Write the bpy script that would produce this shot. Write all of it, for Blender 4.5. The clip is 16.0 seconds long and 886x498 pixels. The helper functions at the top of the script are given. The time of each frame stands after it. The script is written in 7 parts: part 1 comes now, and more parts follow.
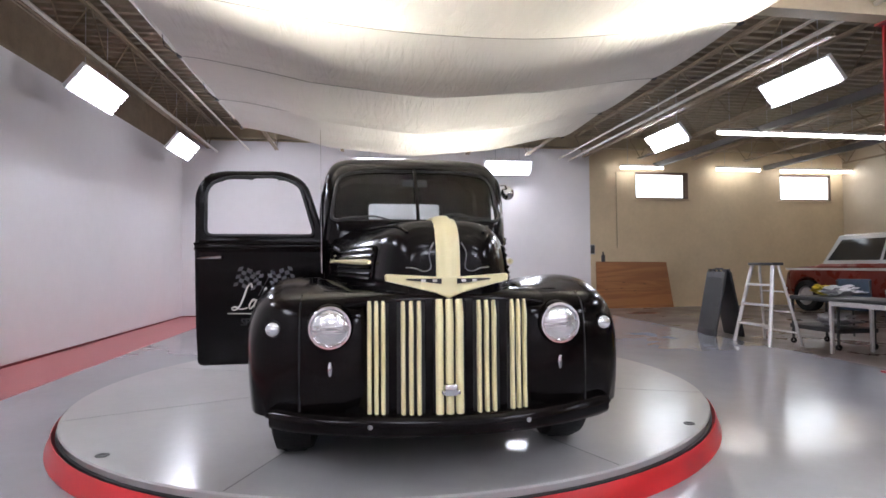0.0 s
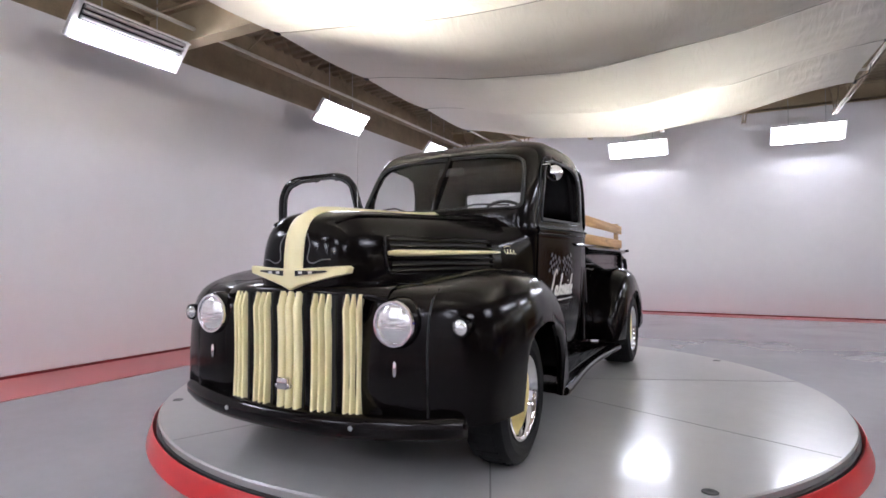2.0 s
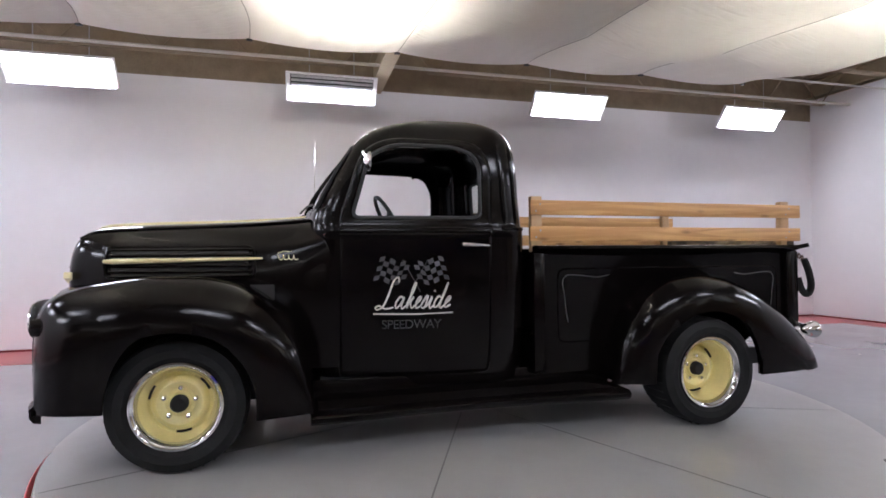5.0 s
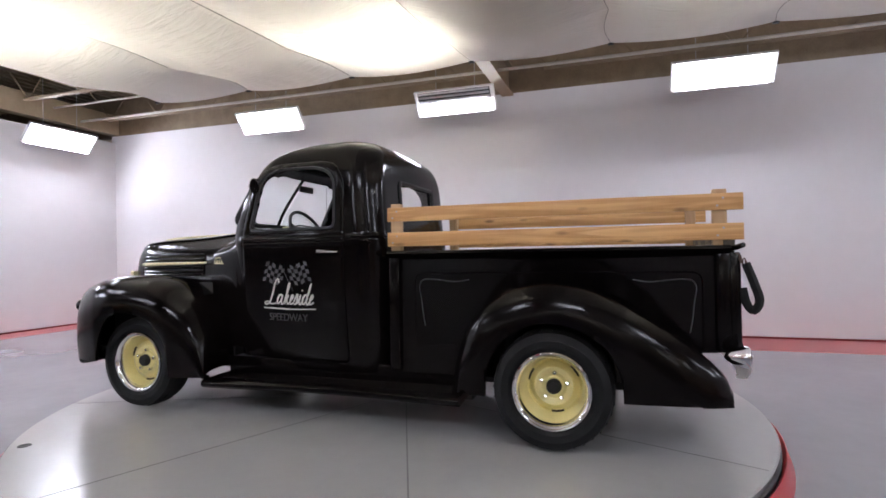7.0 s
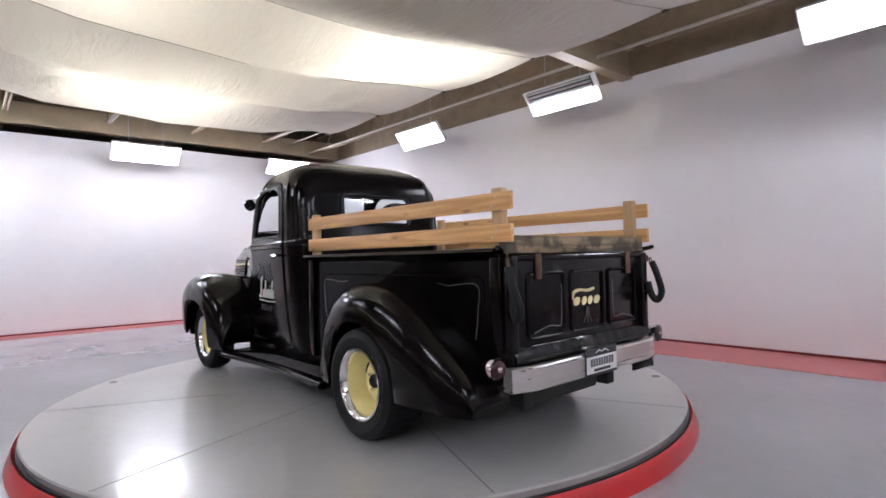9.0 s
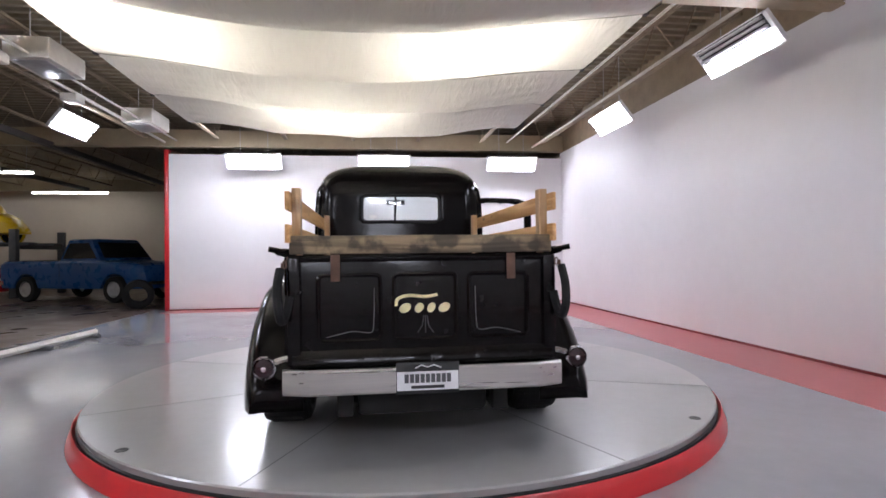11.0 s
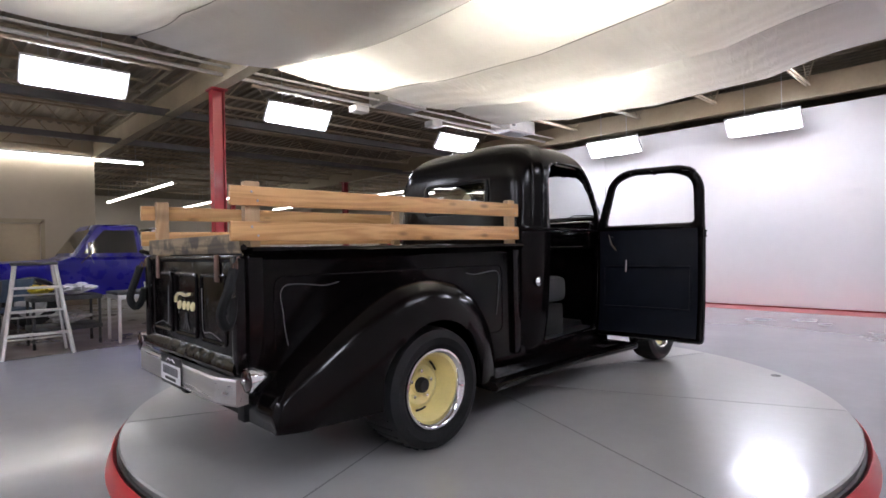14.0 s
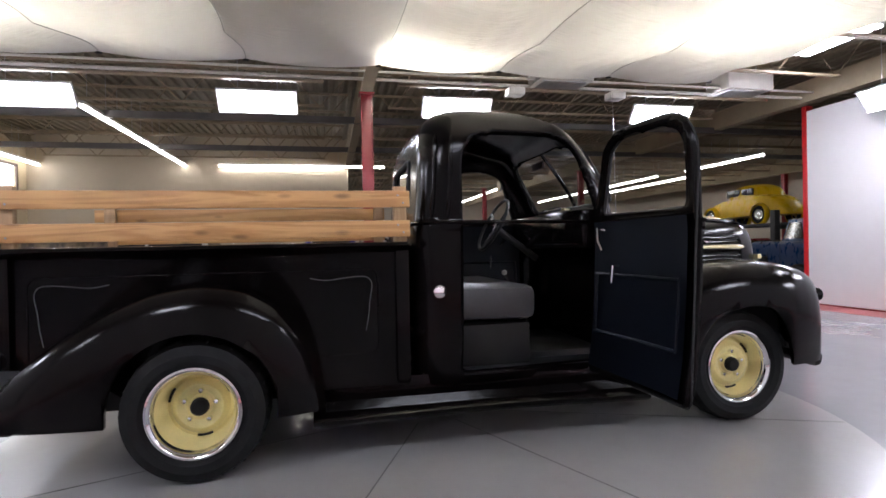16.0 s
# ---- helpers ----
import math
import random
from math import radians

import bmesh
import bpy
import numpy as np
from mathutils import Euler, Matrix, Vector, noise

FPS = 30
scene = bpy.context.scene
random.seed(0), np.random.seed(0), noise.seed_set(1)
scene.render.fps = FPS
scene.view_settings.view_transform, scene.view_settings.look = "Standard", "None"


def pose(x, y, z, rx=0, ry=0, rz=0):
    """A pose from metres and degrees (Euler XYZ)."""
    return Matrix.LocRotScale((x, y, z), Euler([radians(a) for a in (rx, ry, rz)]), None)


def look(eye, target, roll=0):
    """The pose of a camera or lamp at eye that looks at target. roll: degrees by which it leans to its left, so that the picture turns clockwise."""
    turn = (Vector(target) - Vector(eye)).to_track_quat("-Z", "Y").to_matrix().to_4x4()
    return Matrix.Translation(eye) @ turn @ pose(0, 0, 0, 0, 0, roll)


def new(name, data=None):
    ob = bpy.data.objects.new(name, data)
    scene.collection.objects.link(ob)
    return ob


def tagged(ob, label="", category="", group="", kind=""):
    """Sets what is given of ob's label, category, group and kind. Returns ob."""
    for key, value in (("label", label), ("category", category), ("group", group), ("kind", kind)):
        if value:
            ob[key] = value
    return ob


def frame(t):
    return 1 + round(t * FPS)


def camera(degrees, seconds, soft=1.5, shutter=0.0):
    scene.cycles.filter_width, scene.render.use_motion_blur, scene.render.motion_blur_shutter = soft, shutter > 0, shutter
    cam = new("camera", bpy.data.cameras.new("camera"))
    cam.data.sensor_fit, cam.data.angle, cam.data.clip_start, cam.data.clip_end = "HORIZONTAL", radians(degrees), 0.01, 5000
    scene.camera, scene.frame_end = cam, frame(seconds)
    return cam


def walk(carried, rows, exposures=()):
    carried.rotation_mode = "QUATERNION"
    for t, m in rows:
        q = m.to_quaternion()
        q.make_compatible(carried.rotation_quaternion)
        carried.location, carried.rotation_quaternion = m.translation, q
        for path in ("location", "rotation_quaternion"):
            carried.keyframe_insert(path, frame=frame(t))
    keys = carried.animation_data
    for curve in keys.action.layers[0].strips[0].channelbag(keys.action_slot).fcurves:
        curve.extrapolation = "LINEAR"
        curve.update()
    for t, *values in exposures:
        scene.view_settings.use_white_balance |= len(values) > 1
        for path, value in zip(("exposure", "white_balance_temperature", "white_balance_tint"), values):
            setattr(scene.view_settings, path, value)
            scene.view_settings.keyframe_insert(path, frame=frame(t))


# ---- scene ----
# camera and walk
cam = camera(78.8, 16.0, soft=1.6)
PATH = [
    (0, (-0.382, -4.565, 0.995), (-0.086, -2.588, 1.055), -0.4),
    (0.5, (0.142, -4.566, 0.986), (0.112, -2.567, 1.045), -0.3),
    (1, (0.682, -4.484, 0.973), (0.3, -2.522, 1.032), -0.3),
    (1.5, (1.209, -4.286, 0.982), (0.545, -2.4, 1.036), -0.2),
    (2, (1.684, -3.987, 0.976), (0.766, -2.21, 1.02), -0.2),
    (2.5, (2.141, -3.61, 0.982), (0.987, -1.977, 1.021), -0.3),
    (3, (2.56, -3.164, 0.991), (1.197, -1.701, 1.026), -0.4),
    (3.5, (2.91, -2.658, 0.98), (1.365, -1.388, 1.014), -0.4),
    (4, (3.189, -2.087, 0.989), (1.487, -1.039, 1.022), -0.5),
    (4.5, (3.442, -1.514, 0.997), (1.607, -0.719, 1.028), -0.4),
    (4.7, (3.528, -1.276, 1.008), (1.649, -0.593, 1.039), -0.4),
    (6.8, (3.883, 1.527, 1.061), (1.949, 1.019, 1.078), -1.0),
    (7, (3.819, 1.829, 1.063), (1.919, 1.203, 1.081), -0.9),
    (7.5, (3.625, 2.476, 1.053), (1.819, 1.615, 1.071), -1.0),
    (8, (3.357, 3.091, 1.064), (1.68, 2.002, 1.08), -1.1),
    (8.5, (3.015, 3.655, 1.065), (1.495, 2.355, 1.081), -1.1),
    (8.7, (2.865, 3.864, 1.052), (1.42, 2.481, 1.074), -1.2),
    (10.8, (0.548, 5.045, 1.041), (0.133, 3.088, 1.065), -0.8),
    (11, (0.264, 5.07, 1.05), (-0.001, 3.088, 1.07), -0.7),
    (11.5, (-0.356, 5.055, 1.053), (-0.29, 3.056, 1.07), -0.8),
    (12, (-0.988, 4.937, 1.074), (-0.606, 2.973, 1.08), -0.9),
    (12.5, (-1.585, 4.742, 1.077), (-0.911, 2.859, 1.084), -0.9),
    (13, (-2.136, 4.396, 1.063), (-1.179, 2.64, 1.065), -1.2),
    (13.5, (-2.615, 3.95, 1.068), (-1.398, 2.363, 1.068), -1.2),
    (14, (-2.995, 3.413, 1.062), (-1.559, 2.021, 1.06), -1.2),
    (14.5, (-3.252, 2.815, 1.049), (-1.628, 1.649, 1.044), -1.3),
    (15, (-3.419, 2.167, 1.042), (-1.644, 1.247, 1.038), -1.2),
    (15.5, (-3.487, 1.524, 1.037), (-1.603, 0.851, 1.033), -0.9),
    (16, (-3.539, 0.857, 1.059), (-1.584, 0.438, 1.048), -1.2),
]
walk(cam, [(t, look(*p)) for t, *p in PATH], exposures=((0.0, 0.0), (16.0, 0.0)))

# world: daylight outside the two high windows
world = bpy.data.worlds.new("sky")
scene.world = world
world.use_nodes = True
wn = world.node_tree
sky = wn.nodes.new("ShaderNodeTexSky")
sky.sky_type, sky.sun_disc, sky.sun_elevation, sky.sun_rotation = "NISHITA", False, radians(40), radians(200)
wn.nodes["Background"].inputs["Strength"].default_value = 0.12
wn.links.new(sky.outputs["Color"], wn.nodes["Background"].inputs["Color"])

TUBE_POWER = 53.0      # studio fluorescent banks
STRIP_POWER = 20.0      # long workshop strips
BAY_POWER = 92.0       # banks above the cloth
FLOOR = -0.15          # workshop floor; the turntable's deck is at 0

# ---- materials ----
def mat(name, color, rough=0.5, metal=0.0, var=0.0, scale=8.0, bump=0.0, bscale=60.0, coat=0.0, rvar=0.0, spec=0.5, stretch=(1, 1, 1), tint=None, island=0.0):
    """A principled material with two scales of colour variation, roughness wear and bump, in object metres."""
    m = bpy.data.materials.new(name)
    m.use_nodes = True
    nt = m.node_tree
    b = nt.nodes["Principled BSDF"]
    b.inputs["Base Color"].default_value = (*color, 1)
    b.inputs["Roughness"].default_value = rough
    b.inputs["Metallic"].default_value = metal
    b.inputs["Coat Weight"].default_value = coat
    b.inputs["Coat Roughness"].default_value = 0.08
    b.inputs["Specular IOR Level"].default_value = spec
    tc = nt.nodes.new("ShaderNodeTexCoord")
    mp = nt.nodes.new("ShaderNodeMapping")
    mp.inputs["Scale"].default_value = stretch
    nt.links.new(tc.outputs["Object"], mp.inputs["Vector"])

    def tex(sc, detail=6.0):
        n = nt.nodes.new("ShaderNodeTexNoise")
        n.inputs["Scale"].default_value, n.inputs["Detail"].default_value = sc, detail
        nt.links.new(mp.outputs["Vector"], n.inputs["Vector"])
        return n
    if var > 0:
        big, small = tex(scale), tex(scale * 9, 3.0)
        add = nt.nodes.new("ShaderNodeMath")
        add.operation = "MULTIPLY_ADD"
        nt.links.new(small.outputs["Fac"], add.inputs[0])
        add.inputs[1].default_value = 0.4
        nt.links.new(big.outputs["Fac"], add.inputs[2])
        ramp = nt.nodes.new("ShaderNodeMapRange")
        ramp.inputs["From Min"].default_value, ramp.inputs["From Max"].default_value = 0.45, 0.95
        nt.links.new(add.outputs[0], ramp.inputs["Value"])
        mix = nt.nodes.new("ShaderNodeMix")
        mix.data_type = "RGBA"
        lo = [c * (1 - var) for c in color]
        hi = tint or [min(1, c * (1 + var)) for c in color]
        mix.inputs[6].default_value, mix.inputs[7].default_value = (*lo, 1), (*hi, 1)
        nt.links.new(ramp.outputs["Result"], mix.inputs[0])
        last = mix.outputs[2]
        if island:
            oi = nt.nodes.new("ShaderNodeObjectInfo")
            hv = nt.nodes.new("ShaderNodeHueSaturation")
            mr = nt.nodes.new("ShaderNodeMapRange")
            mr.inputs["To Min"].default_value, mr.inputs["To Max"].default_value = 1 - island, 1 + island
            nt.links.new(oi.outputs["Random"], mr.inputs["Value"])
            nt.links.new(mr.outputs["Result"], hv.inputs["Value"])
            nt.links.new(last, hv.inputs["Color"])
            last = hv.outputs["Color"]
        nt.links.new(last, b.inputs["Base Color"])
    if rvar > 0:
        rn = tex(scale * 1.7)
        rr = nt.nodes.new("ShaderNodeMapRange")
        rr.inputs["From Min"].default_value, rr.inputs["From Max"].default_value = 0.35, 0.7
        rr.inputs["To Min"].default_value, rr.inputs["To Max"].default_value = max(0.02, rough - rvar), min(1, rough + rvar)
        nt.links.new(rn.outputs["Fac"], rr.inputs["Value"])
        nt.links.new(rr.outputs["Result"], b.inputs["Roughness"])
    if bump > 0:
        bn = tex(bscale, 4.0)
        bp = nt.nodes.new("ShaderNodeBump")
        bp.inputs["Strength"].default_value, bp.inputs["Distance"].default_value = bump, 0.01
        nt.links.new(bn.outputs["Fac"], bp.inputs["Height"])
        nt.links.new(bp.outputs["Normal"], b.inputs["Normal"])
    return m


def glow(name, color, power):
    m = bpy.data.materials.new(name)
    m.use_nodes = True
    nt = m.node_tree
    nt.nodes.remove(nt.nodes["Principled BSDF"])
    e = nt.nodes.new("ShaderNodeEmission")
    e.inputs["Color"].default_value, e.inputs["Strength"].default_value = (*color, 1), power
    nt.links.new(e.outputs[0], nt.nodes["Material Output"].inputs["Surface"])
    return m


def glass(name, color, rough=0.0, mixed=0.12):
    """Thin pane: mostly clear, with a mirror gloss by Fresnel."""
    m = bpy.data.materials.new(name)
    m.use_nodes = True
    nt = m.node_tree
    nt.nodes.remove(nt.nodes["Principled BSDF"])
    tr = nt.nodes.new("ShaderNodeBsdfTransparent")
    tr.inputs["Color"].default_value = (*color, 1)
    gl = nt.nodes.new("ShaderNodeBsdfGlossy")
    gl.inputs["Roughness"].default_value = rough
    lw = nt.nodes.new("ShaderNodeLayerWeight")
    lw.inputs["Blend"].default_value = 0.5
    pw = nt.nodes.new("ShaderNodeMath")
    pw.operation = "POWER"
    pw.inputs[1].default_value = 4.0
    nt.links.new(lw.outputs["Facing"], pw.inputs[0])
    fr = nt.nodes.new("ShaderNodeMath")
    fr.operation = "MULTIPLY_ADD"
    fr.inputs[1].default_value, fr.inputs[2].default_value = 0.85, 0.06
    nt.links.new(pw.outputs[0], fr.inputs[0])
    mx = nt.nodes.new("ShaderNodeMixShader")
    nt.links.new(fr.outputs[0], mx.inputs[0])
    nt.links.new(tr.outputs[0], mx.inputs[1])
    nt.links.new(gl.outputs[0], mx.inputs[2])
    nt.links.new(mx.outputs[0], nt.nodes["Material Output"].inputs["Surface"])
    return m


def wood(name, light, dark, rough=0.55, ring=14.0, island=0.12, axis=1, stain=0.0):
    """Sawn softwood: long grain bands and knots along one axis."""
    m = bpy.data.materials.new(name)
    m.use_nodes = True
    nt = m.node_tree
    b = nt.nodes["Principled BSDF"]
    b.inputs["Roughness"].default_value = rough
    tc = nt.nodes.new("ShaderNodeTexCoord")
    mp = nt.nodes.new("ShaderNodeMapping")
    sc = [1.0, 1.0, 1.0]
    sc[axis] = 0.07
    mp.inputs["Scale"].default_value = sc
    nt.links.new(tc.outputs["Object"], mp.inputs["Vector"])
    oi = nt.nodes.new("ShaderNodeObjectInfo")
    off = nt.nodes.new("ShaderNodeVectorMath")
    off.operation = "SCALE"
    off.inputs[0].default_value = (7, 3, 5)
    nt.links.new(oi.outputs["Random"], off.inputs["Scale"])
    nt.links.new(off.outputs["Vector"], mp.inputs["Location"])
    n1 = nt.nodes.new("ShaderNodeTexNoise")
    n1.inputs["Scale"].default_value, n1.inputs["Detail"].default_value, n1.inputs["Distortion"].default_value = ring, 5, 1.2
    nt.links.new(mp.outputs["Vector"], n1.inputs["Vector"])
    wv = nt.nodes.new("ShaderNodeMath")
    wv.operation = "MULTIPLY"
    wv.inputs[1].default_value = 26.0
    nt.links.new(n1.outputs["Fac"], wv.inputs[0])
    sn = nt.nodes.new("ShaderNodeMath")
    sn.operation = "SINE"
    nt.links.new(wv.outputs[0], sn.inputs[0])
    mr = nt.nodes.new("ShaderNodeMapRange")
    mr.inputs["From Min"].default_value, mr.inputs["From Max"].default_value = -1.0, 1.6
    nt.links.new(sn.outputs[0], mr.inputs["Value"])
    mix = nt.nodes.new("ShaderNodeMix")
    mix.data_type = "RGBA"
    mix.inputs[6].default_value, mix.inputs[7].default_value = (*light, 1), (*dark, 1)
    nt.links.new(mr.outputs["Result"], mix.inputs[0])
    # knots
    mk = nt.nodes.new("ShaderNodeMapping")
    sk = [0.0, 0.0, 11.0]
    sk[axis] = 3.6
    mk.inputs["Scale"].default_value = sk
    nt.links.new(tc.outputs["Object"], mk.inputs["Vector"])
    nt.links.new(off.outputs["Vector"], mk.inputs["Location"])
    vo = nt.nodes.new("ShaderNodeTexVoronoi")
    vo.inputs["Scale"].default_value = 1.0
    nt.links.new(mk.outputs["Vector"], vo.inputs["Vector"])
    kr = nt.nodes.new("ShaderNodeMapRange")
    kr.inputs["From Min"].default_value, kr.inputs["From Max"].default_value = 0.07, 0.19
    kr.inputs["To Min"].default_value, kr.inputs["To Max"].default_value = 0.75, 0.0
    nt.links.new(vo.outputs["Distance"], kr.inputs["Value"])
    mix2 = nt.nodes.new("ShaderNodeMix")
    mix2.data_type = "RGBA"
    nt.links.new(kr.outputs["Result"], mix2.inputs[0])
    nt.links.new(mix.outputs[2], mix2.inputs[6])
    mix2.inputs[7].default_value = (*[c * 0.35 for c in dark], 1)
    hv = nt.nodes.new("ShaderNodeHueSaturation")
    iv = nt.nodes.new("ShaderNodeMapRange")
    iv.inputs["To Min"].default_value, iv.inputs["To Max"].default_value = 1 - island, 1 + island
    nt.links.new(oi.outputs["Random"], iv.inputs["Value"])
    nt.links.new(iv.outputs["Result"], hv.inputs["Value"])
    nt.links.new(mix2.outputs[2], hv.inputs["Color"])
    last = hv.outputs["Color"]
    if stain:
        sn2 = nt.nodes.new("ShaderNodeTexNoise")
        sn2.inputs["Scale"].default_value, sn2.inputs["Detail"].default_value = 9.0, 6
        nt.links.new(tc.outputs["Object"], sn2.inputs["Vector"])
        sr = nt.nodes.new("ShaderNodeMapRange")
        sr.inputs["From Min"].default_value, sr.inputs["From Max"].default_value = 0.44, 0.56
        sr.inputs["To Max"].default_value = stain
        nt.links.new(sn2.outputs["Fac"], sr.inputs["Value"])
        sm = nt.nodes.new("ShaderNodeMix")
        sm.data_type = "RGBA"
        nt.links.new(sr.outputs["Result"], sm.inputs[0])
        nt.links.new(last, sm.inputs[6])
        sm.inputs[7].default_value = (0.022, 0.019, 0.016, 1)
        last = sm.outputs[2]
    nt.links.new(last, b.inputs["Base Color"])
    bp = nt.nodes.new("ShaderNodeBump")
    bp.inputs["Strength"].default_value, bp.inputs["Distance"].default_value = 0.15, 0.004
    nt.links.new(sn.outputs[0], bp.inputs["Height"])
    nt.links.new(bp.outputs["Normal"], b.inputs["Normal"])
    return m


def cloth_material():
    m = bpy.data.materials.new("muslin_cloth")
    m.use_nodes = True
    nt = m.node_tree
    nt.nodes.remove(nt.nodes["Principled BSDF"])
    df = nt.nodes.new("ShaderNodeBsdfDiffuse")
    df.inputs["Color"].default_value = (0.74, 0.72, 0.7, 1)
    tl = nt.nodes.new("ShaderNodeBsdfTranslucent")
    tl.inputs["Color"].default_value = (0.80, 0.775, 0.72, 1)
    mx = nt.nodes.new("ShaderNodeMixShader")
    mx.inputs[0].default_value = 0.4
    tc = nt.nodes.new("ShaderNodeTexCoord")
    mp = nt.nodes.new("ShaderNodeMapping")
    mp.inputs["Scale"].default_value = (9.0, 2.2, 1.0)
    n = nt.nodes.new("ShaderNodeTexNoise")
    n.inputs["Scale"].default_value, n.inputs["Detail"].default_value, n.inputs["Distortion"].default_value = 1.3, 6, 1.0
    nt.links.new(tc.outputs["Object"], mp.inputs["Vector"])
    nt.links.new(mp.outputs["Vector"], n.inputs["Vector"])
    bp = nt.nodes.new("ShaderNodeBump")
    bp.inputs["Strength"].default_value, bp.inputs["Distance"].default_value = 0.6, 0.05
    nt.links.new(n.outputs["Fac"], bp.inputs["Height"])
    nt.links.new(bp.outputs["Normal"], df.inputs["Normal"])
    nt.links.new(df.outputs[0], mx.inputs[1])
    nt.links.new(tl.outputs[0], mx.inputs[2])
    nt.links.new(mx.outputs[0], nt.nodes["Material Output"].inputs["Surface"])
    return m


WHITE_WALL = mat("white_wall_paint", (0.79, 0.775, 0.79), 0.55, var=0.03, scale=0.7, bump=0.06, bscale=30, rvar=0.1)
TAN_BLOCK = mat("tan_painted_block", (0.62, 0.50, 0.33), 0.6, var=0.09, scale=1.2, bump=0.12, bscale=40)
OFFICE_WALL = mat("tan_office_wall", (0.50, 0.42, 0.31), 0.65, var=0.06, scale=0.8, bump=0.05)
CREAM_WALL = mat("cream_wall_paint", (0.70, 0.62, 0.52), 0.65, var=0.06, scale=0.8, bump=0.05)
FLOOR_EPOXY = mat("grey_epoxy_floor", (0.285, 0.285, 0.305), 0.16, var=0.07, scale=0.8, coat=0.1, rvar=0.04)
FLOOR_SHOP = mat("brown_worn_concrete", (0.115, 0.085, 0.072), 0.34, var=0.22, scale=0.7, bump=0.02, bscale=12, rvar=0.10)
DECK_PAINT = mat("grey_turntable_paint", (0.39, 0.385, 0.38), 0.23, var=0.05, scale=1.1, coat=0.2)
# red paled towards pink: the wall's reflection is mixed into the colour
RED_FLOOR = mat("red_floor_paint", (0.45, 0.115, 0.115), 0.34, var=0.05, scale=1.4)
RED_PAINT = mat("red_gloss_paint", (0.52, 0.018, 0.022), 0.3, var=0.05, scale=3, coat=0.2)
COLUMN_RED = mat("dark_red_column_paint", (0.30, 0.012, 0.020), 0.4, var=0.06, scale=2, coat=0.1)
DARK_GAP = mat("black_rubber_edge", (0.015, 0.015, 0.016), 0.6, var=0.2, scale=9)
BEAM_TAN = mat("tan_girder_paint", (0.40, 0.325, 0.215), 0.6, var=0.12, scale=2, bump=0.05)
STEEL_TAN = mat("tan_joist_paint", (0.27, 0.205, 0.135), 0.55, var=0.2, scale=5)
DECKING = mat("tan_steel_decking", (0.25, 0.205, 0.145), 0.6, var=0.2, scale=1.5)
PIPE_WHITE = mat("white_pipe_paint", (0.6, 0.57, 0.52), 0.45, var=0.1, scale=6)
GREY_STEEL = mat("galvanised_steel", (0.45, 0.45, 0.46), 0.4, metal=0.8, var=0.15, scale=12)
LAMP_METAL = mat("white_lamp_enamel", (0.75, 0.75, 0.76), 0.3, var=0.05, scale=9)
TUBE_GLOW = glow("fluorescent_tube", (0.845, 0.865, 1.0), TUBE_POWER)
STRIP_GLOW = glow("strip_tube", (0.97, 0.95, 0.95), STRIP_POWER)
BAY_GLOW = glow("bay_tube", (1.0, 0.95, 0.86), BAY_POWER)
CLOTH = cloth_material()
SEAM = mat("cloth_seam_thread", (0.34, 0.32, 0.30), 0.8, var=0.1, scale=20)
BLACK_PLASTIC = mat("black_plastic", (0.02, 0.02, 0.022), 0.5, var=0.2, scale=12)
WINDOW_GLASS = glass("window_pane", (0.95, 0.97, 1.0))
PLYWOOD = wood("stained_plywood", (0.36, 0.15, 0.05), (0.24, 0.09, 0.03), 0.5, 4.0, 0.05, axis=0)


# ---- builders ----
def box(bm, x0, x1, y0, y1, z0, z1, bevel=0.0):
    vs = [bm.verts.new((x, y, z)) for z in (z0, z1) for y in (y0, y1) for x in (x0, x1)]
    fs = [bm.faces.new([vs[i] for i in q]) for q in ((0, 2, 3, 1), (4, 5, 7, 6), (0, 1, 5, 4), (2, 6, 7, 3), (0, 4, 6, 2), (1, 3, 7, 5))]
    if bevel:
        es = list({e for f in fs for e in f.edges})
        bmesh.ops.bevel(bm, geom=es, offset=bevel, segments=2, affect="EDGES", profile=0.5)
    return bm


def loft(bm, rings, closed=True, cap0=True, cap1=True, cyclic=False):
    vr = [[bm.verts.new(p) for p in r] for r in rings]
    n = len(vr[0])
    pairs = list(zip(vr, vr[1:])) + ([(vr[-1], vr[0])] if cyclic else [])
    for a, b in pairs:
        for i in range(n if closed else n - 1):
            j = (i + 1) % n
            bm.faces.new((a[i], a[j], b[j], b[i]))
    if closed and not cyclic:
        if cap0:
            bm.faces.new(vr[0][::-1])
        if cap1:
            bm.faces.new(vr[-1])
    return vr


def tube(bm, pts, r, n=8, cyclic=False, taper=None):
    """A round bar along a line of points."""
    pts = [Vector(p) for p in pts]
    rings, up = [], None
    for i, p in enumerate(pts):
        a = pts[i - 1] if i or cyclic else pts[0]
        c = pts[(i + 1) % len(pts)] if i + 1 < len(pts) or cyclic else pts[-1]
        d = (c - a).normalized()
        if up is None:
            up = Vector((0, 0, 1)) if abs(d.z) < 0.9 else Vector((1, 0, 0))
        u = d.cross(up).normalized()
        up = u.cross(d).normalized()
        k = r if taper is None else taper[i]
        rings.append([p + k * (math.cos(2 * math.pi * j / n) * u + math.sin(2 * math.pi * j / n) * up) for j in range(n)])
    loft(bm, rings, cyclic=cyclic)
    return bm


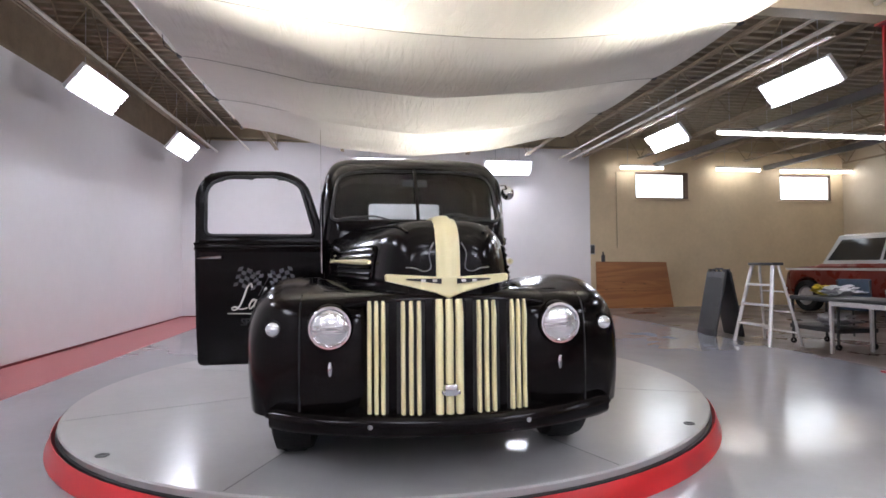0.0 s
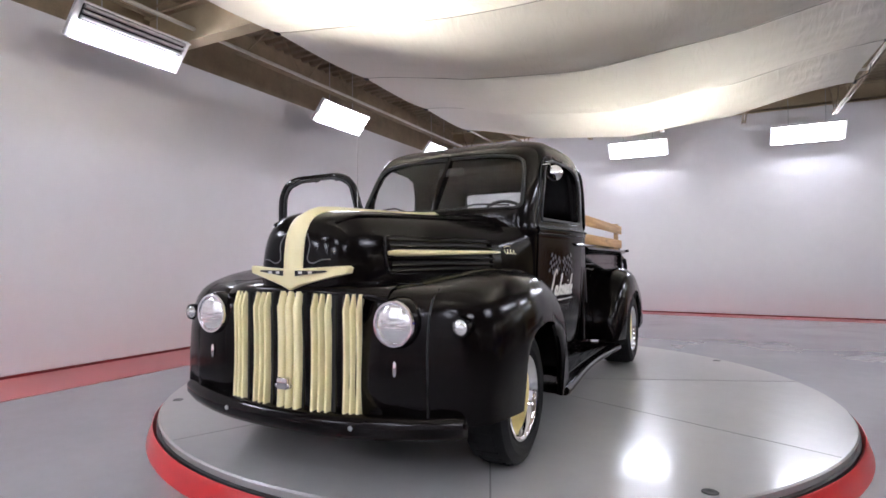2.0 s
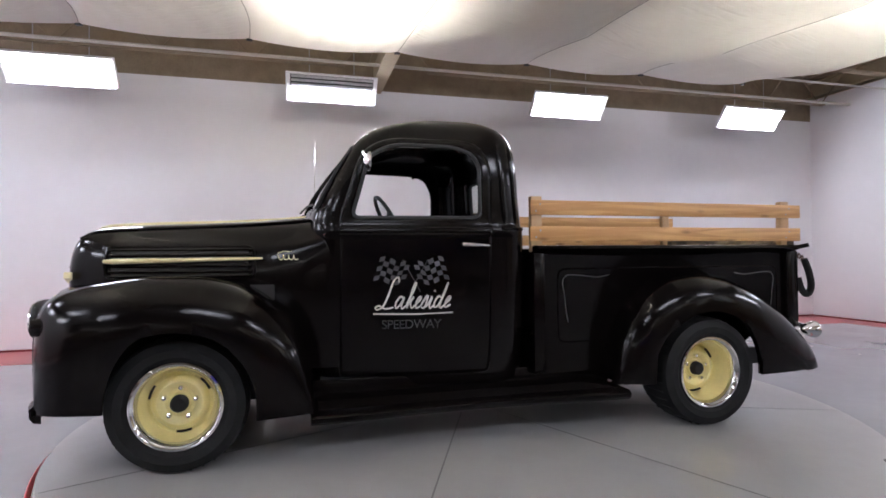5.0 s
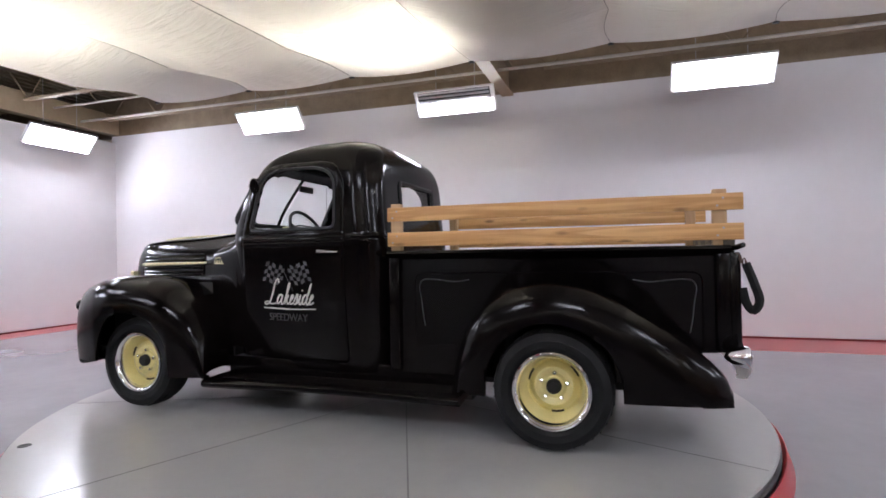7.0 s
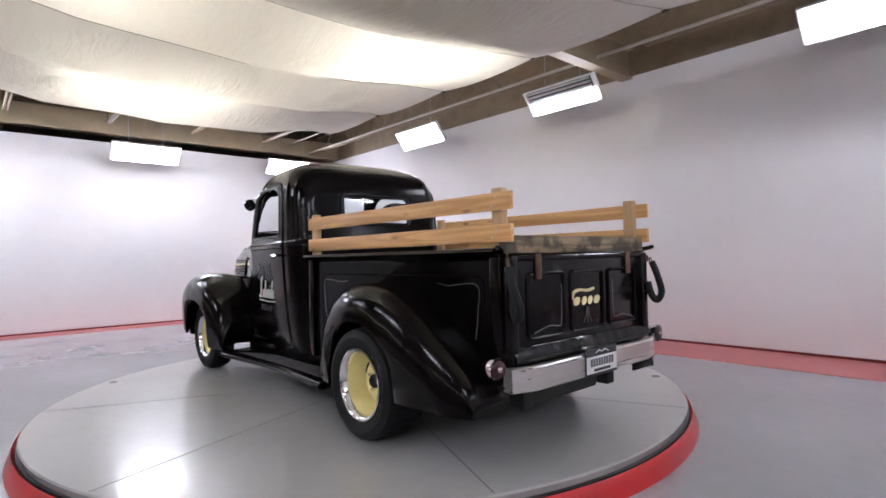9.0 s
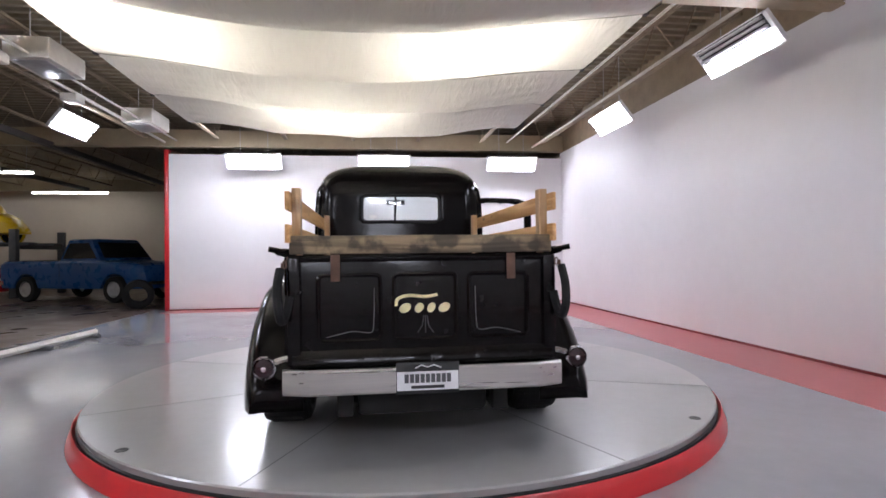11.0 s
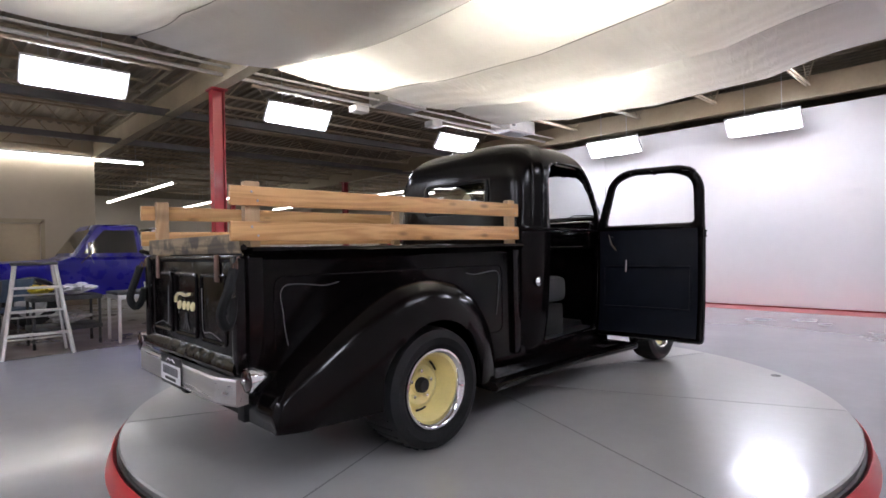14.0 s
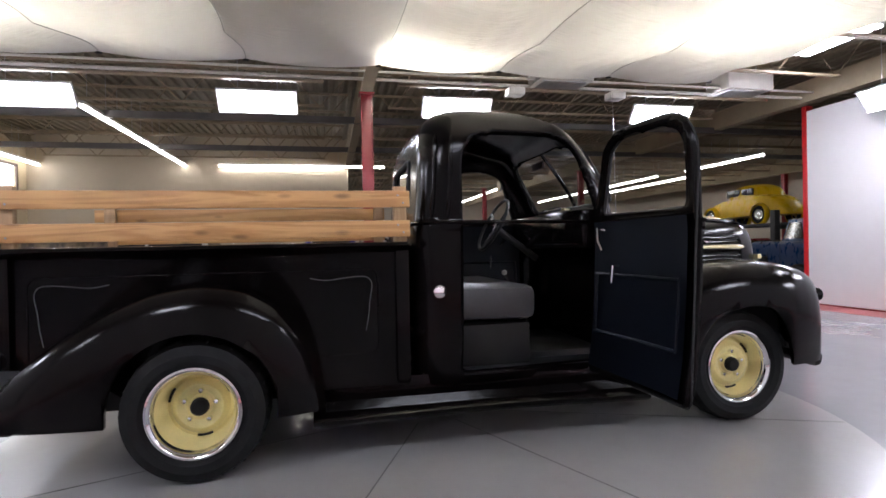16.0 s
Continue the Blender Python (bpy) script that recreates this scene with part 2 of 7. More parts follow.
def spin(bm, prof, axis="x", n=32, cap=False):
    """A turned shape: prof holds (along the axis, radius)."""
    rings = []
    for a, r in prof:
        ring = []
        for j in range(n):
            c, s = math.cos(2 * math.pi * j / n), math.sin(2 * math.pi * j / n)
            ring.append({"x": (a, r * c, r * s), "y": (r * c, a, r * s), "z": (r * c, r * s, a)}[axis])
        rings.append(ring)
    loft(bm, rings, cap0=cap, cap1=cap)
    return bm


def finish(bm, name, smooth=True, angle=40):
    bmesh.ops.recalc_face_normals(bm, faces=bm.faces)
    me = bpy.data.meshes.new(name)
    if smooth:
        for f in bm.faces:
            f.smooth = True
        for e in bm.edges:
            if len(e.link_faces) == 2 and e.calc_face_angle(0) > radians(angle):
                e.smooth = False
    bm.to_mesh(me)
    bm.free()
    return me


def part(name, bm, material, parent, label="", smooth=True, angle=40, at=None):
    """One bmesh as one mesh object under a thing or a part."""
    me = bm if isinstance(bm, bpy.types.Mesh) else finish(bm, name, smooth, angle)
    if not me.materials:
        me.materials.append(material)
    ob = new(name, me)
    if at is not None:
        ob.matrix_basis = at
    ob.parent = parent
    if label:
        ob["label"] = label
    return ob


def solid(name, bm, material, label, category, kind="", group="", smooth=True, at=None, angle=40):
    ob = part(name, bm, material, None, smooth=smooth, at=at, angle=angle)
    return tagged(ob, label, category, group, kind)


def thing(name, label, category, at=None, group="", kind=""):
    ob = new(name)
    ob.empty_display_size = 0.1
    if at is not None:
        ob.matrix_basis = at
    return tagged(ob, label, category, group, kind)


def B(*a, **k):
    return box(bmesh.new(), *a, **k)


def flow(pts, n=6):
    """A smooth line through a few points."""
    ps = [Vector(p) for p in pts]
    out = []
    for i in range(len(ps) - 1):
        p0, p1, p2, p3 = ps[max(0, i - 1)], ps[i], ps[i + 1], ps[min(len(ps) - 1, i + 2)]
        for k in range(n):
            t = k / n
            out.append(0.5 * (2 * p1 + (p2 - p0) * t + (2 * p0 - 5 * p1 + 4 * p2 - p3) * t * t + (3 * p1 - p0 - 3 * p2 + p3) * t ** 3))
    return out + [ps[-1]]


def smoothstep(a, b, x):
    t = min(1, max(0, (x - a) / (b - a)))
    return t * t * (3 - 2 * t)


def curve(table, x):
    """Smooth reading of a small table of (x, value)."""
    if x <= table[0][0]:
        return table[0][1]
    for i in range(len(table) - 1):
        (x0, v0), (x1, v1) = table[i], table[i + 1]
        if x <= x1:
            p0 = table[i - 1] if i else (2 * x0 - x1, 2 * v0 - v1)
            p3 = table[i + 2] if i + 2 < len(table) else (2 * x1 - x0, 2 * v1 - v0)
            h = x1 - x0
            s0, s1, s2 = (v0 - p0[1]) / (x0 - p0[0]), (v1 - v0) / h, (p3[1] - v1) / (p3[0] - x1)
            m0 = 0 if s0 * s1 <= 0 else 2 * s0 * s1 / (s0 + s1)
            m1 = 0 if s1 * s2 <= 0 else 2 * s1 * s2 / (s1 + s2)
            t = (x - x0) / h
            return (2 * t**3 - 3 * t**2 + 1) * v0 + (t**3 - 2 * t**2 + t) * h * m0 + (3 * t**2 - 2 * t**3) * v1 + (t**3 - t**2) * h * m1
    return table[-1][1]

# ---- structure ----
WX, NY, SY = -4.46, 8.51, -7.83      # faces of the white walls
EN, ES = 5.39, 4.78                  # east ends of the north and south walls
EDGE = 5.17                          # where the epoxy floor ends
HI, HN, HS = 3.52, 3.93, 3.40        # tops of the west, north and south white walls
solid("floor", B(WX - 0.3, EDGE, SY - 0.3, NY + 0.5, FLOOR - 0.2, FLOOR), FLOOR_EPOXY, "glossy grey epoxy painted concrete floor", "floor", "structure", smooth=False)
solid("floor_workshop", B(EDGE, 31, -18.5, NY + 0.5, FLOOR - 0.2, FLOOR), FLOOR_SHOP, "worn brown concrete workshop floor", "floor", "structure", smooth=False)
solid("floor_workshop_south", B(WX - 0.3, EDGE, -18.5, SY - 0.3, FLOOR - 0.2, FLOOR), FLOOR_SHOP, "worn brown concrete workshop floor", "floor", "structure", smooth=False)
solid("wall_west", B(WX - 0.2, WX, SY - 0.1, NY + 0.1, FLOOR, HI + 0.02), WHITE_WALL, "white painted studio wall", "wall", "structure", smooth=False)
solid("wall_north", B(WX, EN, NY, NY + 0.12, FLOOR, HN), WHITE_WALL, "white painted studio wall panel", "wall", "structure", smooth=False)
solid("wall_south", B(WX, ES, SY - 0.12, SY, FLOOR, HS), WHITE_WALL, "white painted studio wall panel", "wall", "structure", smooth=False)
solid("wall_west_upper", B(WX - 0.22, WX - 0.05, -18.5, NY + 0.5, HI + 0.02, 4.5), STEEL_TAN, "tan painted upper wall", "wall", "structure", smooth=False)
solid("wall_south_far", B(WX - 0.3, 31, -18.7, -18.5, FLOOR, 4.6), CREAM_WALL, "cream painted far workshop wall", "wall", "structure", smooth=False)
solid("wall_west_far", B(WX - 0.3, WX - 0.1, -18.5, SY - 0.12, FLOOR, HI), CREAM_WALL, "cream painted far workshop wall", "wall", "structure", smooth=False)
solid("wall_east_far", B(31, 31.2, -18.7, NY + 0.7, FLOOR, 4.6), CREAM_WALL, "cream painted far workshop wall", "wall", "structure", smooth=False)

# north block wall with two high windows
NB = NY + 0.22
bm = bmesh.new()
W1, W2 = (6.76, 8.28, 2.72, 3.43), (11.02, 12.62, 2.72, 3.44)
EB = 13.85                           # face of the east block wall
box(bm, WX, EB + 0.2, NB, NB + 0.12, FLOOR, 2.7)
box(bm, WX, W1[0], NB, NB + 0.12, 2.7, 4.6)
box(bm, W1[1], W2[0], NB, NB + 0.12, 2.7, 4.6)
box(bm, W2[1], EB + 0.2, NB, NB + 0.12, 2.7, 4.6)
box(bm, W1[0], W1[1], NB, NB + 0.12, W1[3], 4.6)
box(bm, W2[0], W2[1], NB, NB + 0.12, W2[3], 4.6)
box(bm, W1[0], W1[1], NB, NB + 0.12, 2.7, W1[2])
north_block = solid("wall_north_block", bm, TAN_BLOCK, "tan painted concrete block wall", "wall", "structure", smooth=False)
bm = bmesh.new()
box(bm, 13.0, 13.2, 2.15, NB, FLOOR, 4.6)
box(bm, 13.0, 13.2, 0.2, 1.3, FLOOR, 4.6)
box(bm, 13.0, 13.2, 1.3, 2.15, 1.9, 4.6)
box(bm, 13.2, 20, 0.2, 0.4, FLOOR, 4.6)
solid("wall_east_block", bm, OFFICE_WALL, "tan painted office block wall", "wall", "structure", smooth=False)
d = thing("door_1", "closed tan flush door in a tan frame", "door", kind="structure")
part("door_leaf", B(13.04, 13.09, 1.34, 2.11, FLOOR, 1.86, bevel=0.004), TAN_BLOCK, d)
bm = bmesh.new()
box(bm, 12.97, 13.03, 1.25, 1.33, FLOOR, 1.95)
box(bm, 12.97, 13.03, 2.12, 2.2, FLOOR, 1.95)
box(bm, 12.97, 13.03, 1.25, 2.2, 1.87, 1.97)
part("door_frame", bm, BEAM_TAN, d, "dark tan door frame", smooth=False)
part("door_handle", tube(bmesh.new(), [(13.0, 1.42, 0.85), (12.97, 1.42, 0.85), (12.97, 1.53, 0.85)], 0.012), GREY_STEEL, d, "steel lever handle")

BROWN = mat("brown_window_frame", (0.12, 0.07, 0.05), 0.5, var=0.2, scale=8)
SKYGLOW = glow("overcast_daylight", (0.93, 0.97, 1.0), 6.0)
for i, (x0, x1, z0, z1) in enumerate((W1, W2)):
    w = thing("window_%d" % (i + 1), "high rectangular window with bright daylight behind", "window", kind="structure")
    bm = bmesh.new()
    for a in ((x0, x1, z1 - 0.07, z1), (x0, x1, z0, z0 + 0.04), (x0, x0 + 0.03, z0, z1), (x1 - (0.14 if i == 0 else 0.05), x1, z0, z1)):
        box(bm, a[0], a[1], NB + 0.01, NB + 0.05, a[2], a[3])
    part("window_frame", bm, BROWN, w, "dark brown frame", smooth=False)
    part("pane", B(x0 + 0.03, x1 - (0.14 if i == 0 else 0.05), NB + 0.03, NB + 0.036, z0 + 0.04, z1 - 0.07), WINDOW_GLASS, w, smooth=False).visible_shadow = False
    part("window_sill", B(x0 - 0.03, x1 + 0.03, NB - 0.03, NB + 0.2, z0 - 0.04, z0 - 0.002, bevel=0.005), TAN_BLOCK, w)
solid("backdrop", B(4, 19, NB + 1.5, NB + 1.52, 0.5, 6.0), SKYGLOW, "bright overcast daylight outside", "sky", "structure", smooth=False)

# red base boards and floor bands along the white walls
bm = bmesh.new()
box(bm, WX, WX + 0.02, SY, NY, FLOOR, FLOOR + 0.03)
box(bm, WX + 0.02, EN, NY - 0.02, NY, FLOOR, FLOOR + 0.03)
box(bm, WX + 0.02, ES, SY, SY + 0.02, FLOOR, FLOOR + 0.03)
solid("baseboard", bm, mat("dark_red_base_paint", (0.16, 0.012, 0.014), 0.45, var=0.2, scale=5), "dark red painted base strip", "baseboard", "structure", smooth=False)
bm = bmesh.new()
box(bm, WX + 0.025, WX + 0.98, SY + 0.6, NY - 0.5, FLOOR, FLOOR + 0.004)
box(bm, WX + 0.025, ES, SY + 0.025, SY + 0.6, FLOOR, FLOOR + 0.004)
box(bm, WX + 0.025, EN, NY - 0.5, NY - 0.025, FLOOR, FLOOR + 0.004)
solid("floor_band", bm, RED_FLOOR, "red painted band along the wall, paled for wall reflections", "floor marking", "structure", smooth=False)
bm = bmesh.new()
box(bm, ES, ES + 0.1, SY - 0.14, SY + 0.01, FLOOR, 3.5, bevel=0.006)
solid("trim", bm, RED_PAINT, "red steel edge post of the white wall", "post", "structure")

# ceiling: corrugated deck, open web joists, girders
bm = bmesh.new()
prof, y, k = [], -18.6, 0
while y < NB + 0.3:
    prof += [(y, 4.36), (y + 0.05, 4.36), (y + 0.08, 4.31), (y + 0.15, 4.31), (y + 0.18, 4.36)]
    y += 0.2
loft(bm, [[(WX - 0.3, a, b) for a, b in prof], [(31.1, a, b) for a, b in prof]], closed=False)
solid("ceiling", bm, DECKING, "tan corrugated steel roof decking", "ceiling", "structure", smooth=False)
solid("roof_slab", B(WX - 0.4, 31.3, -18.8, NB + 0.4, 4.42, 4.6), BEAM_TAN, "flat roof over the steel decking", "roof", "structure", smooth=False)
bm = bmesh.new()


def joist(bm, x, y0, y1, zb=3.62, zt=4.28):
    for s in (-0.035, 0.015):
        box(bm, x + s, x + s + 0.03, y0, y1, zt - 0.04, zt)
        box(bm, x + s, x + s + 0.025, y0 + 0.5, y1 - 0.5, zb, zb + 0.035)
    n = max(2, int((y1 - y0) / 0.55))
    for i in range(n):
        ya, yb = y0 + (y1 - y0) * i / n, y0 + (y1 - y0) * (i + 1) / n
        a, b = ((zt, zb) if i % 2 == 0 else (zb, zt))
        tube(bm, [(x, ya, a), (x, yb, b)], 0.011, 4)


x = -3.75
while x < 22:
    joist(bm, x, SY + 0.15, 0.2)
    if x < 13:
        joist(bm, x, 0.36, NY - 0.02)
    if x > 2:
        joist(bm, x, -16.0, SY - 0.1)
    x += 1.46
solid("ceiling_joists", bm, STEEL_TAN, "tan open web steel roof joists", "ceiling joist", "structure", smooth=False)


def girder(y, x0, x1, z0=3.5, z1=3.95):
    bm = bmesh.new()
    box(bm, x0, x1, y - 0.09, y + 0.09, z0, z0 + 0.025)
    box(bm, x0, x1, y - 0.09, y + 0.09, z1 - 0.025, z1)
    box(bm, x0, x1, y - 0.012, y + 0.012, z0 + 0.025, z1 - 0.025)
    return bm


solid("girder_1", girder(0.2, WX - 0.05, 30), BEAM_TAN, "tan painted steel roof girder", "girder", "structure", smooth=False)
solid("girder_2", B(WX - 0.05, 30, SY - 0.16, SY + 0.04, 3.56, 3.95, bevel=0.01), BEAM_TAN, "tan painted steel roof girder", "girder", "structure", smooth=False)
solid("girder_3", girder(NY + 0.1, WX - 0.05, 13, 4.0, 4.3), BEAM_TAN, "tan painted steel roof girder", "girder", "structure", smooth=False)
solid("girder_4", girder(-16.0, WX, 30), BEAM_TAN, "tan painted steel roof girder", "girder", "structure", smooth=False)
bm = bmesh.new()
for xx in (7.2, 10.4):
    box(bm, xx - 0.05, xx + 0.05, -16, NY, 3.5, 3.62)
solid("crane_rail", bm, mat("dark_steel_beam", (0.1, 0.09, 0.085), 0.55, var=0.2, scale=4), "dark steel crane rail under the joists", "beam", "structure", smooth=False)


def column(x, y, top=3.5):
    bm = bmesh.new()
    box(bm, x - 0.07, x + 0.07, y - 0.09, y - 0.075, FLOOR, top)
    box(bm, x - 0.07, x + 0.07, y + 0.075, y + 0.09, FLOOR, top)
    box(bm, x - 0.006, x + 0.006, y - 0.075, y + 0.075, FLOOR, top)
    box(bm, x - 0.15, x + 0.15, y - 0.15, y + 0.15, FLOOR, FLOOR + 0.02)
    box(bm, x - 0.13, x + 0.13, y - 0.12, y + 0.12, top - 0.02, top - 0.001)
    return bm


for i, (x, y) in enumerate(((5.10, 0.20), (18.8, -5.8), (13.3, -7.55), (13.6, -16.0), (17.0, 0.28))):
    solid("column_%d" % (i + 1), column(x, y), COLUMN_RED, "red painted steel column", "column", "structure", smooth=False)

# pipes along the lamp rows
bm = bmesh.new()
tube(bm, [(-3.7, SY, 3.66), (-3.7, NY, 3.66)], 0.024)
tube(bm, [(4.85, SY, 3.66), (4.85, NY, 3.66)], 0.028)
tube(bm, [(4.6, SY, 3.7), (4.6, NY, 3.7)], 0.02)
tube(bm, [(-3.0, SY + 0.3, 3.72), (-3.0, NY, 3.72)], 0.018)
solid("ceiling_pipe", bm, PIPE_WHITE, "off-white steel pipes along the ceiling", "pipe", "structure")

# ---- turntable ----
TC = (-0.06, 0.23)
tt = thing("turntable", "round grey steel car turntable with a red skirt", "turntable", pose(TC[0], TC[1], 0))
bm = bmesh.new()
spin(bm, [(-0.05, 0.01), (-0.05, 2.45), (-0.008, 2.46), (0.0, 2.452), (0.0, 0.01)], "z", 128)
part("deck", bm, DECK_PAINT, tt, "grey painted steel deck plates", angle=30)
bm = bmesh.new()
spin(bm, [(-0.10, 2.40), (-0.10, 2.466), (-0.045, 2.468), (-0.04, 2.455)], "z", 128)
part("edge_gap", bm, DARK_GAP, tt, "black rubber edge strip")
bm = bmesh.new()
spin(bm, [(-0.149, 2.4), (-0.149, 2.525), (-0.135, 2.522), (-0.09, 2.505), (-0.05, 2.495), (-0.042, 2.488), (-0.06, 2.472), (-0.12, 2.46)], "z", 128)
part("skirt", bm, RED_PAINT, tt, "glossy red sloping skirt ring")
SEAM_DARK = mat("plate_joint", (0.13, 0.13, 0.13), 0.6)
for k in range(8):
    a = radians(22.5 + 45 * k)
    bm = bmesh.new()
    c, s = math.cos(a), math.sin(a)
    w = 0.004
    loft(bm, [[(r * c - k * s, r * s + k * c, z) for k, z in ((-w, 0.0002), (w, 0.0002), (w, 0.0012), (-w, 0.0012))] for r in (0.3, 2.44)])
    part("plate_joint", bm, SEAM_DARK, tt, "dark joint between deck plates", smooth=False)
for sx in (-1, 1):
    for sy in (-1, 1):
        bm = bmesh.new()
        spin(bm, [(0.0, 0.035), (0.002, 0.034), (0.002, 0.016), (0.0008, 0.014), (0.0008, 0.001)], "z", 16)
        part("lifting_eye", bm, DARK_GAP, tt, "dark lifting hole", at=pose(sx * 1.688, sy * 1.669, 0))

# ---- cloth ceiling diffuser ----
CX0, CX1, CY0, CY1, CZ = -2.4, 3.3, -4.6, 4.95, 3.36
NP = 6
random.seed(4)


def cloth_z(u, v):
    """Height of the hung cloth: u across, v along, both 0 to 1."""
    p = v * NP
    f = p - math.floor(p)
    cross = math.sin(math.pi * u) ** 0.8
    billow = math.sin(math.pi * f) ** 0.9
    ends = (0.22 + 0.22 * smoothstep(0.1, 0.9, v)) * math.sin(math.pi * u) ** 1.2
    edge = 0.05 * math.sin(math.pi * f)
    wob = 0.03 * noise.noise(Vector((u * 4, v * 9, 0.3)))
    wr = 0.008 * math.sin(p * 40 + 3 * noise.noise(Vector((u * 5, p, 1)))) * (1 - cross * 0.7)
    return CZ - ends * 0.9 - 0.12 * billow * (0.35 + 0.65 * cross) - edge + (wob + wr) * min(1, 4 * cross)


def cloth_xy(u, v):
    pull = 0.10 * abs(math.sin(math.pi * v * NP))
    xa, xb = CX0 + pull, CX1 - pull
    e = 0.16 * abs(math.sin(math.pi * u * 4))
    ya, yb = CY0 + e, CY1 - e
    return xa + (xb - xa) * u, ya + (yb - ya) * v


cl = thing("cloth_diffuser", "white muslin cloth hung slack under the ceiling lamps", "cloth diffuser")
bm = bmesh.new()
NU, NV = 60, 150
grid = [[(*cloth_xy(i / NU, j / NV), cloth_z(i / NU, j / NV)) for i in range(NU + 1)] for j in range(NV + 1)]
loft(bm, grid, closed=False)
part("sheet", bm, CLOTH, cl)
for k in range(1, NP):
    v = k / NP
    bm = bmesh.new()
    pts = [(*cloth_xy(i / 40, v), cloth_z(i / 40, v) - 0.003) for i in range(41)]
    tube(bm, pts, 0.004, 4)
    part("seam", bm, SEAM, cl, "stitched seam")
for k in range(NP + 1):
    for u in (0, 1):
        x, y = cloth_xy(u, k / NP)
        z = cloth_z(u, k / NP)
        bm = bmesh.new()
        s = 1 if u else -1
        tube(bm, [(x, y, z), (x + s * 0.16, y, z + 0.1), (x + s * 0.2, y, z + 0.3)], 0.006, 5)
        box(bm, x - 0.02, x + 0.02, y - 0.03, y + 0.03, z - 0.02, z + 0.02)
        part("clip", bm, BLACK_PLASTIC, cl, "black spring clip with cord")
bm = bmesh.new()
for xx in (CX0 - 0.2, CX1 + 0.2):
    tube(bm, [(xx, CY0 - 0.3, 3.6), (xx, CY1 + 0.3, 3.6)], 0.022)
    for yy in (-3.5, -1.2, 1.2, 3.5):
        tube(bm, [(xx, yy, 3.6), (xx, yy, 4.3)], 0.006, 5)
for yy in (CY0 - 0.3, CY1 + 0.3):
    tube(bm, [(CX0 - 0.2, yy, 3.6), (CX1 + 0.2, yy, 3.6)], 0.022)
part("pipe_frame", bm, PIPE_WHITE, cl, "off-white pipe frame")


# ---- lamps ----
def bank(name, glowmat, label, group, m, n=6, length=1.1, width=0.38, lit=6):
    """A bank of fluorescent tubes that shines along its own -z."""
    t = thing(name, label, "fluorescent lamp", m, group)
    bm = bmesh.new()
    w, h = length / 2 + 0.04, width / 2
    box(bm, -w, w, -h, h, 0.03, 0.07, bevel=0.006)
    for s in (-1, 1):
        box(bm, s * w - 0.02, s * w + 0.02, -h, h, 0.022, 0.07, bevel=0.004)
        box(bm, -w, w, s * h - 0.006, s * h + 0.006, -0.015, 0.035)
    part("housing", bm, LAMP_METAL, t, "white enamelled housing")
    me = finish(tube(bmesh.new(), [(-length / 2 + 0.01, 0, 0), (length / 2 - 0.01, 0, 0)], 0.019, 8), "tube")
    row = lambda i: (-h + 0.035 + 0.055 * i) if i < n / 2 else (h - 0.035 - 0.055 * (n - 1 - i))
    me2 = me.copy()
    me2.materials.clear()
    for i in range(n):
        if i < n - lit:
            part("dead_tube", me2, GREY_STEEL, t, "unlit grey tube", at=pose(0, row(i), 0))
        else:
            part("tube", me, glowmat, t, "glowing white tube", at=pose(0, row(i), 0))
    if lit < n:
        # added black panel: colours in the shade of the unlit half
        part("dark_reflector", B(-length / 2, length / 2, -h + 0.01, -0.005, 0.021, 0.028), BLACK_PLASTIC, t, "black panel standing in for shade behind the unlit tubes", smooth=False)
    for s in (-0.3, 0.3):
        top = (m.inverted() @ (m @ Vector((s, 0, 0.07)) + Vector((0, 0, max(0.1, 4.30 - (m @ Vector((s, 0, 0.07))).z)))))
        part("hanger", tube(bmesh.new(), [(s, 0, 0.065), top], 0.006, 5), GREY_STEEL, t, "steel hanger rod")
    return t


TILT = 52   # degrees from straight down towards the turntable
banks = "studio lamp banks round the turntable"
for y in (-3.7, -0.47, 3.1, 6.5):
    bank("lamp_bank", TUBE_GLOW, "tilted bank of six fluorescent tubes below the west ceiling", banks, Matrix.Translation((-3.80, y, 3.31)) @ Euler((0, 0, radians(90))).to_matrix().to_4x4() @ Euler((radians(-TILT), 0, 0)).to_matrix().to_4x4(), lit=3 if y == -0.47 else 6)
for x in (2.85, -0.06, -3.1):
    bank("lamp_bank", TUBE_GLOW, "tilted bank of fluorescent tubes on the south wall", banks, Matrix.Translation((x, SY + 0.36, 3.18)) @ Euler((radians(TILT), 0, 0)).to_matrix().to_4x4())
for x in (0.1, 3.16):
    bank("lamp_bank", TUBE_GLOW, "tilted bank of fluorescent tubes on the north wall", banks, Matrix.Translation((x, NY - 0.28, 3.37)) @ Euler((radians(-TILT), 0, 0)).to_matrix().to_4x4())
for y in (-5.3, -1.37, 1.89, 5.1):
    bank("lamp_bank", TUBE_GLOW, "tilted bank of fluorescent tubes on the open east side", banks, Matrix.Translation((5.45, y, 3.41)) @ Euler((0, 0, radians(90))).to_matrix().to_4x4() @ Euler((radians(TILT), 0, 0)).to_matrix().to_4x4())
for x, y in ((-0.6, -6.2), (2.8, -6.2), (-0.85, -0.3), (0.9, 3.4), (0.8, -3.0), (2.45, -0.2)):
    if abs(y) > 6:
        bank("ceiling_lamp", TUBE_GLOW, "flat bank of fluorescent tubes under the decking", "ceiling lamps above the cloth", pose(x, y, 3.85))
    else:
        bank("ceiling_lamp", BAY_GLOW, "warm bank of tubes above the cloth", "ceiling lamps above the cloth", pose(x, y, 3.95))


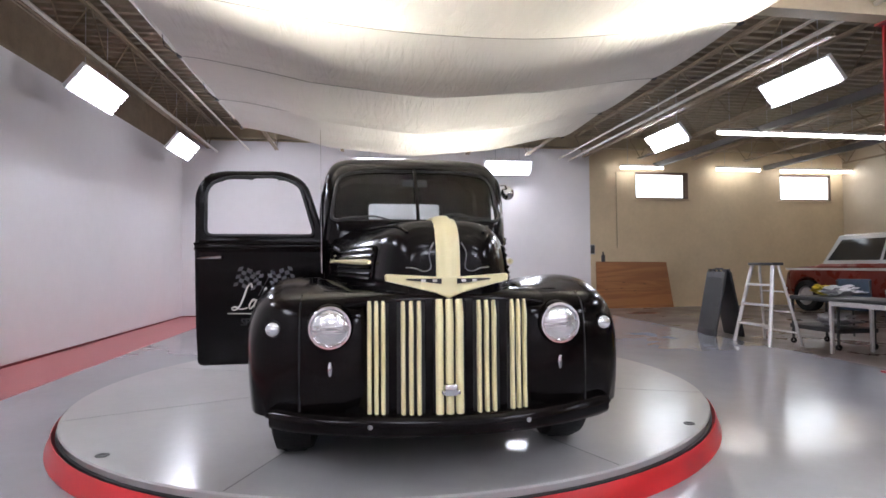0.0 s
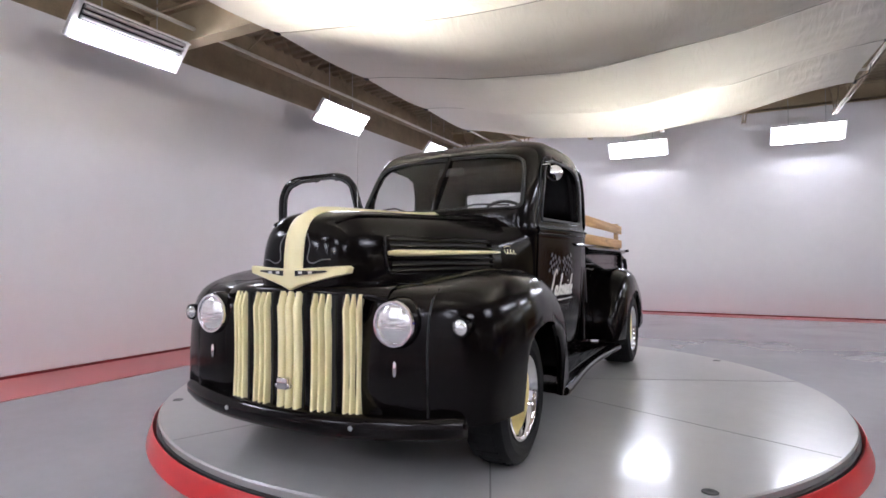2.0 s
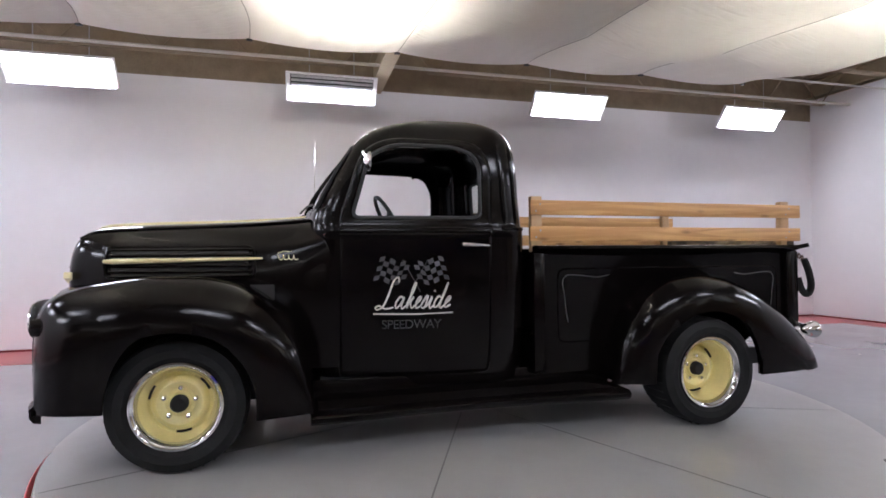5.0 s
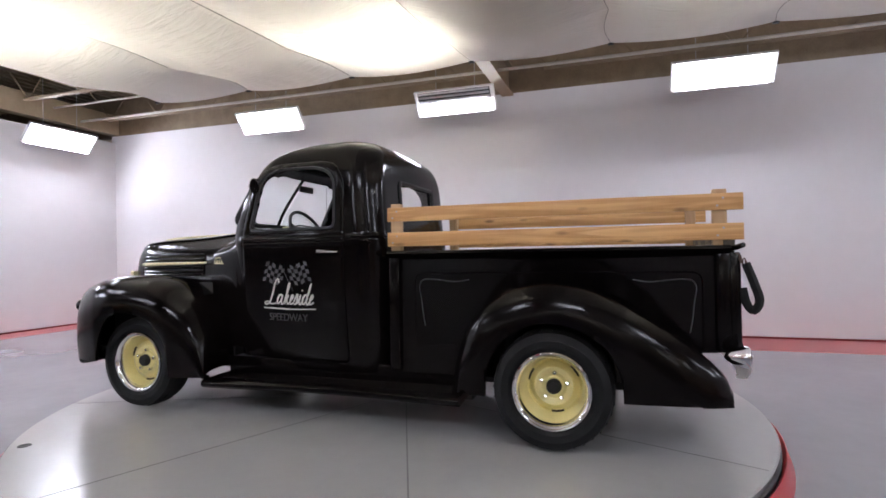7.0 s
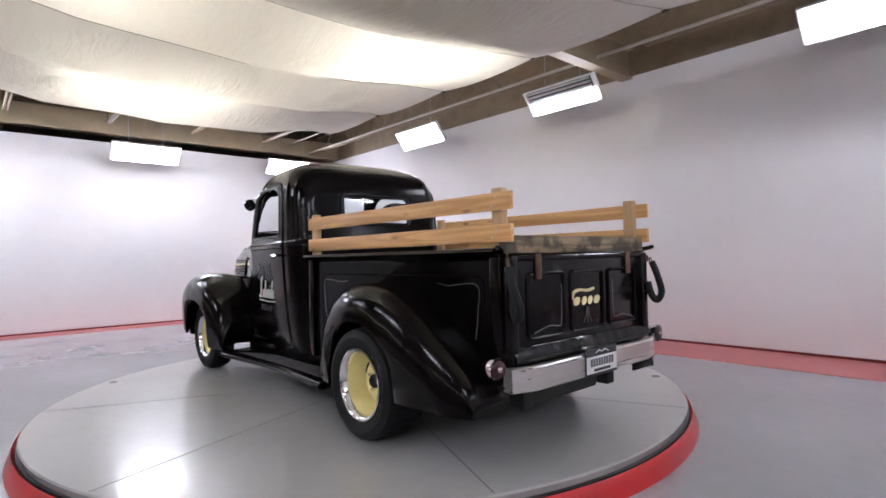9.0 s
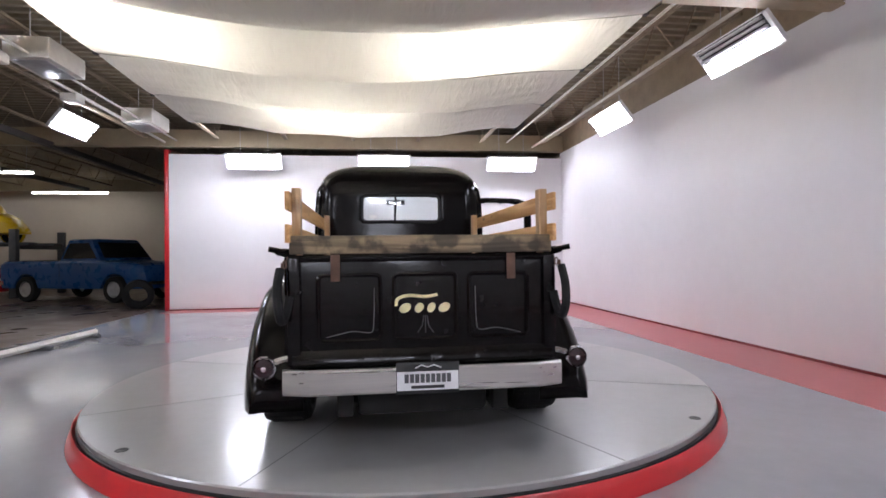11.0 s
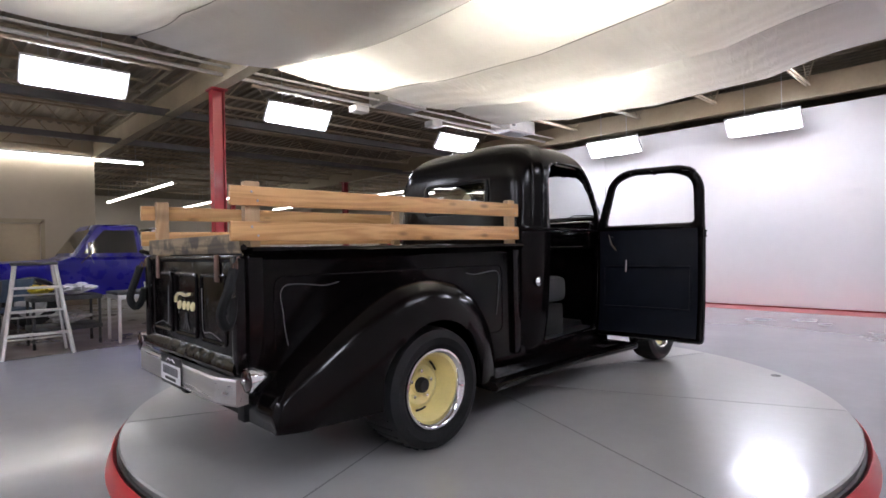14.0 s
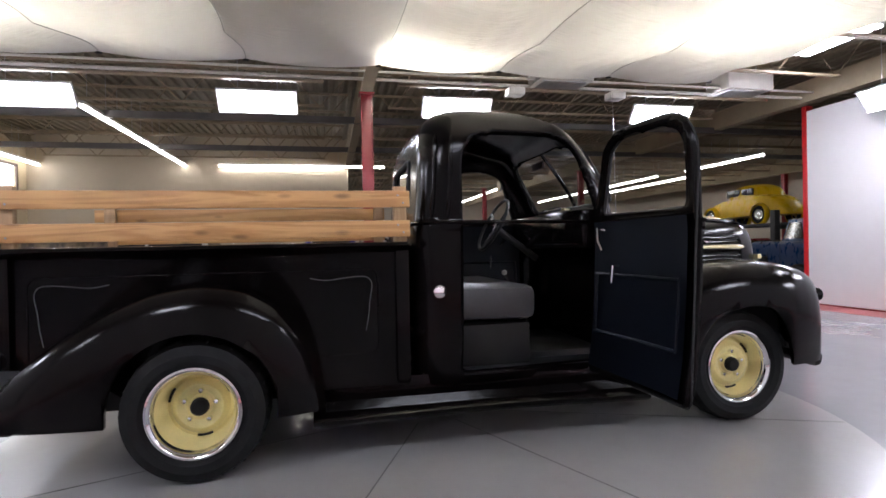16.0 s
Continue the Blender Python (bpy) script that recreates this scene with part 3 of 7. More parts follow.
def strip(x0, y0, x1, y1, z=3.48):
    d = Vector((x1 - x0, y1 - y0, 0))
    n = max(1, round(d.length / 1.25))
    for i in range(n):
        p = Vector((x0, y0, z)) + d * ((i + 0.5) / n)
        L = d.length / n - 0.04
        t = thing("strip_lamp", "thin fluorescent strip lamp under the joists", "strip lamp", Matrix.Translation(p) @ Matrix.Rotation(math.atan2(d.y, d.x), 4, "Z"), "workshop strip lamps")
        part("housing", B(-L / 2, L / 2, -0.05, 0.05, 0.03, 0.08, bevel=0.005), LAMP_METAL, t)
        for q in (-0.4, 0.4):
            part("hanger", tube(bmesh.new(), [(q, 0, 0.075), (q, 0, 4.30 - z)], 0.005, 4), GREY_STEEL, t)
        part("tube", tube(bmesh.new(), [(-L / 2, 0, 0), (L / 2, 0, 0)], 0.032, 6), STRIP_GLOW, t, "glowing white tube")
    return n


strip(6.3, 4.75, 13.0, 4.75)
strip(6.2, NB - 0.3, 7.4, NB - 0.3)
strip(8.9, NB - 0.3, 10.2, NB - 0.3)
strip(10.8, NB - 0.3, 13.0, NB - 0.3)
strip(12.85, -0.9, 12.85, 3.85)
strip(9.6, -11.4, 13.1, -11.4)
strip(14.4, -11.2, 26.0, -11.2)
strip(14.0, -12.6, 22.0, -12.6)
strip(9.9, -16.4, 12.5, -16.4)
strip(16.8, -6.4, 28.0, -6.6)
strip(16.6, -2.8, 25.5, -2.8)

# ---- pickup truck: front towards -y, wheels on the turntable ----
def paint(name, color, rough, coat):
    """Old satin paint: fine dust and worn patches in the gloss."""
    return mat(name, color, rough, var=0.12, scale=5, coat=coat, rvar=0.035, bump=0.004, bscale=70, spec=0.15)


PAINT = paint("satin_black_paint", (0.0034, 0.0024, 0.0024), 0.16, 0.0)
DENTED = mat("dented_black_paint", (0.0036, 0.0028, 0.0028), 0.2, var=0.4, scale=9, rvar=0.09, bump=0.22, bscale=7, spec=0.24)
PAINT_IN = mat("blue_black_inner_paint", (0.0035, 0.005, 0.0095), 0.4, var=0.3, scale=6, spec=0.2)
CREAM = mat("cream_paint", (0.85, 0.76, 0.41), 0.32, var=0.035, scale=9, tint=(0.87, 0.79, 0.48), coat=0.15, rvar=0.03)
YELLOW = mat("butter_yellow_wheel_paint", (0.84, 0.73, 0.33), 0.33, var=0.08, scale=7, coat=0.2)
CHROME = mat("chrome", (0.78, 0.78, 0.79), 0.09, metal=1.0, var=0.05, scale=20, rvar=0.05)
BRUSHED = mat("brushed_steel_bumper", (0.60, 0.585, 0.56), 0.34, metal=0.9, var=0.1, scale=3, stretch=(0.3, 8, 8), rvar=0.08)
RUBBER = mat("tyre_rubber", (0.009, 0.009, 0.0095), 0.7, var=0.3, scale=14, bump=0.05, bscale=90, spec=0.25)
GASKET = mat("black_window_rubber", (0.008, 0.008, 0.009), 0.5)
UNDER = mat("underbody_black", (0.006, 0.0055, 0.0055), 0.7, var=0.4, scale=8)
FLOOR_MAT = mat("worn_cab_floor_paint", (0.028, 0.03, 0.034), 0.5, var=0.3, scale=7)
SEAT = mat("grey_vinyl_seat", (0.055, 0.055, 0.058), 0.4, var=0.12, scale=8, bump=0.05, bscale=50)
GLASS = glass("tinted_windscreen_glass", (0.80, 0.83, 0.83))
CLEAR = glass("clear_lamp_glass", (0.94, 0.95, 0.95), 0.03)
LENS = mat("fluted_headlamp_glass", (0.84, 0.84, 0.83), 0.12, metal=0.8, var=0.3, scale=16, bump=0.35, bscale=26, coat=0.5, stretch=(0.5, 1, 2.5))
RED_LENS = mat("dark_red_lens", (0.02, 0.002, 0.003), 0.15, coat=0.4)
PLANK_NEW = wood("yellow_pine_board", (0.66, 0.385, 0.155), (0.47, 0.235, 0.08), 0.5, 10.0, 0.10, axis=1)
PLANK_OLD = wood("weathered_plank", (0.27, 0.20, 0.12), (0.10, 0.075, 0.045), 0.7, 9.0, 0.15, axis=0, stain=0.75)
POST_WOOD = wood("pine_post", (0.55, 0.37, 0.20), (0.42, 0.25, 0.12), 0.55, 10.0, 0.10, axis=2)
RUST = mat("rusty_brown_strap", (0.11, 0.055, 0.035), 0.7, var=0.35, scale=18, bump=0.1)
SILVER_LINE = mat("silver_pinstripe", (0.14, 0.14, 0.145), 0.45)
GREY_LINE = mat("faded_grey_signwriting", (0.055, 0.055, 0.062), 0.5)
OFFWHITE = mat("off_white_signwriting", (0.66, 0.64, 0.60), 0.45, var=0.1, scale=30)
DARK_GREY = mat("plate_dark_grey", (0.09, 0.09, 0.10), 0.5)
WHITE_PLATE = mat("white_plate", (0.82, 0.82, 0.84), 0.35)

truck = thing("pickup_truck", "vintage satin black pickup truck with cream grille bars, passenger door open", "pickup truck")

# outline of the cab, by height
CAB_W = [(0.30, 0.66), (0.6, 0.71), (0.95, 0.735), (1.15, 0.742), (1.22, 0.738), (1.45, 0.735), (1.60, 0.722), (1.68, 0.70), (1.74, 0.67), (1.79, 0.625), (1.83, 0.55), (1.855, 0.45), (1.87, 0.30), (1.88, 0.05)]
CAB_F = [(0.30, -0.78), (1.18, -0.80), (1.27, -0.79), (1.66, -0.60), (1.74, -0.53), (1.79, -0.43), (1.83, -0.30), (1.855, -0.20), (1.87, -0.12), (1.88, -0.05)]
CAB_R = [(0.30, 0.39), (1.12, 0.39), (1.2, 0.378), (1.36, 0.362), (1.56, 0.350), (1.66, 0.338), (1.74, 0.312), (1.79, 0.275), (1.83, 0.22), (1.855, 0.16), (1.87, 0.09), (1.88, 0.02)]


def taper_y(y):
    """The cab narrows towards the cowl."""
    return 1 - 0.135 * smoothstep(0.15, -0.9, y)


def cab_ring(z, n=36):
    """Plan of the cab at height z: rounded rectangle with a crowned front."""
    w, f, r = curve(CAB_W, z), curve(CAB_F, z), curve(CAB_R, z)
    k = min(w, (r - f) / 2)
    rr, rf = min(0.17, 0.9 * k), min(0.13, 0.9 * k)
    pts = []
    for cx, cy, rad, a0 in ((w - rr, r - rr, rr, 0), (-w + rr, r - rr, rr, 90), (-w + rf, f + rf, rf, 180), (w - rf, f + rf, rf, 270)):
        for i in range(13):
            a = radians(a0 + 90 * i / 12)
            pts.append(Vector((cx + rad * math.cos(a), cy + rad * math.sin(a), z)))
    out = []
    for q in range(4):
        arc = pts[q * 13:(q + 1) * 13]
        nxt = pts[((q + 1) * 13) % 52]
        out += arc
        out += [arc[-1].lerp(nxt, i / n) for i in range(1, n)]
    crown = 0.07 * smoothstep(1.85, 1.2, z) + 0.02
    for p in out:
        p.x *= taper_y(p.y)
        if p.y < (f + r) / 2:
            p.y -= crown * max(0, 1 - (p.x / max(w, 1e-6)) ** 2)
        else:
            p.y += 0.02 * max(0, 1 - (p.x / max(w, 1e-6)) ** 2)
        if 1.14 < z < 1.20 and abs(p.x) > 0.5:
            p.x *= 1 + 0.012 * math.sin(math.pi * (z - 1.14) / 0.06)
    return out


def cab_front(x, z):
    """y of the cab's front at x, z."""
    w, f = curve(CAB_W, z), curve(CAB_F, z)
    return f - (0.07 * smoothstep(1.85, 1.2, z) + 0.02) * max(0, 1 - (x / w) ** 2)


def cab_rear(x, z):
    return curve(CAB_R, z) + 0.02 * (1 - (x / curve(CAB_W, z)) ** 2)


def rounded(corners, rad, n=8):
    """A polygon with rounded corners."""
    out, m = [], len(corners)
    for i in range(m):
        p, a, b = Vector(corners[i]), Vector(corners[i - 1]), Vector(corners[(i + 1) % m])
        r = rad[i] if isinstance(rad, (list, tuple)) else rad
        u, v = (a - p).normalized(), (b - p).normalized()
        s, e = p + u * r, p + v * r
        for k in range(n + 1):
            t = k / n
            out.append((1 - t) ** 2 * s + 2 * t * (1 - t) * p + t ** 2 * e)
    return out


def inside(poly, x, y):
    c = False
    for i in range(len(poly)):
        (x0, y0), (x1, y1) = poly[i - 1], poly[i]
        if (y0 > y) != (y1 > y) and x < (x1 - x0) * (y - y0) / (y1 - y0) + x0:
            c = not c
    return c


def nearest(poly, p):
    best, at = 1e9, None
    for i in range(len(poly)):
        a, b = poly[i - 1], poly[i]
        d = b - a
        t = min(1, max(0, (p - a).dot(d) / max(d.length_squared, 1e-12)))
        q = a + t * d
        if (q - p).length < best:
            best, at = (q - p).length, q
    return at


def cut(bm, poly, i, j, test):
    """Takes the faces inside an outline out of a sheet and draws the hole's rim onto the outline."""
    dead = []
    for f in bm.faces:
        c = f.calc_center_median()
        if test(c) and inside(poly, c[i], c[j]):
            dead.append(f)
    rim = {v for f in dead for v in f.verts}
    bmesh.ops.delete(bm, geom=dead, context="FACES")
    for v in rim:
        if v.is_valid and v.is_boundary:
            q = nearest(poly, Vector((v.co[i], v.co[j])))
            v.co[i], v.co[j] = q.x, q.y


SIDE_WIN = rounded([(-0.635, 1.243), (0.078, 1.243), (0.078, 1.575), (-0.03, 1.645), (-0.40, 1.655), (-0.535, 1.595)], [0.05, 0.05, 0.07, 0.09, 0.07, 0.06])
DOOR = rounded([(-0.70, 0.36), (0.145, 0.36), (0.145, 1.60), (0.03, 1.682), (-0.43, 1.692), (-0.575, 1.62), (-0.695, 1.25)], [0.04, 0.04, 0.12, 0.08, 0.08, 0.09, 0.05])
REAR_WIN = rounded([(-0.335, 1.338), (0.335, 1.338), (0.335, 1.568), (-0.335, 1.568)], 0.05)
WIND = rounded([(-0.595, 1.305), (0.595, 1.305), (0.555, 1.655), (0.30, 1.69), (-0.30, 1.69), (-0.555, 1.655)], [0.06, 0.06, 0.1, 0.1, 0.1, 0.1])

bm = bmesh.new()
zs = [0.30 + 0.02 * i for i in range(68)] + [1.66 + 0.014 * i for i in range(11)] + [1.812, 1.823, 1.834, 1.844, 1.852, 1.859, 1.865, 1.870, 1.874, 1.877, 1.88]
loft(bm, [cab_ring(z) for z in zs], cap0=False)
cut(bm, SIDE_WIN, 1, 2, lambda c: c.x > 0.5)
cut(bm, DOOR, 1, 2, lambda c: c.x < -0.5)
cut(bm, REAR_WIN, 0, 2, lambda c: c.y > 0.2)
cut(bm, WIND, 0, 2, lambda c: c.y < -0.45)
cab = part("cab", bm, PAINT, truck, "rounded black steel cab")
md = cab.modifiers.new("thickness", "SOLIDIFY")
md.thickness, md.offset = 0.035, -1


def rim_tube(name, poly, f, r, material, parent, label=""):
    return part(name, tube(bmesh.new(), [f(p) for p in poly], r, 6, cyclic=True), material, parent, label)


rim_tube("rear_window_gasket", REAR_WIN, lambda p: (p.x, cab_rear(p.x, p.y), p.y), 0.014, GASKET, truck, "black rubber gasket")
rim_tube("windscreen_gasket", WIND, lambda p: (p.x, cab_front(p.x, p.y) + 0.002, p.y), 0.012, GASKET, truck, "black rubber gasket")


def sheet(poly, f, n=24):
    """A pane that fills an outline on a curved surface."""
    bm = bmesh.new()
    xs = [p.x for p in poly]
    ys = [p.y for p in poly]
    c = Vector(((min(xs) + max(xs)) / 2, (min(ys) + max(ys)) / 2))
    rings = [[f(c + (p - c) * (k / 6 if k else 0.001)) for p in poly] for k in range(7)]
    loft(bm, rings, cap0=False, cap1=False)
    return bm


pane = part("rear_window", sheet(REAR_WIN, lambda p: (p.x, cab_rear(p.x, p.y) - 0.012, p.y)), GLASS, truck, "clear rear window glass")
for s in (-1, 1):
    half = rounded([(s * 0.012, 1.315), (s * 0.59, 1.31), (s * 0.55, 1.65), (s * 0.30, 1.685), (s * 0.012, 1.69)], [0.01, 0.06, 0.1, 0.08, 0.01])
    part("windscreen_pane", sheet(half, lambda p: (p.x, cab_front(p.x, p.y) + 0.012, p.y)), GLASS, truck, "flat dark tinted windscreen half")
part("windscreen_divider", tube(bmesh.new(), [(0, cab_front(0, z) - 0.002, z) for z in (1.30, 1.4, 1.5, 1.6, 1.7)], 0.014, 6), PAINT, truck)
part("sticker", B(0.21, 0.27, 0.336, 0.338, 1.375, 1.40), OFFWHITE, truck, "small white sticker on the rear glass", smooth=False)
part("belt_bead", tube(bmesh.new(), [Vector((p.x * 1.004, p.y, 1.185)) for p in cab_ring(1.185)[:49 * 2 + 1]], 0.011, 6), PAINT, truck, "raised belt moulding")
for idx in (1, 5, 48 + 11, 48 + 7):
    pts = []
    for i in range(14):
        z = 1.21 + 0.035 * i
        p = cab_ring(z)[idx]
        pts.append((p.x * 1.004, p.y, z))
    part("corner_flute", tube(bmesh.new(), pts, 0.012, 6, taper=[0.004] + [0.012] * 12 + [0.004]), PAINT, truck, "vertical pressed flute")
bm = bmesh.new()
tube(bm, [(x, cab_front(x, 1.705) - 0.008, 1.705 - 0.12 * x * x) for x in [-0.5 + 0.05 * i for i in range(21)]], 0.012, 6)
part("drip_rail", bm, PAINT, truck)


def door_panel(side, off, thick):
    """The door's skin as a sheet on the cab's side."""
    bm = bmesh.new()
    rows = []
    for j in range(70):
        z = 0.34 + 0.02 * j
        w = curve(CAB_W, z)
        b = 0.012 * math.sin(math.pi * (z - 1.14) / 0.06) if 1.14 < z < 1.20 else 0
        rows.append([(side * (w * taper_y(y) + off + b), y, z) for y in [-0.72 + 0.02 * i for i in range(47)]])
    loft(bm, rows, closed=False)
    dead = [f for f in bm.faces if not inside(DOOR, f.calc_center_median().y, f.calc_center_median().z)]
    bmesh.ops.delete(bm, geom=dead, context="FACES")
    for v in list(bm.verts):
        if v.is_valid and v.is_boundary:
            q = nearest(DOOR, Vector((v.co.y, v.co.z)))
            v.co.y, v.co.z = q.x, q.y
    cut(bm, SIDE_WIN, 1, 2, lambda c: True)
    bmesh.ops.recalc_face_normals(bm, faces=bm.faces)
    return bm


def checker(bm, y0, z0, dy, dz, lean, side, x):
    """A waving chequered flag: alternate squares of a skewed grid."""
    for i in range(6):
        for j in range(5):
            if (i + j) % 2 == 0:
                def at(a, b):
                    yy = y0 + a * dy + b * dz * lean
                    zz = z0 + b * dz - a * dy * lean * 0.55 + 0.01 * math.sin(a * 1.3)
                    return (side * (curve(CAB_W, zz) * taper_y(yy) + x), yy, zz)
                vs = [bm.verts.new(at(*q)) for q in ((i, j), (i + 1, j), (i + 1, j + 1), (i, j + 1))]
                bm.faces.new(vs)


def lettering(name, text, size, material, parent, m, shear=0.0, label="", extrude=0.001):
    cu = bpy.data.curves.new(name, "FONT")
    cu.body, cu.size, cu.shear, cu.extrude, cu.align_x = text, size, shear, extrude, "CENTER"
    cu.space_character = 0.92
    tmp = new("lettering_source", cu)
    bpy.context.view_layer.update()
    me = bpy.data.meshes.new_from_object(tmp.evaluated_get(bpy.context.evaluated_depsgraph_get()))
    bpy.data.objects.remove(tmp)
    me.materials.clear()
    me.materials.append(material)
    ob = new(name, me)
    ob.matrix_basis = m
    ob.parent = parent
    if label:
        ob["label"] = label
    return ob


# brush strokes of the word "Lakeside": across and up, in letter heights
SCRIPT = (
    ((1.15, 2.2), (0.95, 2.65), (0.65, 2.3), (0.55, 1.2), (0.35, 0.25), (-0.05, -0.05), (-0.3, 0.12), (0.0, 0.28), (0.6, 0.02), (1.25, 0.15)),
    ((1.9, 0.9), (1.6, 1.0), (1.35, 0.5), (1.5, 0.05), (1.8, 0.4), (1.95, 1.0)),
    ((1.95, 1.0), (1.9, 0.3), (2.05, 0.0), (2.3, 0.3)),
    ((2.3, 0.3), (2.6, 1.6), (2.62, 2.2), (2.5, 1.8), (2.42, 0.0)),
    ((2.45, 0.5), (2.78, 0.98), (2.6, 0.55), (2.82, 0.03), (3.05, 0.3)),
    ((3.05, 0.3), (3.4, 0.75), (3.3, 1.0), (3.1, 0.6), (3.2, 0.05), (3.55, 0.2)),
    ((3.55, 0.2), (3.9, 1.1), (3.98, 0.5), (3.85, 0.03), (3.62, 0.15)),
    ((3.85, 0.03), (4.15, 0.3), (4.35, 1.0), (4.3, 0.3), (4.45, 0.0), (4.68, 0.3)),
    ((4.42, 1.42), (4.46, 1.52)),
    ((5.2, 0.9), (4.9, 1.0), (4.68, 0.5), (4.85, 0.05), (5.15, 0.4), (5.35, 1.4), (5.42, 2.2)),
    ((5.42, 2.2), (5.22, 0.4), (5.36, 0.0), (5.6, 0.3)),
    ((5.6, 0.3), (5.95, 0.75), (5.85, 1.0), (5.65, 0.6), (5.75, 0.05), (6.15, 0.3)),
)


def build_door(side, hinge_parent):
    d = part("door", door_panel(side, 0.006, 0.03), PAINT, hinge_parent, "black door with chequered flags and lettering")
    md = d.modifiers.new("thickness", "SOLIDIFY")
    md.thickness, md.offset = 0.03, -1
    sx = lambda y, z, o: (side * (curve(CAB_W, z) * taper_y(y) + o), y, z)
    part("window_rubber", tube(bmesh.new(), [sx(p.x, p.y, 0.003) for p in SIDE_WIN], 0.011, 6, cyclic=True), GASKET, d)
    part("outline_gap", tube(bmesh.new(), [sx(p.x, p.y, 0.0) for p in DOOR], 0.005, 4, cyclic=True), GASKET, d)
    part("belt_bead", tube(bmesh.new(), [sx(-0.70 + 0.05 * i, 1.185, 0.012) for i in range(18)], 0.010, 6), PAINT, d)
    part("belt_bead", tube(bmesh.new(), [sx(-0.70 + 0.05 * i, 1.15, 0.009) for i in range(18)], 0.007, 6), PAINT, d)
    hb = bmesh.new()
    tube(hb, [sx(-0.035, 1.093, 0.012), sx(-0.03, 1.093, 0.03), sx(0.03, 1.09, 0.037), sx(0.12, 1.086, 0.04)], 0.01, 8, taper=[0.008, 0.013, 0.011, 0.005])
    part("door_handle", hb, CHROME, d, "chrome pull handle")
    for y0, lean in ((-0.52, 0.45), (-0.10, -0.45)):
        bm = bmesh.new()
        dy = 0.028 if lean > 0 else -0.028
        checker(bm, y0, 0.895, dy, 0.026, 0.3 if lean > 0 else -0.3, side, 0.0095)
        part("chequered_flag", bm, GREY_LINE, d, "faded grey chequered flag", smooth=False)
    for a, b in (((-0.26, 0.83), (-0.36, 1.01)), ((-0.32, 0.83), (-0.22, 1.01))):
        part("flag_pole", tube(bmesh.new(), [sx(a[0], a[1], 0.008), sx(b[0], b[1], 0.008)], 0.002, 4), GREY_LINE, d)
    rot = Matrix(((0, 0, side, 0), (side, 0, 0, 0), (0, 1, 0, 0), (0, 0, 0, 1)))
    tilt = Matrix.Rotation(-side * math.atan(0.735 * (taper_y(-0.1) - taper_y(-0.5)) / 0.4), 4, "Z")
    bm = bmesh.new()
    for stroke in SCRIPT:
        line = flow([(u, v, 0) for u, v in stroke], 5)
        brush = [0.0045 + 0.0022 * abs(math.sin(0.9 * p.y + 0.4)) for p in line]
        brush[0] = brush[-1] = 0.003
        tube(bm, [sx(-0.30 + side * (0.064 * (p.x - 3.0) + 0.018 * p.y), 0.738 + 0.066 * p.y, 0.0075) for p in line], 0.005, 5, taper=brush)
    part("lettering", bm, OFFWHITE, d, "off-white brush script lettering")
    bm = bmesh.new()
    tube(bm, [sx(-0.52 * 1 if side > 0 else -0.06, 0.712, 0.006), sx(-0.29, 0.706, 0.006), sx(-0.08 if side > 0 else -0.52, 0.712, 0.006)], 0.005, 4)
    part("underline", bm, OFFWHITE, d)
    lettering("lettering", "SPEEDWAY", 0.07, mat("worn_signwriting", (0.016, 0.016, 0.018), 0.55), d, Matrix.Translation((side * (curve(CAB_W, 0.66) * taper_y(-0.31) + 0.012), -0.31, 0.628)) @ tilt @ rot, 0.0, "almost worn away lettering")
    # inner side
    bm = bmesh.new()
    rows = []
    for j in range(19):
        z = 0.40 + 0.045 * j
        rows.append([(side * (curve(CAB_W, z) * taper_y(y) - 0.045), y, z) for y in (-0.66, -0.5, -0.3, 0.0, 0.11)])
    loft(bm, rows, closed=False)
    part("inner_panel", bm, PAINT_IN, d, "dark blue inner door panel")
    for z in (0.60, 0.92):
        part("panel_bead", tube(bmesh.new(), [(side * (curve(CAB_W, z) * taper_y(y) - 0.05), y, z) for y in (-0.62, -0.4, -0.2, 0.06)], 0.009, 6), PAINT_IN, d, "pressed line across the inner panel")
    for y in (-0.62, 0.06):
        part("panel_bead", tube(bmesh.new(), [(side * (curve(CAB_W, z) * taper_y(y) - 0.05), y, z) for z in (0.60, 0.70, 0.81, 0.92)], 0.009, 6), PAINT_IN, d)
    bm = bmesh.new()
    tube(bm, [sx(-0.55, 1.16, -0.05), sx(-0.56, 1.17, -0.085), sx(-0.53, 1.10, -0.10), sx(-0.49, 1.05, -0.10)], 0.009, 6)
    part("window_crank", bm, CHROME, d, "chrome window crank")
    bm = bmesh.new()
    tube(bm, [sx(-0.42, 0.97, -0.045), sx(-0.42, 0.97, -0.08), sx(-0.42, 0.88, -0.085)], 0.008, 6)
    part("inner_handle", bm, CHROME, d, "chrome inner handle")
    return d


build_door(1, truck)
door_r = build_door(-1, truck)
hinge = Matrix.Translation((-0.65, -0.695, 0))
door_r.matrix_basis = Matrix.Translation((0, 0, -0.035)) @ hinge @ Matrix.Rotation(radians(86), 4, "Z") @ hinge.inverted()

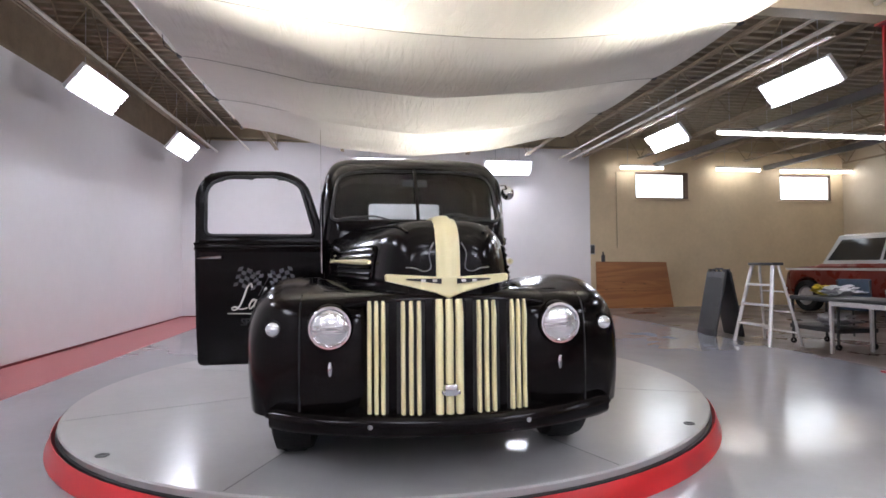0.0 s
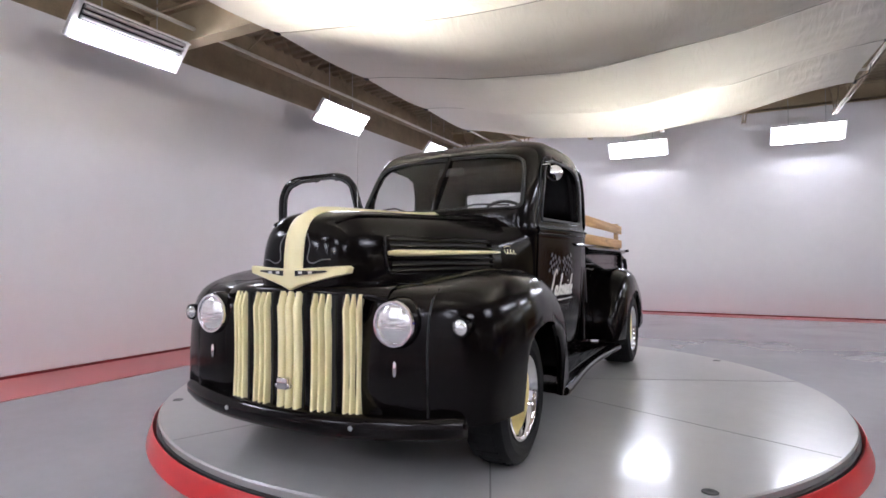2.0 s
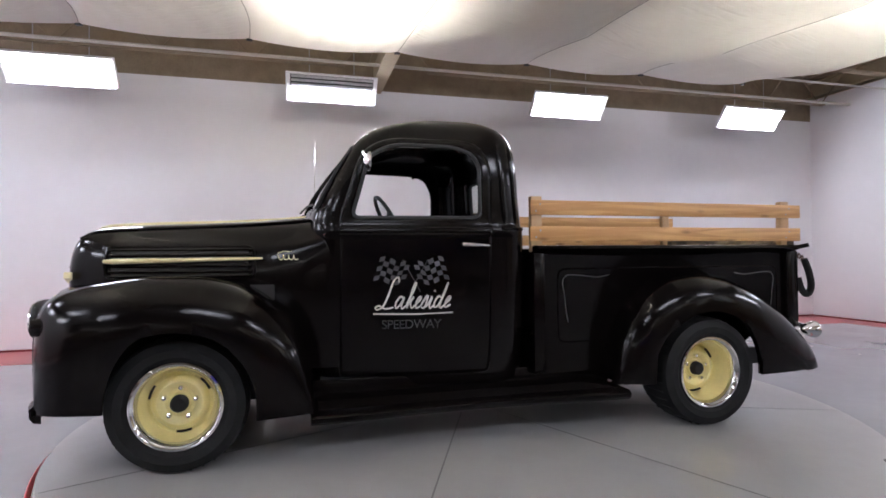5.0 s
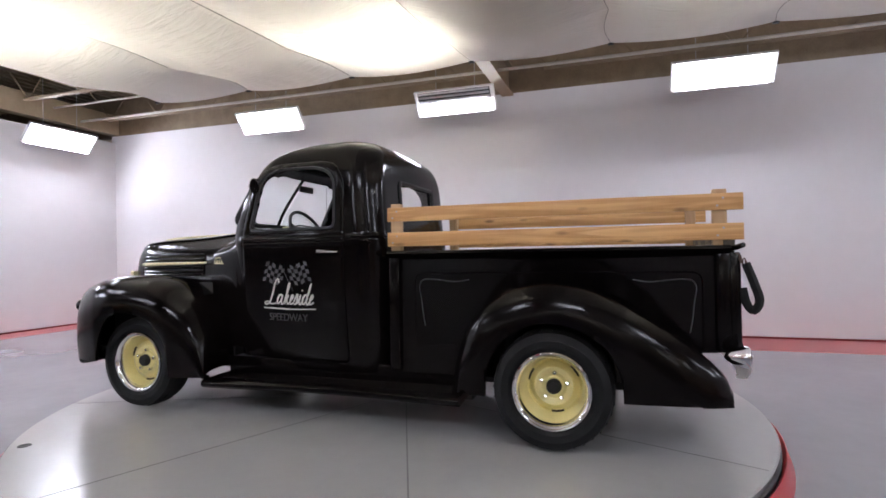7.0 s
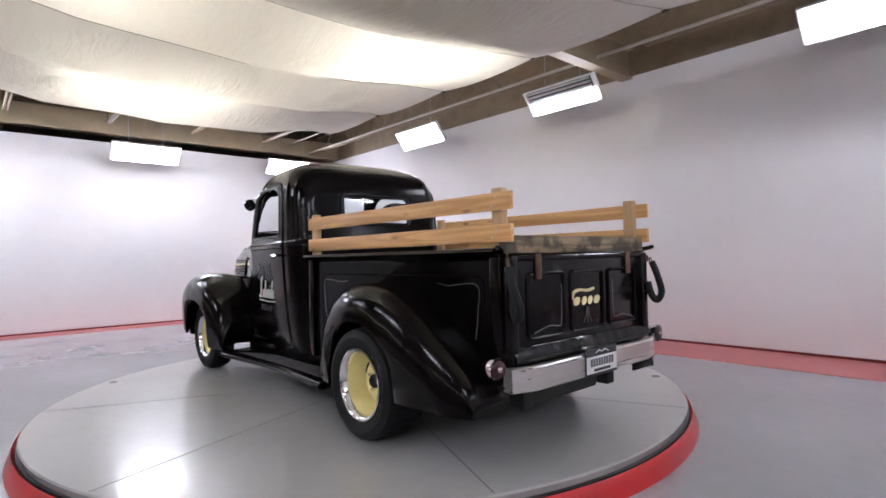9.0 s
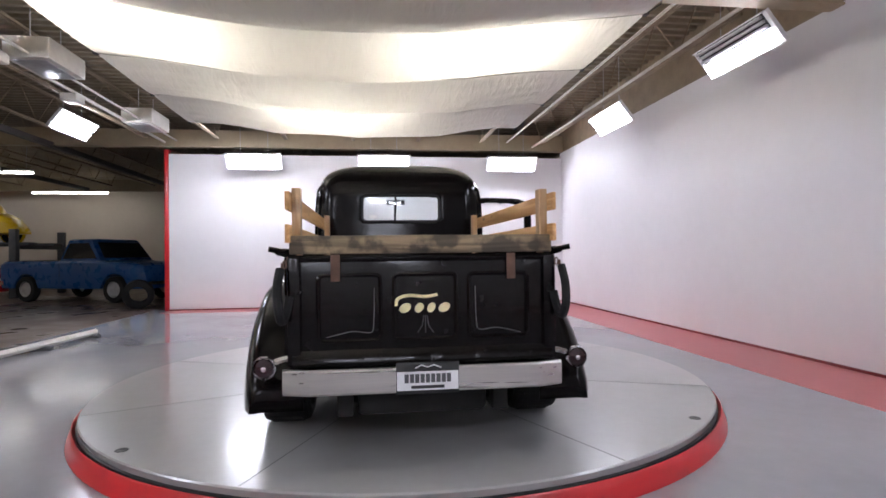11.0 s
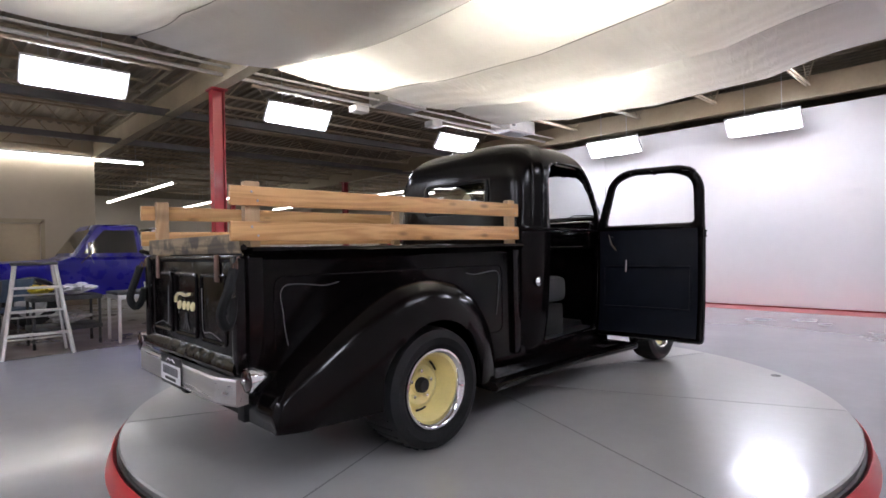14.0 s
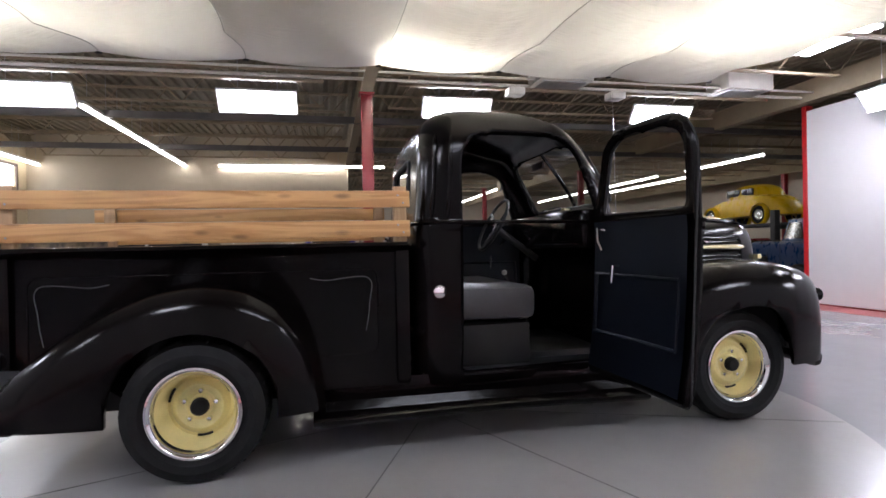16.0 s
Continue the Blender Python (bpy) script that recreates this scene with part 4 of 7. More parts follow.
# ---- hood ----
HOOD_T = [(-2.17, 0.93), (-2.166, 1.0), (-2.155, 1.08), (-2.125, 1.145), (-2.08, 1.185), (-1.99, 1.212), (-1.7, 1.228), (-1.4, 1.238), (-1.0, 1.262), (-0.78, 1.285)]
HOOD_W = [(-2.17, 0.12), (-2.166, 0.15), (-2.155, 0.185), (-2.125, 0.23), (-2.08, 0.265), (-1.99, 0.31), (-1.88, 0.35), (-1.5, 0.455), (-1.1, 0.545), (-0.78, 0.635)]


def hood_at(y, a):
    """Point of the hood's cross-section; a runs from 0 (left foot) to 180 degrees."""
    w, t = curve(HOOD_W, y), curve(HOOD_T, y)
    zb = 0.84
    c, s = math.cos(radians(a)), math.sin(radians(a))
    return Vector((w * math.copysign(abs(c) ** 0.52, c), y, zb + (t - zb) * abs(s) ** 0.62))


def hood_side(y, z, o=0.0):
    """x of the hood's side at y, z."""
    w, t = curve(HOOD_W, y), curve(HOOD_T, y)
    s = min(1, max(0, (z - 0.84) / (t - 0.84))) ** (1 / 0.62)
    return w * math.sqrt(max(0, 1 - s * s)) ** 0.52 + o


ys = [-2.17, -2.169, -2.166, -2.161, -2.155, -2.145, -2.125, -2.10, -2.08, -2.04] + [-2.0 + 0.06 * i for i in range(21)] + [-0.77]
bm = bmesh.new()
loft(bm, [[hood_at(y, a) for a in range(0, 181, 5)] for y in ys], closed=False)
vs = [bm.verts.new(hood_at(-2.1705, a)) for a in range(0, 181, 5)]
bm.faces.new(vs)
bmesh.ops.remove_doubles(bm, verts=bm.verts, dist=0.0016)
part("hood", bm, PAINT, truck, "long rounded black hood", angle=60)
bm = bmesh.new()
rows = []
for y in ys:
    hw = 0.056 - 0.012 * smoothstep(-1.9, -0.9, y)
    t = curve(HOOD_T, y)
    up = smoothstep(-2.15, -2.0, y)
    rows.append([(q * hw, y - (1 - up) * h, t + up * h - 0.0016 * q * q) for q, h in ((-1, -0.003), (-0.95, 0.006), (-0.6, 0.010), (-0.4, 0.020), (-0.15, 0.023), (0.15, 0.023), (0.4, 0.020), (0.6, 0.010), (0.95, 0.006), (1, -0.003))])
loft(bm, rows, closed=False)
part("hood_stripe", bm, CREAM, truck, "cream painted centre strip", angle=60)
for s in (-1, 1):
    pts = [hood_at(y, 90 - s * 31) + Vector((0, 0, 0.004)) for y in [-2.1 + 0.1 * i for i in range(14)]]
    part("hood_crease", tube(bmesh.new(), pts, 0.008, 6), PAINT, truck)
    # louvres: dark sheet painted as the recess's shade, chrome slats, a cream spear
    bm = bmesh.new()
    rows = []
    for j in range(7):
        z = 0.93 + 0.145 * j / 6
        rows.append([(s * hood_side(y, z, 0.003), y, z) for y in [-1.90 + 0.04 * i for i in range(19)]])
    loft(bm, rows, closed=False)
    part("louvre_recess", bm, UNDER, truck, "dark sheet standing in for shade inside the louvres")
    loop = rounded([(-1.93, 0.918), (-1.15, 0.918), (-1.15, 1.088), (-1.93, 1.088)], 0.04)
    part("louvre_rim", tube(bmesh.new(), [(s * hood_side(p.x, p.y, 0.003), p.x, p.y) for p in loop], 0.009, 6, cyclic=True), PAINT, truck, "raised black rim round the louvres")
    for z in (1.075, 1.045, 0.985, 0.955, 0.93):
        bm = bmesh.new()
        tube(bm, [(s * hood_side(y, z, 0.008), y, z) for y in [-1.91 + 0.05 * i for i in range(16)]], 0.009, 6)
        part("louvre_slat", bm, PAINT, truck, "glossy black louvre slat")
    bm = bmesh.new()
    n = 18
    pts = [(s * hood_side(-1.935 + 0.83 * i / n, 1.012, 0.024), -1.935 + 0.83 * i / n, 1.012 + 0.012 * i / n) for i in range(n + 1)]
    tube(bm, pts, 0.016, 8, taper=[0.010, 0.016] + [0.017 - 0.009 * i / n for i in range(2, n)] + [0.006, 0.003])
    part("hood_spear", bm, CREAM, truck, "tapered cream trim spear")
    # maker's script as a plain slanted shape
    bm = bmesh.new()
    y0, z0 = -0.97, 1.033
    for pts in ([(-0.075, 0.022), (-0.03, 0.034), (0.03, 0.028), (0.06, 0.036)], [(-0.07 + 0.0026 * i - 0.008 * math.sin(i * 0.45), -0.006 + 0.015 * math.cos(i * 0.45)) for i in range(52)]):
        tube(bm, [(s * hood_side(y0 + 0.75 * yy * s, z0 + 0.85 * zz, 0.005), y0 + 0.75 * yy * s, z0 + 0.85 * zz) for yy, zz in pts], 0.003, 6)
    part("script_badge", bm, CREAM, truck, "cream script badge as a plain shape")



def hood_nose(x, z):
    """y of the hood's front at x, z."""
    for k in range(300):
        y = -2.17 + 0.002 * k
        if curve(HOOD_T, y) > z and hood_side(y, z) > abs(x):
            return y
    return -1.6


for s in (-1, 1):
    pts = [(s * x, hood_nose(x, z) - 0.004, z) for x, z in ((0.062, 1.10), (0.085, 1.05), (0.078, 0.985), (0.11, 0.968), (0.15, 0.982), (0.19, 0.985))]
    part("pinstripe", tube(bmesh.new(), [(p[0], hood_nose(p[0], p[2]) - 0.002, p[2]) for p in flow(pts)], 0.003, 4), SILVER_LINE, truck, "thin silver pinstripe on the hood")
# winged nose badge: cream bar with a black inset
bm = bmesh.new()
prof = [(-0.285, 0.948), (-0.275, 0.957), (-0.06, 0.945), (0.06, 0.945), (0.275, 0.957), (0.285, 0.948), (0.28, 0.925), (0.06, 0.872), (0.0, 0.848), (-0.06, 0.872), (-0.28, 0.925)]
yb = lambda x: -2.19 + 0.6 * x * x
loft(bm, [[(x, yb(x) + 0.03, z) for x, z in prof], [(x, yb(x), z) for x, z in prof], [(x * 0.97, yb(x) - 0.008, 0.915 + (z - 0.915) * 0.9) for x, z in prof]])
part("nose_badge", bm, CREAM, truck, "cream winged badge", angle=25)
for s in (-1, 1):
    bm = bmesh.new()
    loft(bm, [[(s * x, yb(x) - 0.0105, z) for x, z in ((0.035, 0.912), (0.19, 0.93), (0.19, 0.936), (0.035, 0.936))], [(s * x, yb(x) - 0.006, z) for x, z in ((0.035, 0.912), (0.19, 0.93), (0.19, 0.936), (0.035, 0.936))]])
    part("badge_inset", bm, GASKET, truck, "black inset bar", smooth=False)
    for x in (0.065, 0.115):
        part("badge_mark", B(s * x - 0.01, s * x + 0.01, yb(x) - 0.0125, yb(x) - 0.0108, 0.921, 0.933), OFFWHITE, truck, smooth=False)

# ---- front fenders ----
FF_T = [(-2.165, 0.46), (-2.163, 0.60), (-2.155, 0.71), (-2.135, 0.79), (-2.09, 0.845), (-2.0, 0.882), (-1.85, 0.915), (-1.6, 0.938), (-1.4, 0.935), (-1.22, 0.90), (-1.08, 0.825), (-0.98, 0.73), (-0.90, 0.60), (-0.86, 0.47), (-0.84, 0.30)]
FF_O = [(-2.165, 0.80), (-2.15, 0.845), (-2.12, 0.885), (-2.07, 0.908), (-2.0, 0.925), (-1.85, 0.942), (-1.6, 0.95), (-1.2, 0.945), (-0.98, 0.915), (-0.84, 0.88)]
FF_I = [(-2.165, 0.30), (-2.0, 0.30), (-1.5, 0.40), (-1.1, 0.50), (-0.84, 0.58)]
WHEEL_F, WHEEL_R, HUB_Z = -1.478, 1.465, 0.322


def fender_rows(T, O, I, arch_y, arch_r, ys, z_front, z_back, crest, valley, sweep=0.0):
    rows = []
    for y in ys:
        zt, xo, xi = curve(T, y), curve(O, y), curve(I, y)
        d = y - arch_y
        zb = z_front if d < 0 else z_back
        if abs(d) < arch_r:
            zb = max(zb, HUB_Z + math.sqrt(arch_r ** 2 - d * d))
        zb = min(zb, zt - 0.02)
        h = zt - zb
        zv = min(zt, valley(y))
        e = min(0.26, h)
        xc = crest if crest < xo - 0.08 else xo - 0.08
        ctl = [(xi, zv), (xi + (xc - xi) * 0.45, zv + (zt - zv) * 0.55), (xc - 0.05, zt - 0.004), (xc + 0.02, zt)]
        for a in range(1, 9):
            r = radians(90 - 90 * a / 8)
            ctl.append((xc + 0.02 + (xo - xc - 0.02) * math.cos(r) ** 0.85, zt - e * (1 - math.sin(r) ** 0.9)))
        for k in range(1, 7):
            f = k / 6
            ctl.append((xo - 0.02 * f * f, zt - e + (zb - (zt - e)) * f))
        ctl.append((xo - 0.05, zb + 0.004))
        back = sweep * smoothstep(-1.55, -2.1, y)
        rows.append([(x, y + back * max(0, x - 0.55) ** 1.3, z) for x, z in ctl])
    return rows


def stations(a, b, arch_y, arch_r, n=60):
    s = {round(a + (b - a) * i / n, 4) for i in range(n + 1)}
    for e in (-1, 1):
        for q in (0.999, 0.99, 0.975, 0.95, 0.9, 0.85):
            s.add(round(arch_y + e * arch_r * q, 4))
        s.add(round(arch_y + e * (arch_r + 0.001), 4))
    return sorted(s)


for s in (1, -1):
    ysf = sorted(set(stations(-2.165, -0.84, WHEEL_F, 0.365)) | {-2.164, -2.162, -2.158, -2.15, -2.14, -2.13})
    rows = fender_rows(FF_T, FF_O, FF_I, WHEEL_F, 0.365, ysf, 0.33, 0.25, 0.69, lambda y: curve([(-2.165, 0.46), (-2.15, 0.72), (-2.1, 0.85), (-2.0, 0.875), (-1.5, 0.885), (-1.1, 0.90), (-0.84, 0.90)], y), 0.55)
    bm = bmesh.new()
    vr = loft(bm, [[(s * x, y, z) for x, y, z in r] for r in rows], closed=False)
    # nose face
    first = rows[0]
    low = [bm.verts.new((s * (0.30 + (x - 0.30) * 0.97), y + 0.01, 0.33)) for x, y, z in first]
    for i in range(len(low) - 1):
        bm.faces.new((vr[0][i], vr[0][i + 1], low[i + 1], low[i]))
    f = part("front_fender", bm, PAINT, truck, "broad rounded black front fender", angle=50)
    md = f.modifiers.new("thickness", "SOLIDIFY")
    md.thickness = 0.012
    # vertical seam between the nose panel and the fender
    pts = [(s * 0.655, curve([(0.34, -2.128), (0.6, -2.134), (0.72, -2.122), (0.79, -2.104), (0.845, -2.06), (0.87, -1.99)], z), z) for z in [0.34 + 0.04 * i for i in range(14)]]
    part("fender_seam", tube(bmesh.new(), pts, 0.005, 4), GASKET, truck)
    # headlight
    hl = part("headlight", spin(bmesh.new(), [(-0.055, 0.098), (-0.05, 0.104), (-0.02, 0.112), (0.06, 0.115), (0.12, 0.10)], "y", 40), PAINT, truck, "round headlight in a black bowl", at=pose(s * 0.522, -2.119, 0.725) @ Matrix.Diagonal((0.93, 0.93, 0.93, 1)))
    part("headlight_ring", spin(bmesh.new(), [(-0.05, 0.086), (-0.062, 0.09), (-0.062, 0.098), (-0.045, 0.104)], "y", 40), CHROME, hl, "chrome ring")
    part("reflector", spin(bmesh.new(), [(-0.045, 0.088), (0.0, 0.06), (0.02, 0.02), (0.02, 0.001)], "y", 32), CHROME, hl, "bright reflector bowl")
    part("lens", spin(bmesh.new(), [(-0.05, 0.09), (-0.062, 0.075), (-0.07, 0.05), (-0.074, 0.02), (-0.075, 0.001)], "y", 32), LENS, hl, "fluted silvery lens")
    part("bulb_shield", spin(bmesh.new(), [(-0.045, 0.001), (-0.04, 0.018), (0.0, 0.02)], "y", 12), CHROME, hl)
    for k in range(7):
        part("lens_flute", tube(bmesh.new(), [(-0.06 + 0.005 * abs(k - 3), -0.071 + 0.002 * abs(k - 3), 0.05 - 0.0166 * k), (0.06 - 0.005 * abs(k - 3), -0.071 + 0.002 * abs(k - 3), 0.05 - 0.0166 * k)], 0.0022, 4), CLEAR, hl)
    pk = part("parking_light", spin(bmesh.new(), [(-0.03, 0.036), (-0.028, 0.045), (0.03, 0.05), (0.1, 0.04)], "y", 24), PAINT, truck, "small round parking light", at=pose(s * 0.775, -2.062, 0.715) @ Matrix.Diagonal((0.9, 0.9, 0.9, 1)))
    part("lens", spin(bmesh.new(), [(-0.028, 0.036), (-0.04, 0.025), (-0.044, 0.001)], "y", 20), LENS, pk, "frosted glass lens")
    part("nose_slot", spin(bmesh.new(), [(-0.004, 0.001), (-0.004, 0.5), (0.0, 1.0)], "y", 16), CHROME, truck, "small chrome teardrop", at=pose(s * 0.522, -2.163, 0.545) @ Matrix.Diagonal((0.009, 1, 0.032, 1)))

# ---- grille ----
# black sheet gives the grille's inner shade as colour
bm = bmesh.new()
loft(bm, [[(x, -2.17 - 0.028 * (1 - (x / 0.4) ** 2) + 0.02, z) for x in [-0.364 + 0.052 * i for i in range(15)]] for z in (0.26, 0.5, 0.7, 0.80, 0.834)], closed=False)
part("grille_backing", bm, UNDER, truck, "black sheet standing in for shade behind the grille bars")
for g, xs in enumerate(((-0.352, -0.322, -0.292), (-0.205, -0.17, -0.135), (-0.045, 0.0, 0.045), (0.135, 0.17, 0.205), (0.292, 0.322, 0.352))):
    for x in xs:
        w = 0.0165 if g == 2 else 0.0095
        zt = 0.845 if g == 2 else 0.838
        y = -2.168 - 0.04 * (1 - (x / 0.4) ** 2)
        bm = bmesh.new()
        rings = []
        for k in range(9):
            z = 0.305 + (zt - 0.305) * k / 8
            yy = y + 0.03 * smoothstep(zt - 0.07, zt + 0.02, z) + 0.01 * math.sin(k * 0.4)
            ww = w * (1 if k < 8 else 0.93)
            rings.append([(x - ww, yy + 0.02, z), (x - ww, yy, z), (x - ww * 0.5, yy - 0.009, z), (x + ww * 0.5, yy - 0.009, z), (x + ww, yy, z), (x + ww, yy + 0.02, z)])
        loft(bm, rings)
        part("grille_bar", bm, CREAM, truck, "cream vertical grille bar", angle=60)
for x in (-0.25, -0.09, 0.09, 0.25):
    part("grille_rib", B(x - 0.018, x + 0.018, -2.188 + 0.25 * x * x, -2.15, 0.27, 0.845, bevel=0.006), PAINT, truck, "black grille rib")
bm = bmesh.new()
box(bm, -0.03, 0.03, -2.244, -2.21, 0.425, 0.478, bevel=0.01)
box(bm, -0.042, 0.042, -2.24, -2.213, 0.43, 0.452, bevel=0.008)
part("grille_badge", bm, CHROME, truck, "small chrome club badge")
bm = bmesh.new()
rows = []
for i in range(25):
    x = -0.46 + 0.46 * i / 12
    q = abs(x / 0.46) ** 3
    mid = ((-2.165, 0.832), (-2.183, 0.838), (-2.185, 0.848), (-2.174, 0.862), (-2.146, 0.877), (-2.10, 0.888), (-1.99, 0.892))
    end = ((-2.12, 0.800), (-2.123, 0.815), (-2.108, 0.838), (-2.088, 0.856), (-2.055, 0.868), (-2.01, 0.877), (-1.95, 0.880))
    rows.append([(x, a + (c - a) * q, b + (d - b) * q) for (a, b), (c, d) in zip(mid, end)])
loft(bm, rows, closed=False)
part("nose_panel", bm, PAINT, truck, "curved black sheet above the grille", angle=60)

# ---- bumper in front ----
bm = bmesh.new()
rings = []
for i in range(33):
    x = -0.79 + 1.58 * i / 32
    y = -2.222 + 0.15 * (abs(x) / 0.8) ** 2.6
    e = 0.9 if i in (0, 32) else 1
    zc = 0.295 + 0.03 * (abs(x) / 0.8) ** 2
    rings.append([(x, y + 0.03, zc - 0.05 * e), (x, y, zc - 0.045 * e), (x, y - 0.018, zc - 0.02), (x, y - 0.02, zc + 0.02), (x, y, zc + 0.045 * e), (x, y + 0.03, zc + 0.05 * e)])
loft(bm, rings)
part("front_bumper", bm, PAINT, truck, "curved black front bumper", angle=50)
for x in (-0.35, 0.35):
    yb2 = -2.222 + 0.15 * (abs(x) / 0.8) ** 2.6 - 0.02
    part("bumper_bolt", spin(bmesh.new(), [(-0.006, 0.001), (-0.005, 0.008), (0.002, 0.012)], "y", 10), GREY_STEEL, truck, at=pose(x, yb2, 0.305))


# ---- wheels ----
def wheel(x, y, side, half, label, dish=0.0):
    w = thing("wheel", "", "")
    for k in ("label", "category"):
        if k in w:
            del w[k]
    w.parent = truck
    w["label"] = label
    w.matrix_basis = pose(x, y, HUB_Z, 0, 0, 0 if side > 0 else 180)
    R = HUB_Z
    prof = [(-half + 0.03, 0.20), (-half, 0.235), (-half - 0.006, 0.27), (-half + 0.01, 0.31), (-half + 0.035, R - 0.005), (-half + 0.06, R)]
    prof += [(half * q, R + 0.0015 * (1 - q * q)) for q in (-0.4, 0, 0.4)] + [(half - 0.06, R), (half - 0.035, R - 0.005), (half - 0.01, 0.31), (half + 0.006, 0.27), (half, 0.235), (half - 0.03, 0.20)]
    part("tyre", spin(bmesh.new(), prof, "x", 64), RUBBER, w, "black rubber tyre", angle=30)
    me = finish(B(-half + 0.045, half - 0.045, -0.004, 0.004, R - 0.006, R + 0.003), "tread_block", False)
    for k in range(36):
        part("tread_block", me, RUBBER, w, at=Matrix.Rotation(2 * math.pi * k / 36, 4, "X"))
    o = half - 0.012
    face = o - dish
    part("trim_ring", spin(bmesh.new(), [(o - 0.03, 0.176), (o - 0.012, 0.182), (o + 0.002, 0.19), (o + 0.008, 0.20), (o + 0.006, 0.21), (o - 0.006, 0.212)], "x", 56), CHROME, w, "chrome trim ring")
    part("rim", spin(bmesh.new(), [(o - 0.028, 0.178), (o - 0.05, 0.168), (face - 0.085, 0.160), (face - 0.10, 0.15), (face - 0.098, 0.135), (face - 0.078, 0.122), (face - 0.07, 0.105), (face - 0.075, 0.09), (face - 0.088, 0.07), (face - 0.086, 0.055), (face - 0.07, 0.046), (face - 0.07, 0.042)], "x", 48), YELLOW, w, "butter yellow steel rim")
    part("hub", spin(bmesh.new(), [(face - 0.085, 0.044), (face - 0.045, 0.040), (face - 0.035, 0.030), (face - 0.035, 0.001)], "x", 20), UNDER, w, "black hub centre")
    for k in range(5):
        a = 2 * math.pi * (k + 0.2) / 5
        part("wheel_nut", spin(bmesh.new(), [(face - 0.085, 0.013), (face - 0.06, 0.011), (face - 0.055, 0.001)], "x", 6), CHROME, w, at=pose(0, 0.075 * math.cos(a), 0.075 * math.sin(a)))
    for k in range(3):
        a0 = 2 * math.pi * k / 3 + 0.4
        part("rim_slot", tube(bmesh.new(), [(face - 0.092, 0.143 * math.cos(a0 + 0.12 * q), 0.143 * math.sin(a0 + 0.12 * q)) for q in range(5)], 0.006, 5), UNDER, w)
    part("wheel_back", spin(bmesh.new(), [(face - 0.11, 0.21), (face - 0.105, 0.12), (face - 0.11, 0.001)], "x", 24), UNDER, w)


for s in (1, -1):
    wheel(s * 0.735, WHEEL_F, s, 0.10, "front wheel with a yellow steel rim")
    wheel(s * 0.785, WHEEL_R, s, 0.14, "wide rear wheel with a deep yellow rim", 0.055)

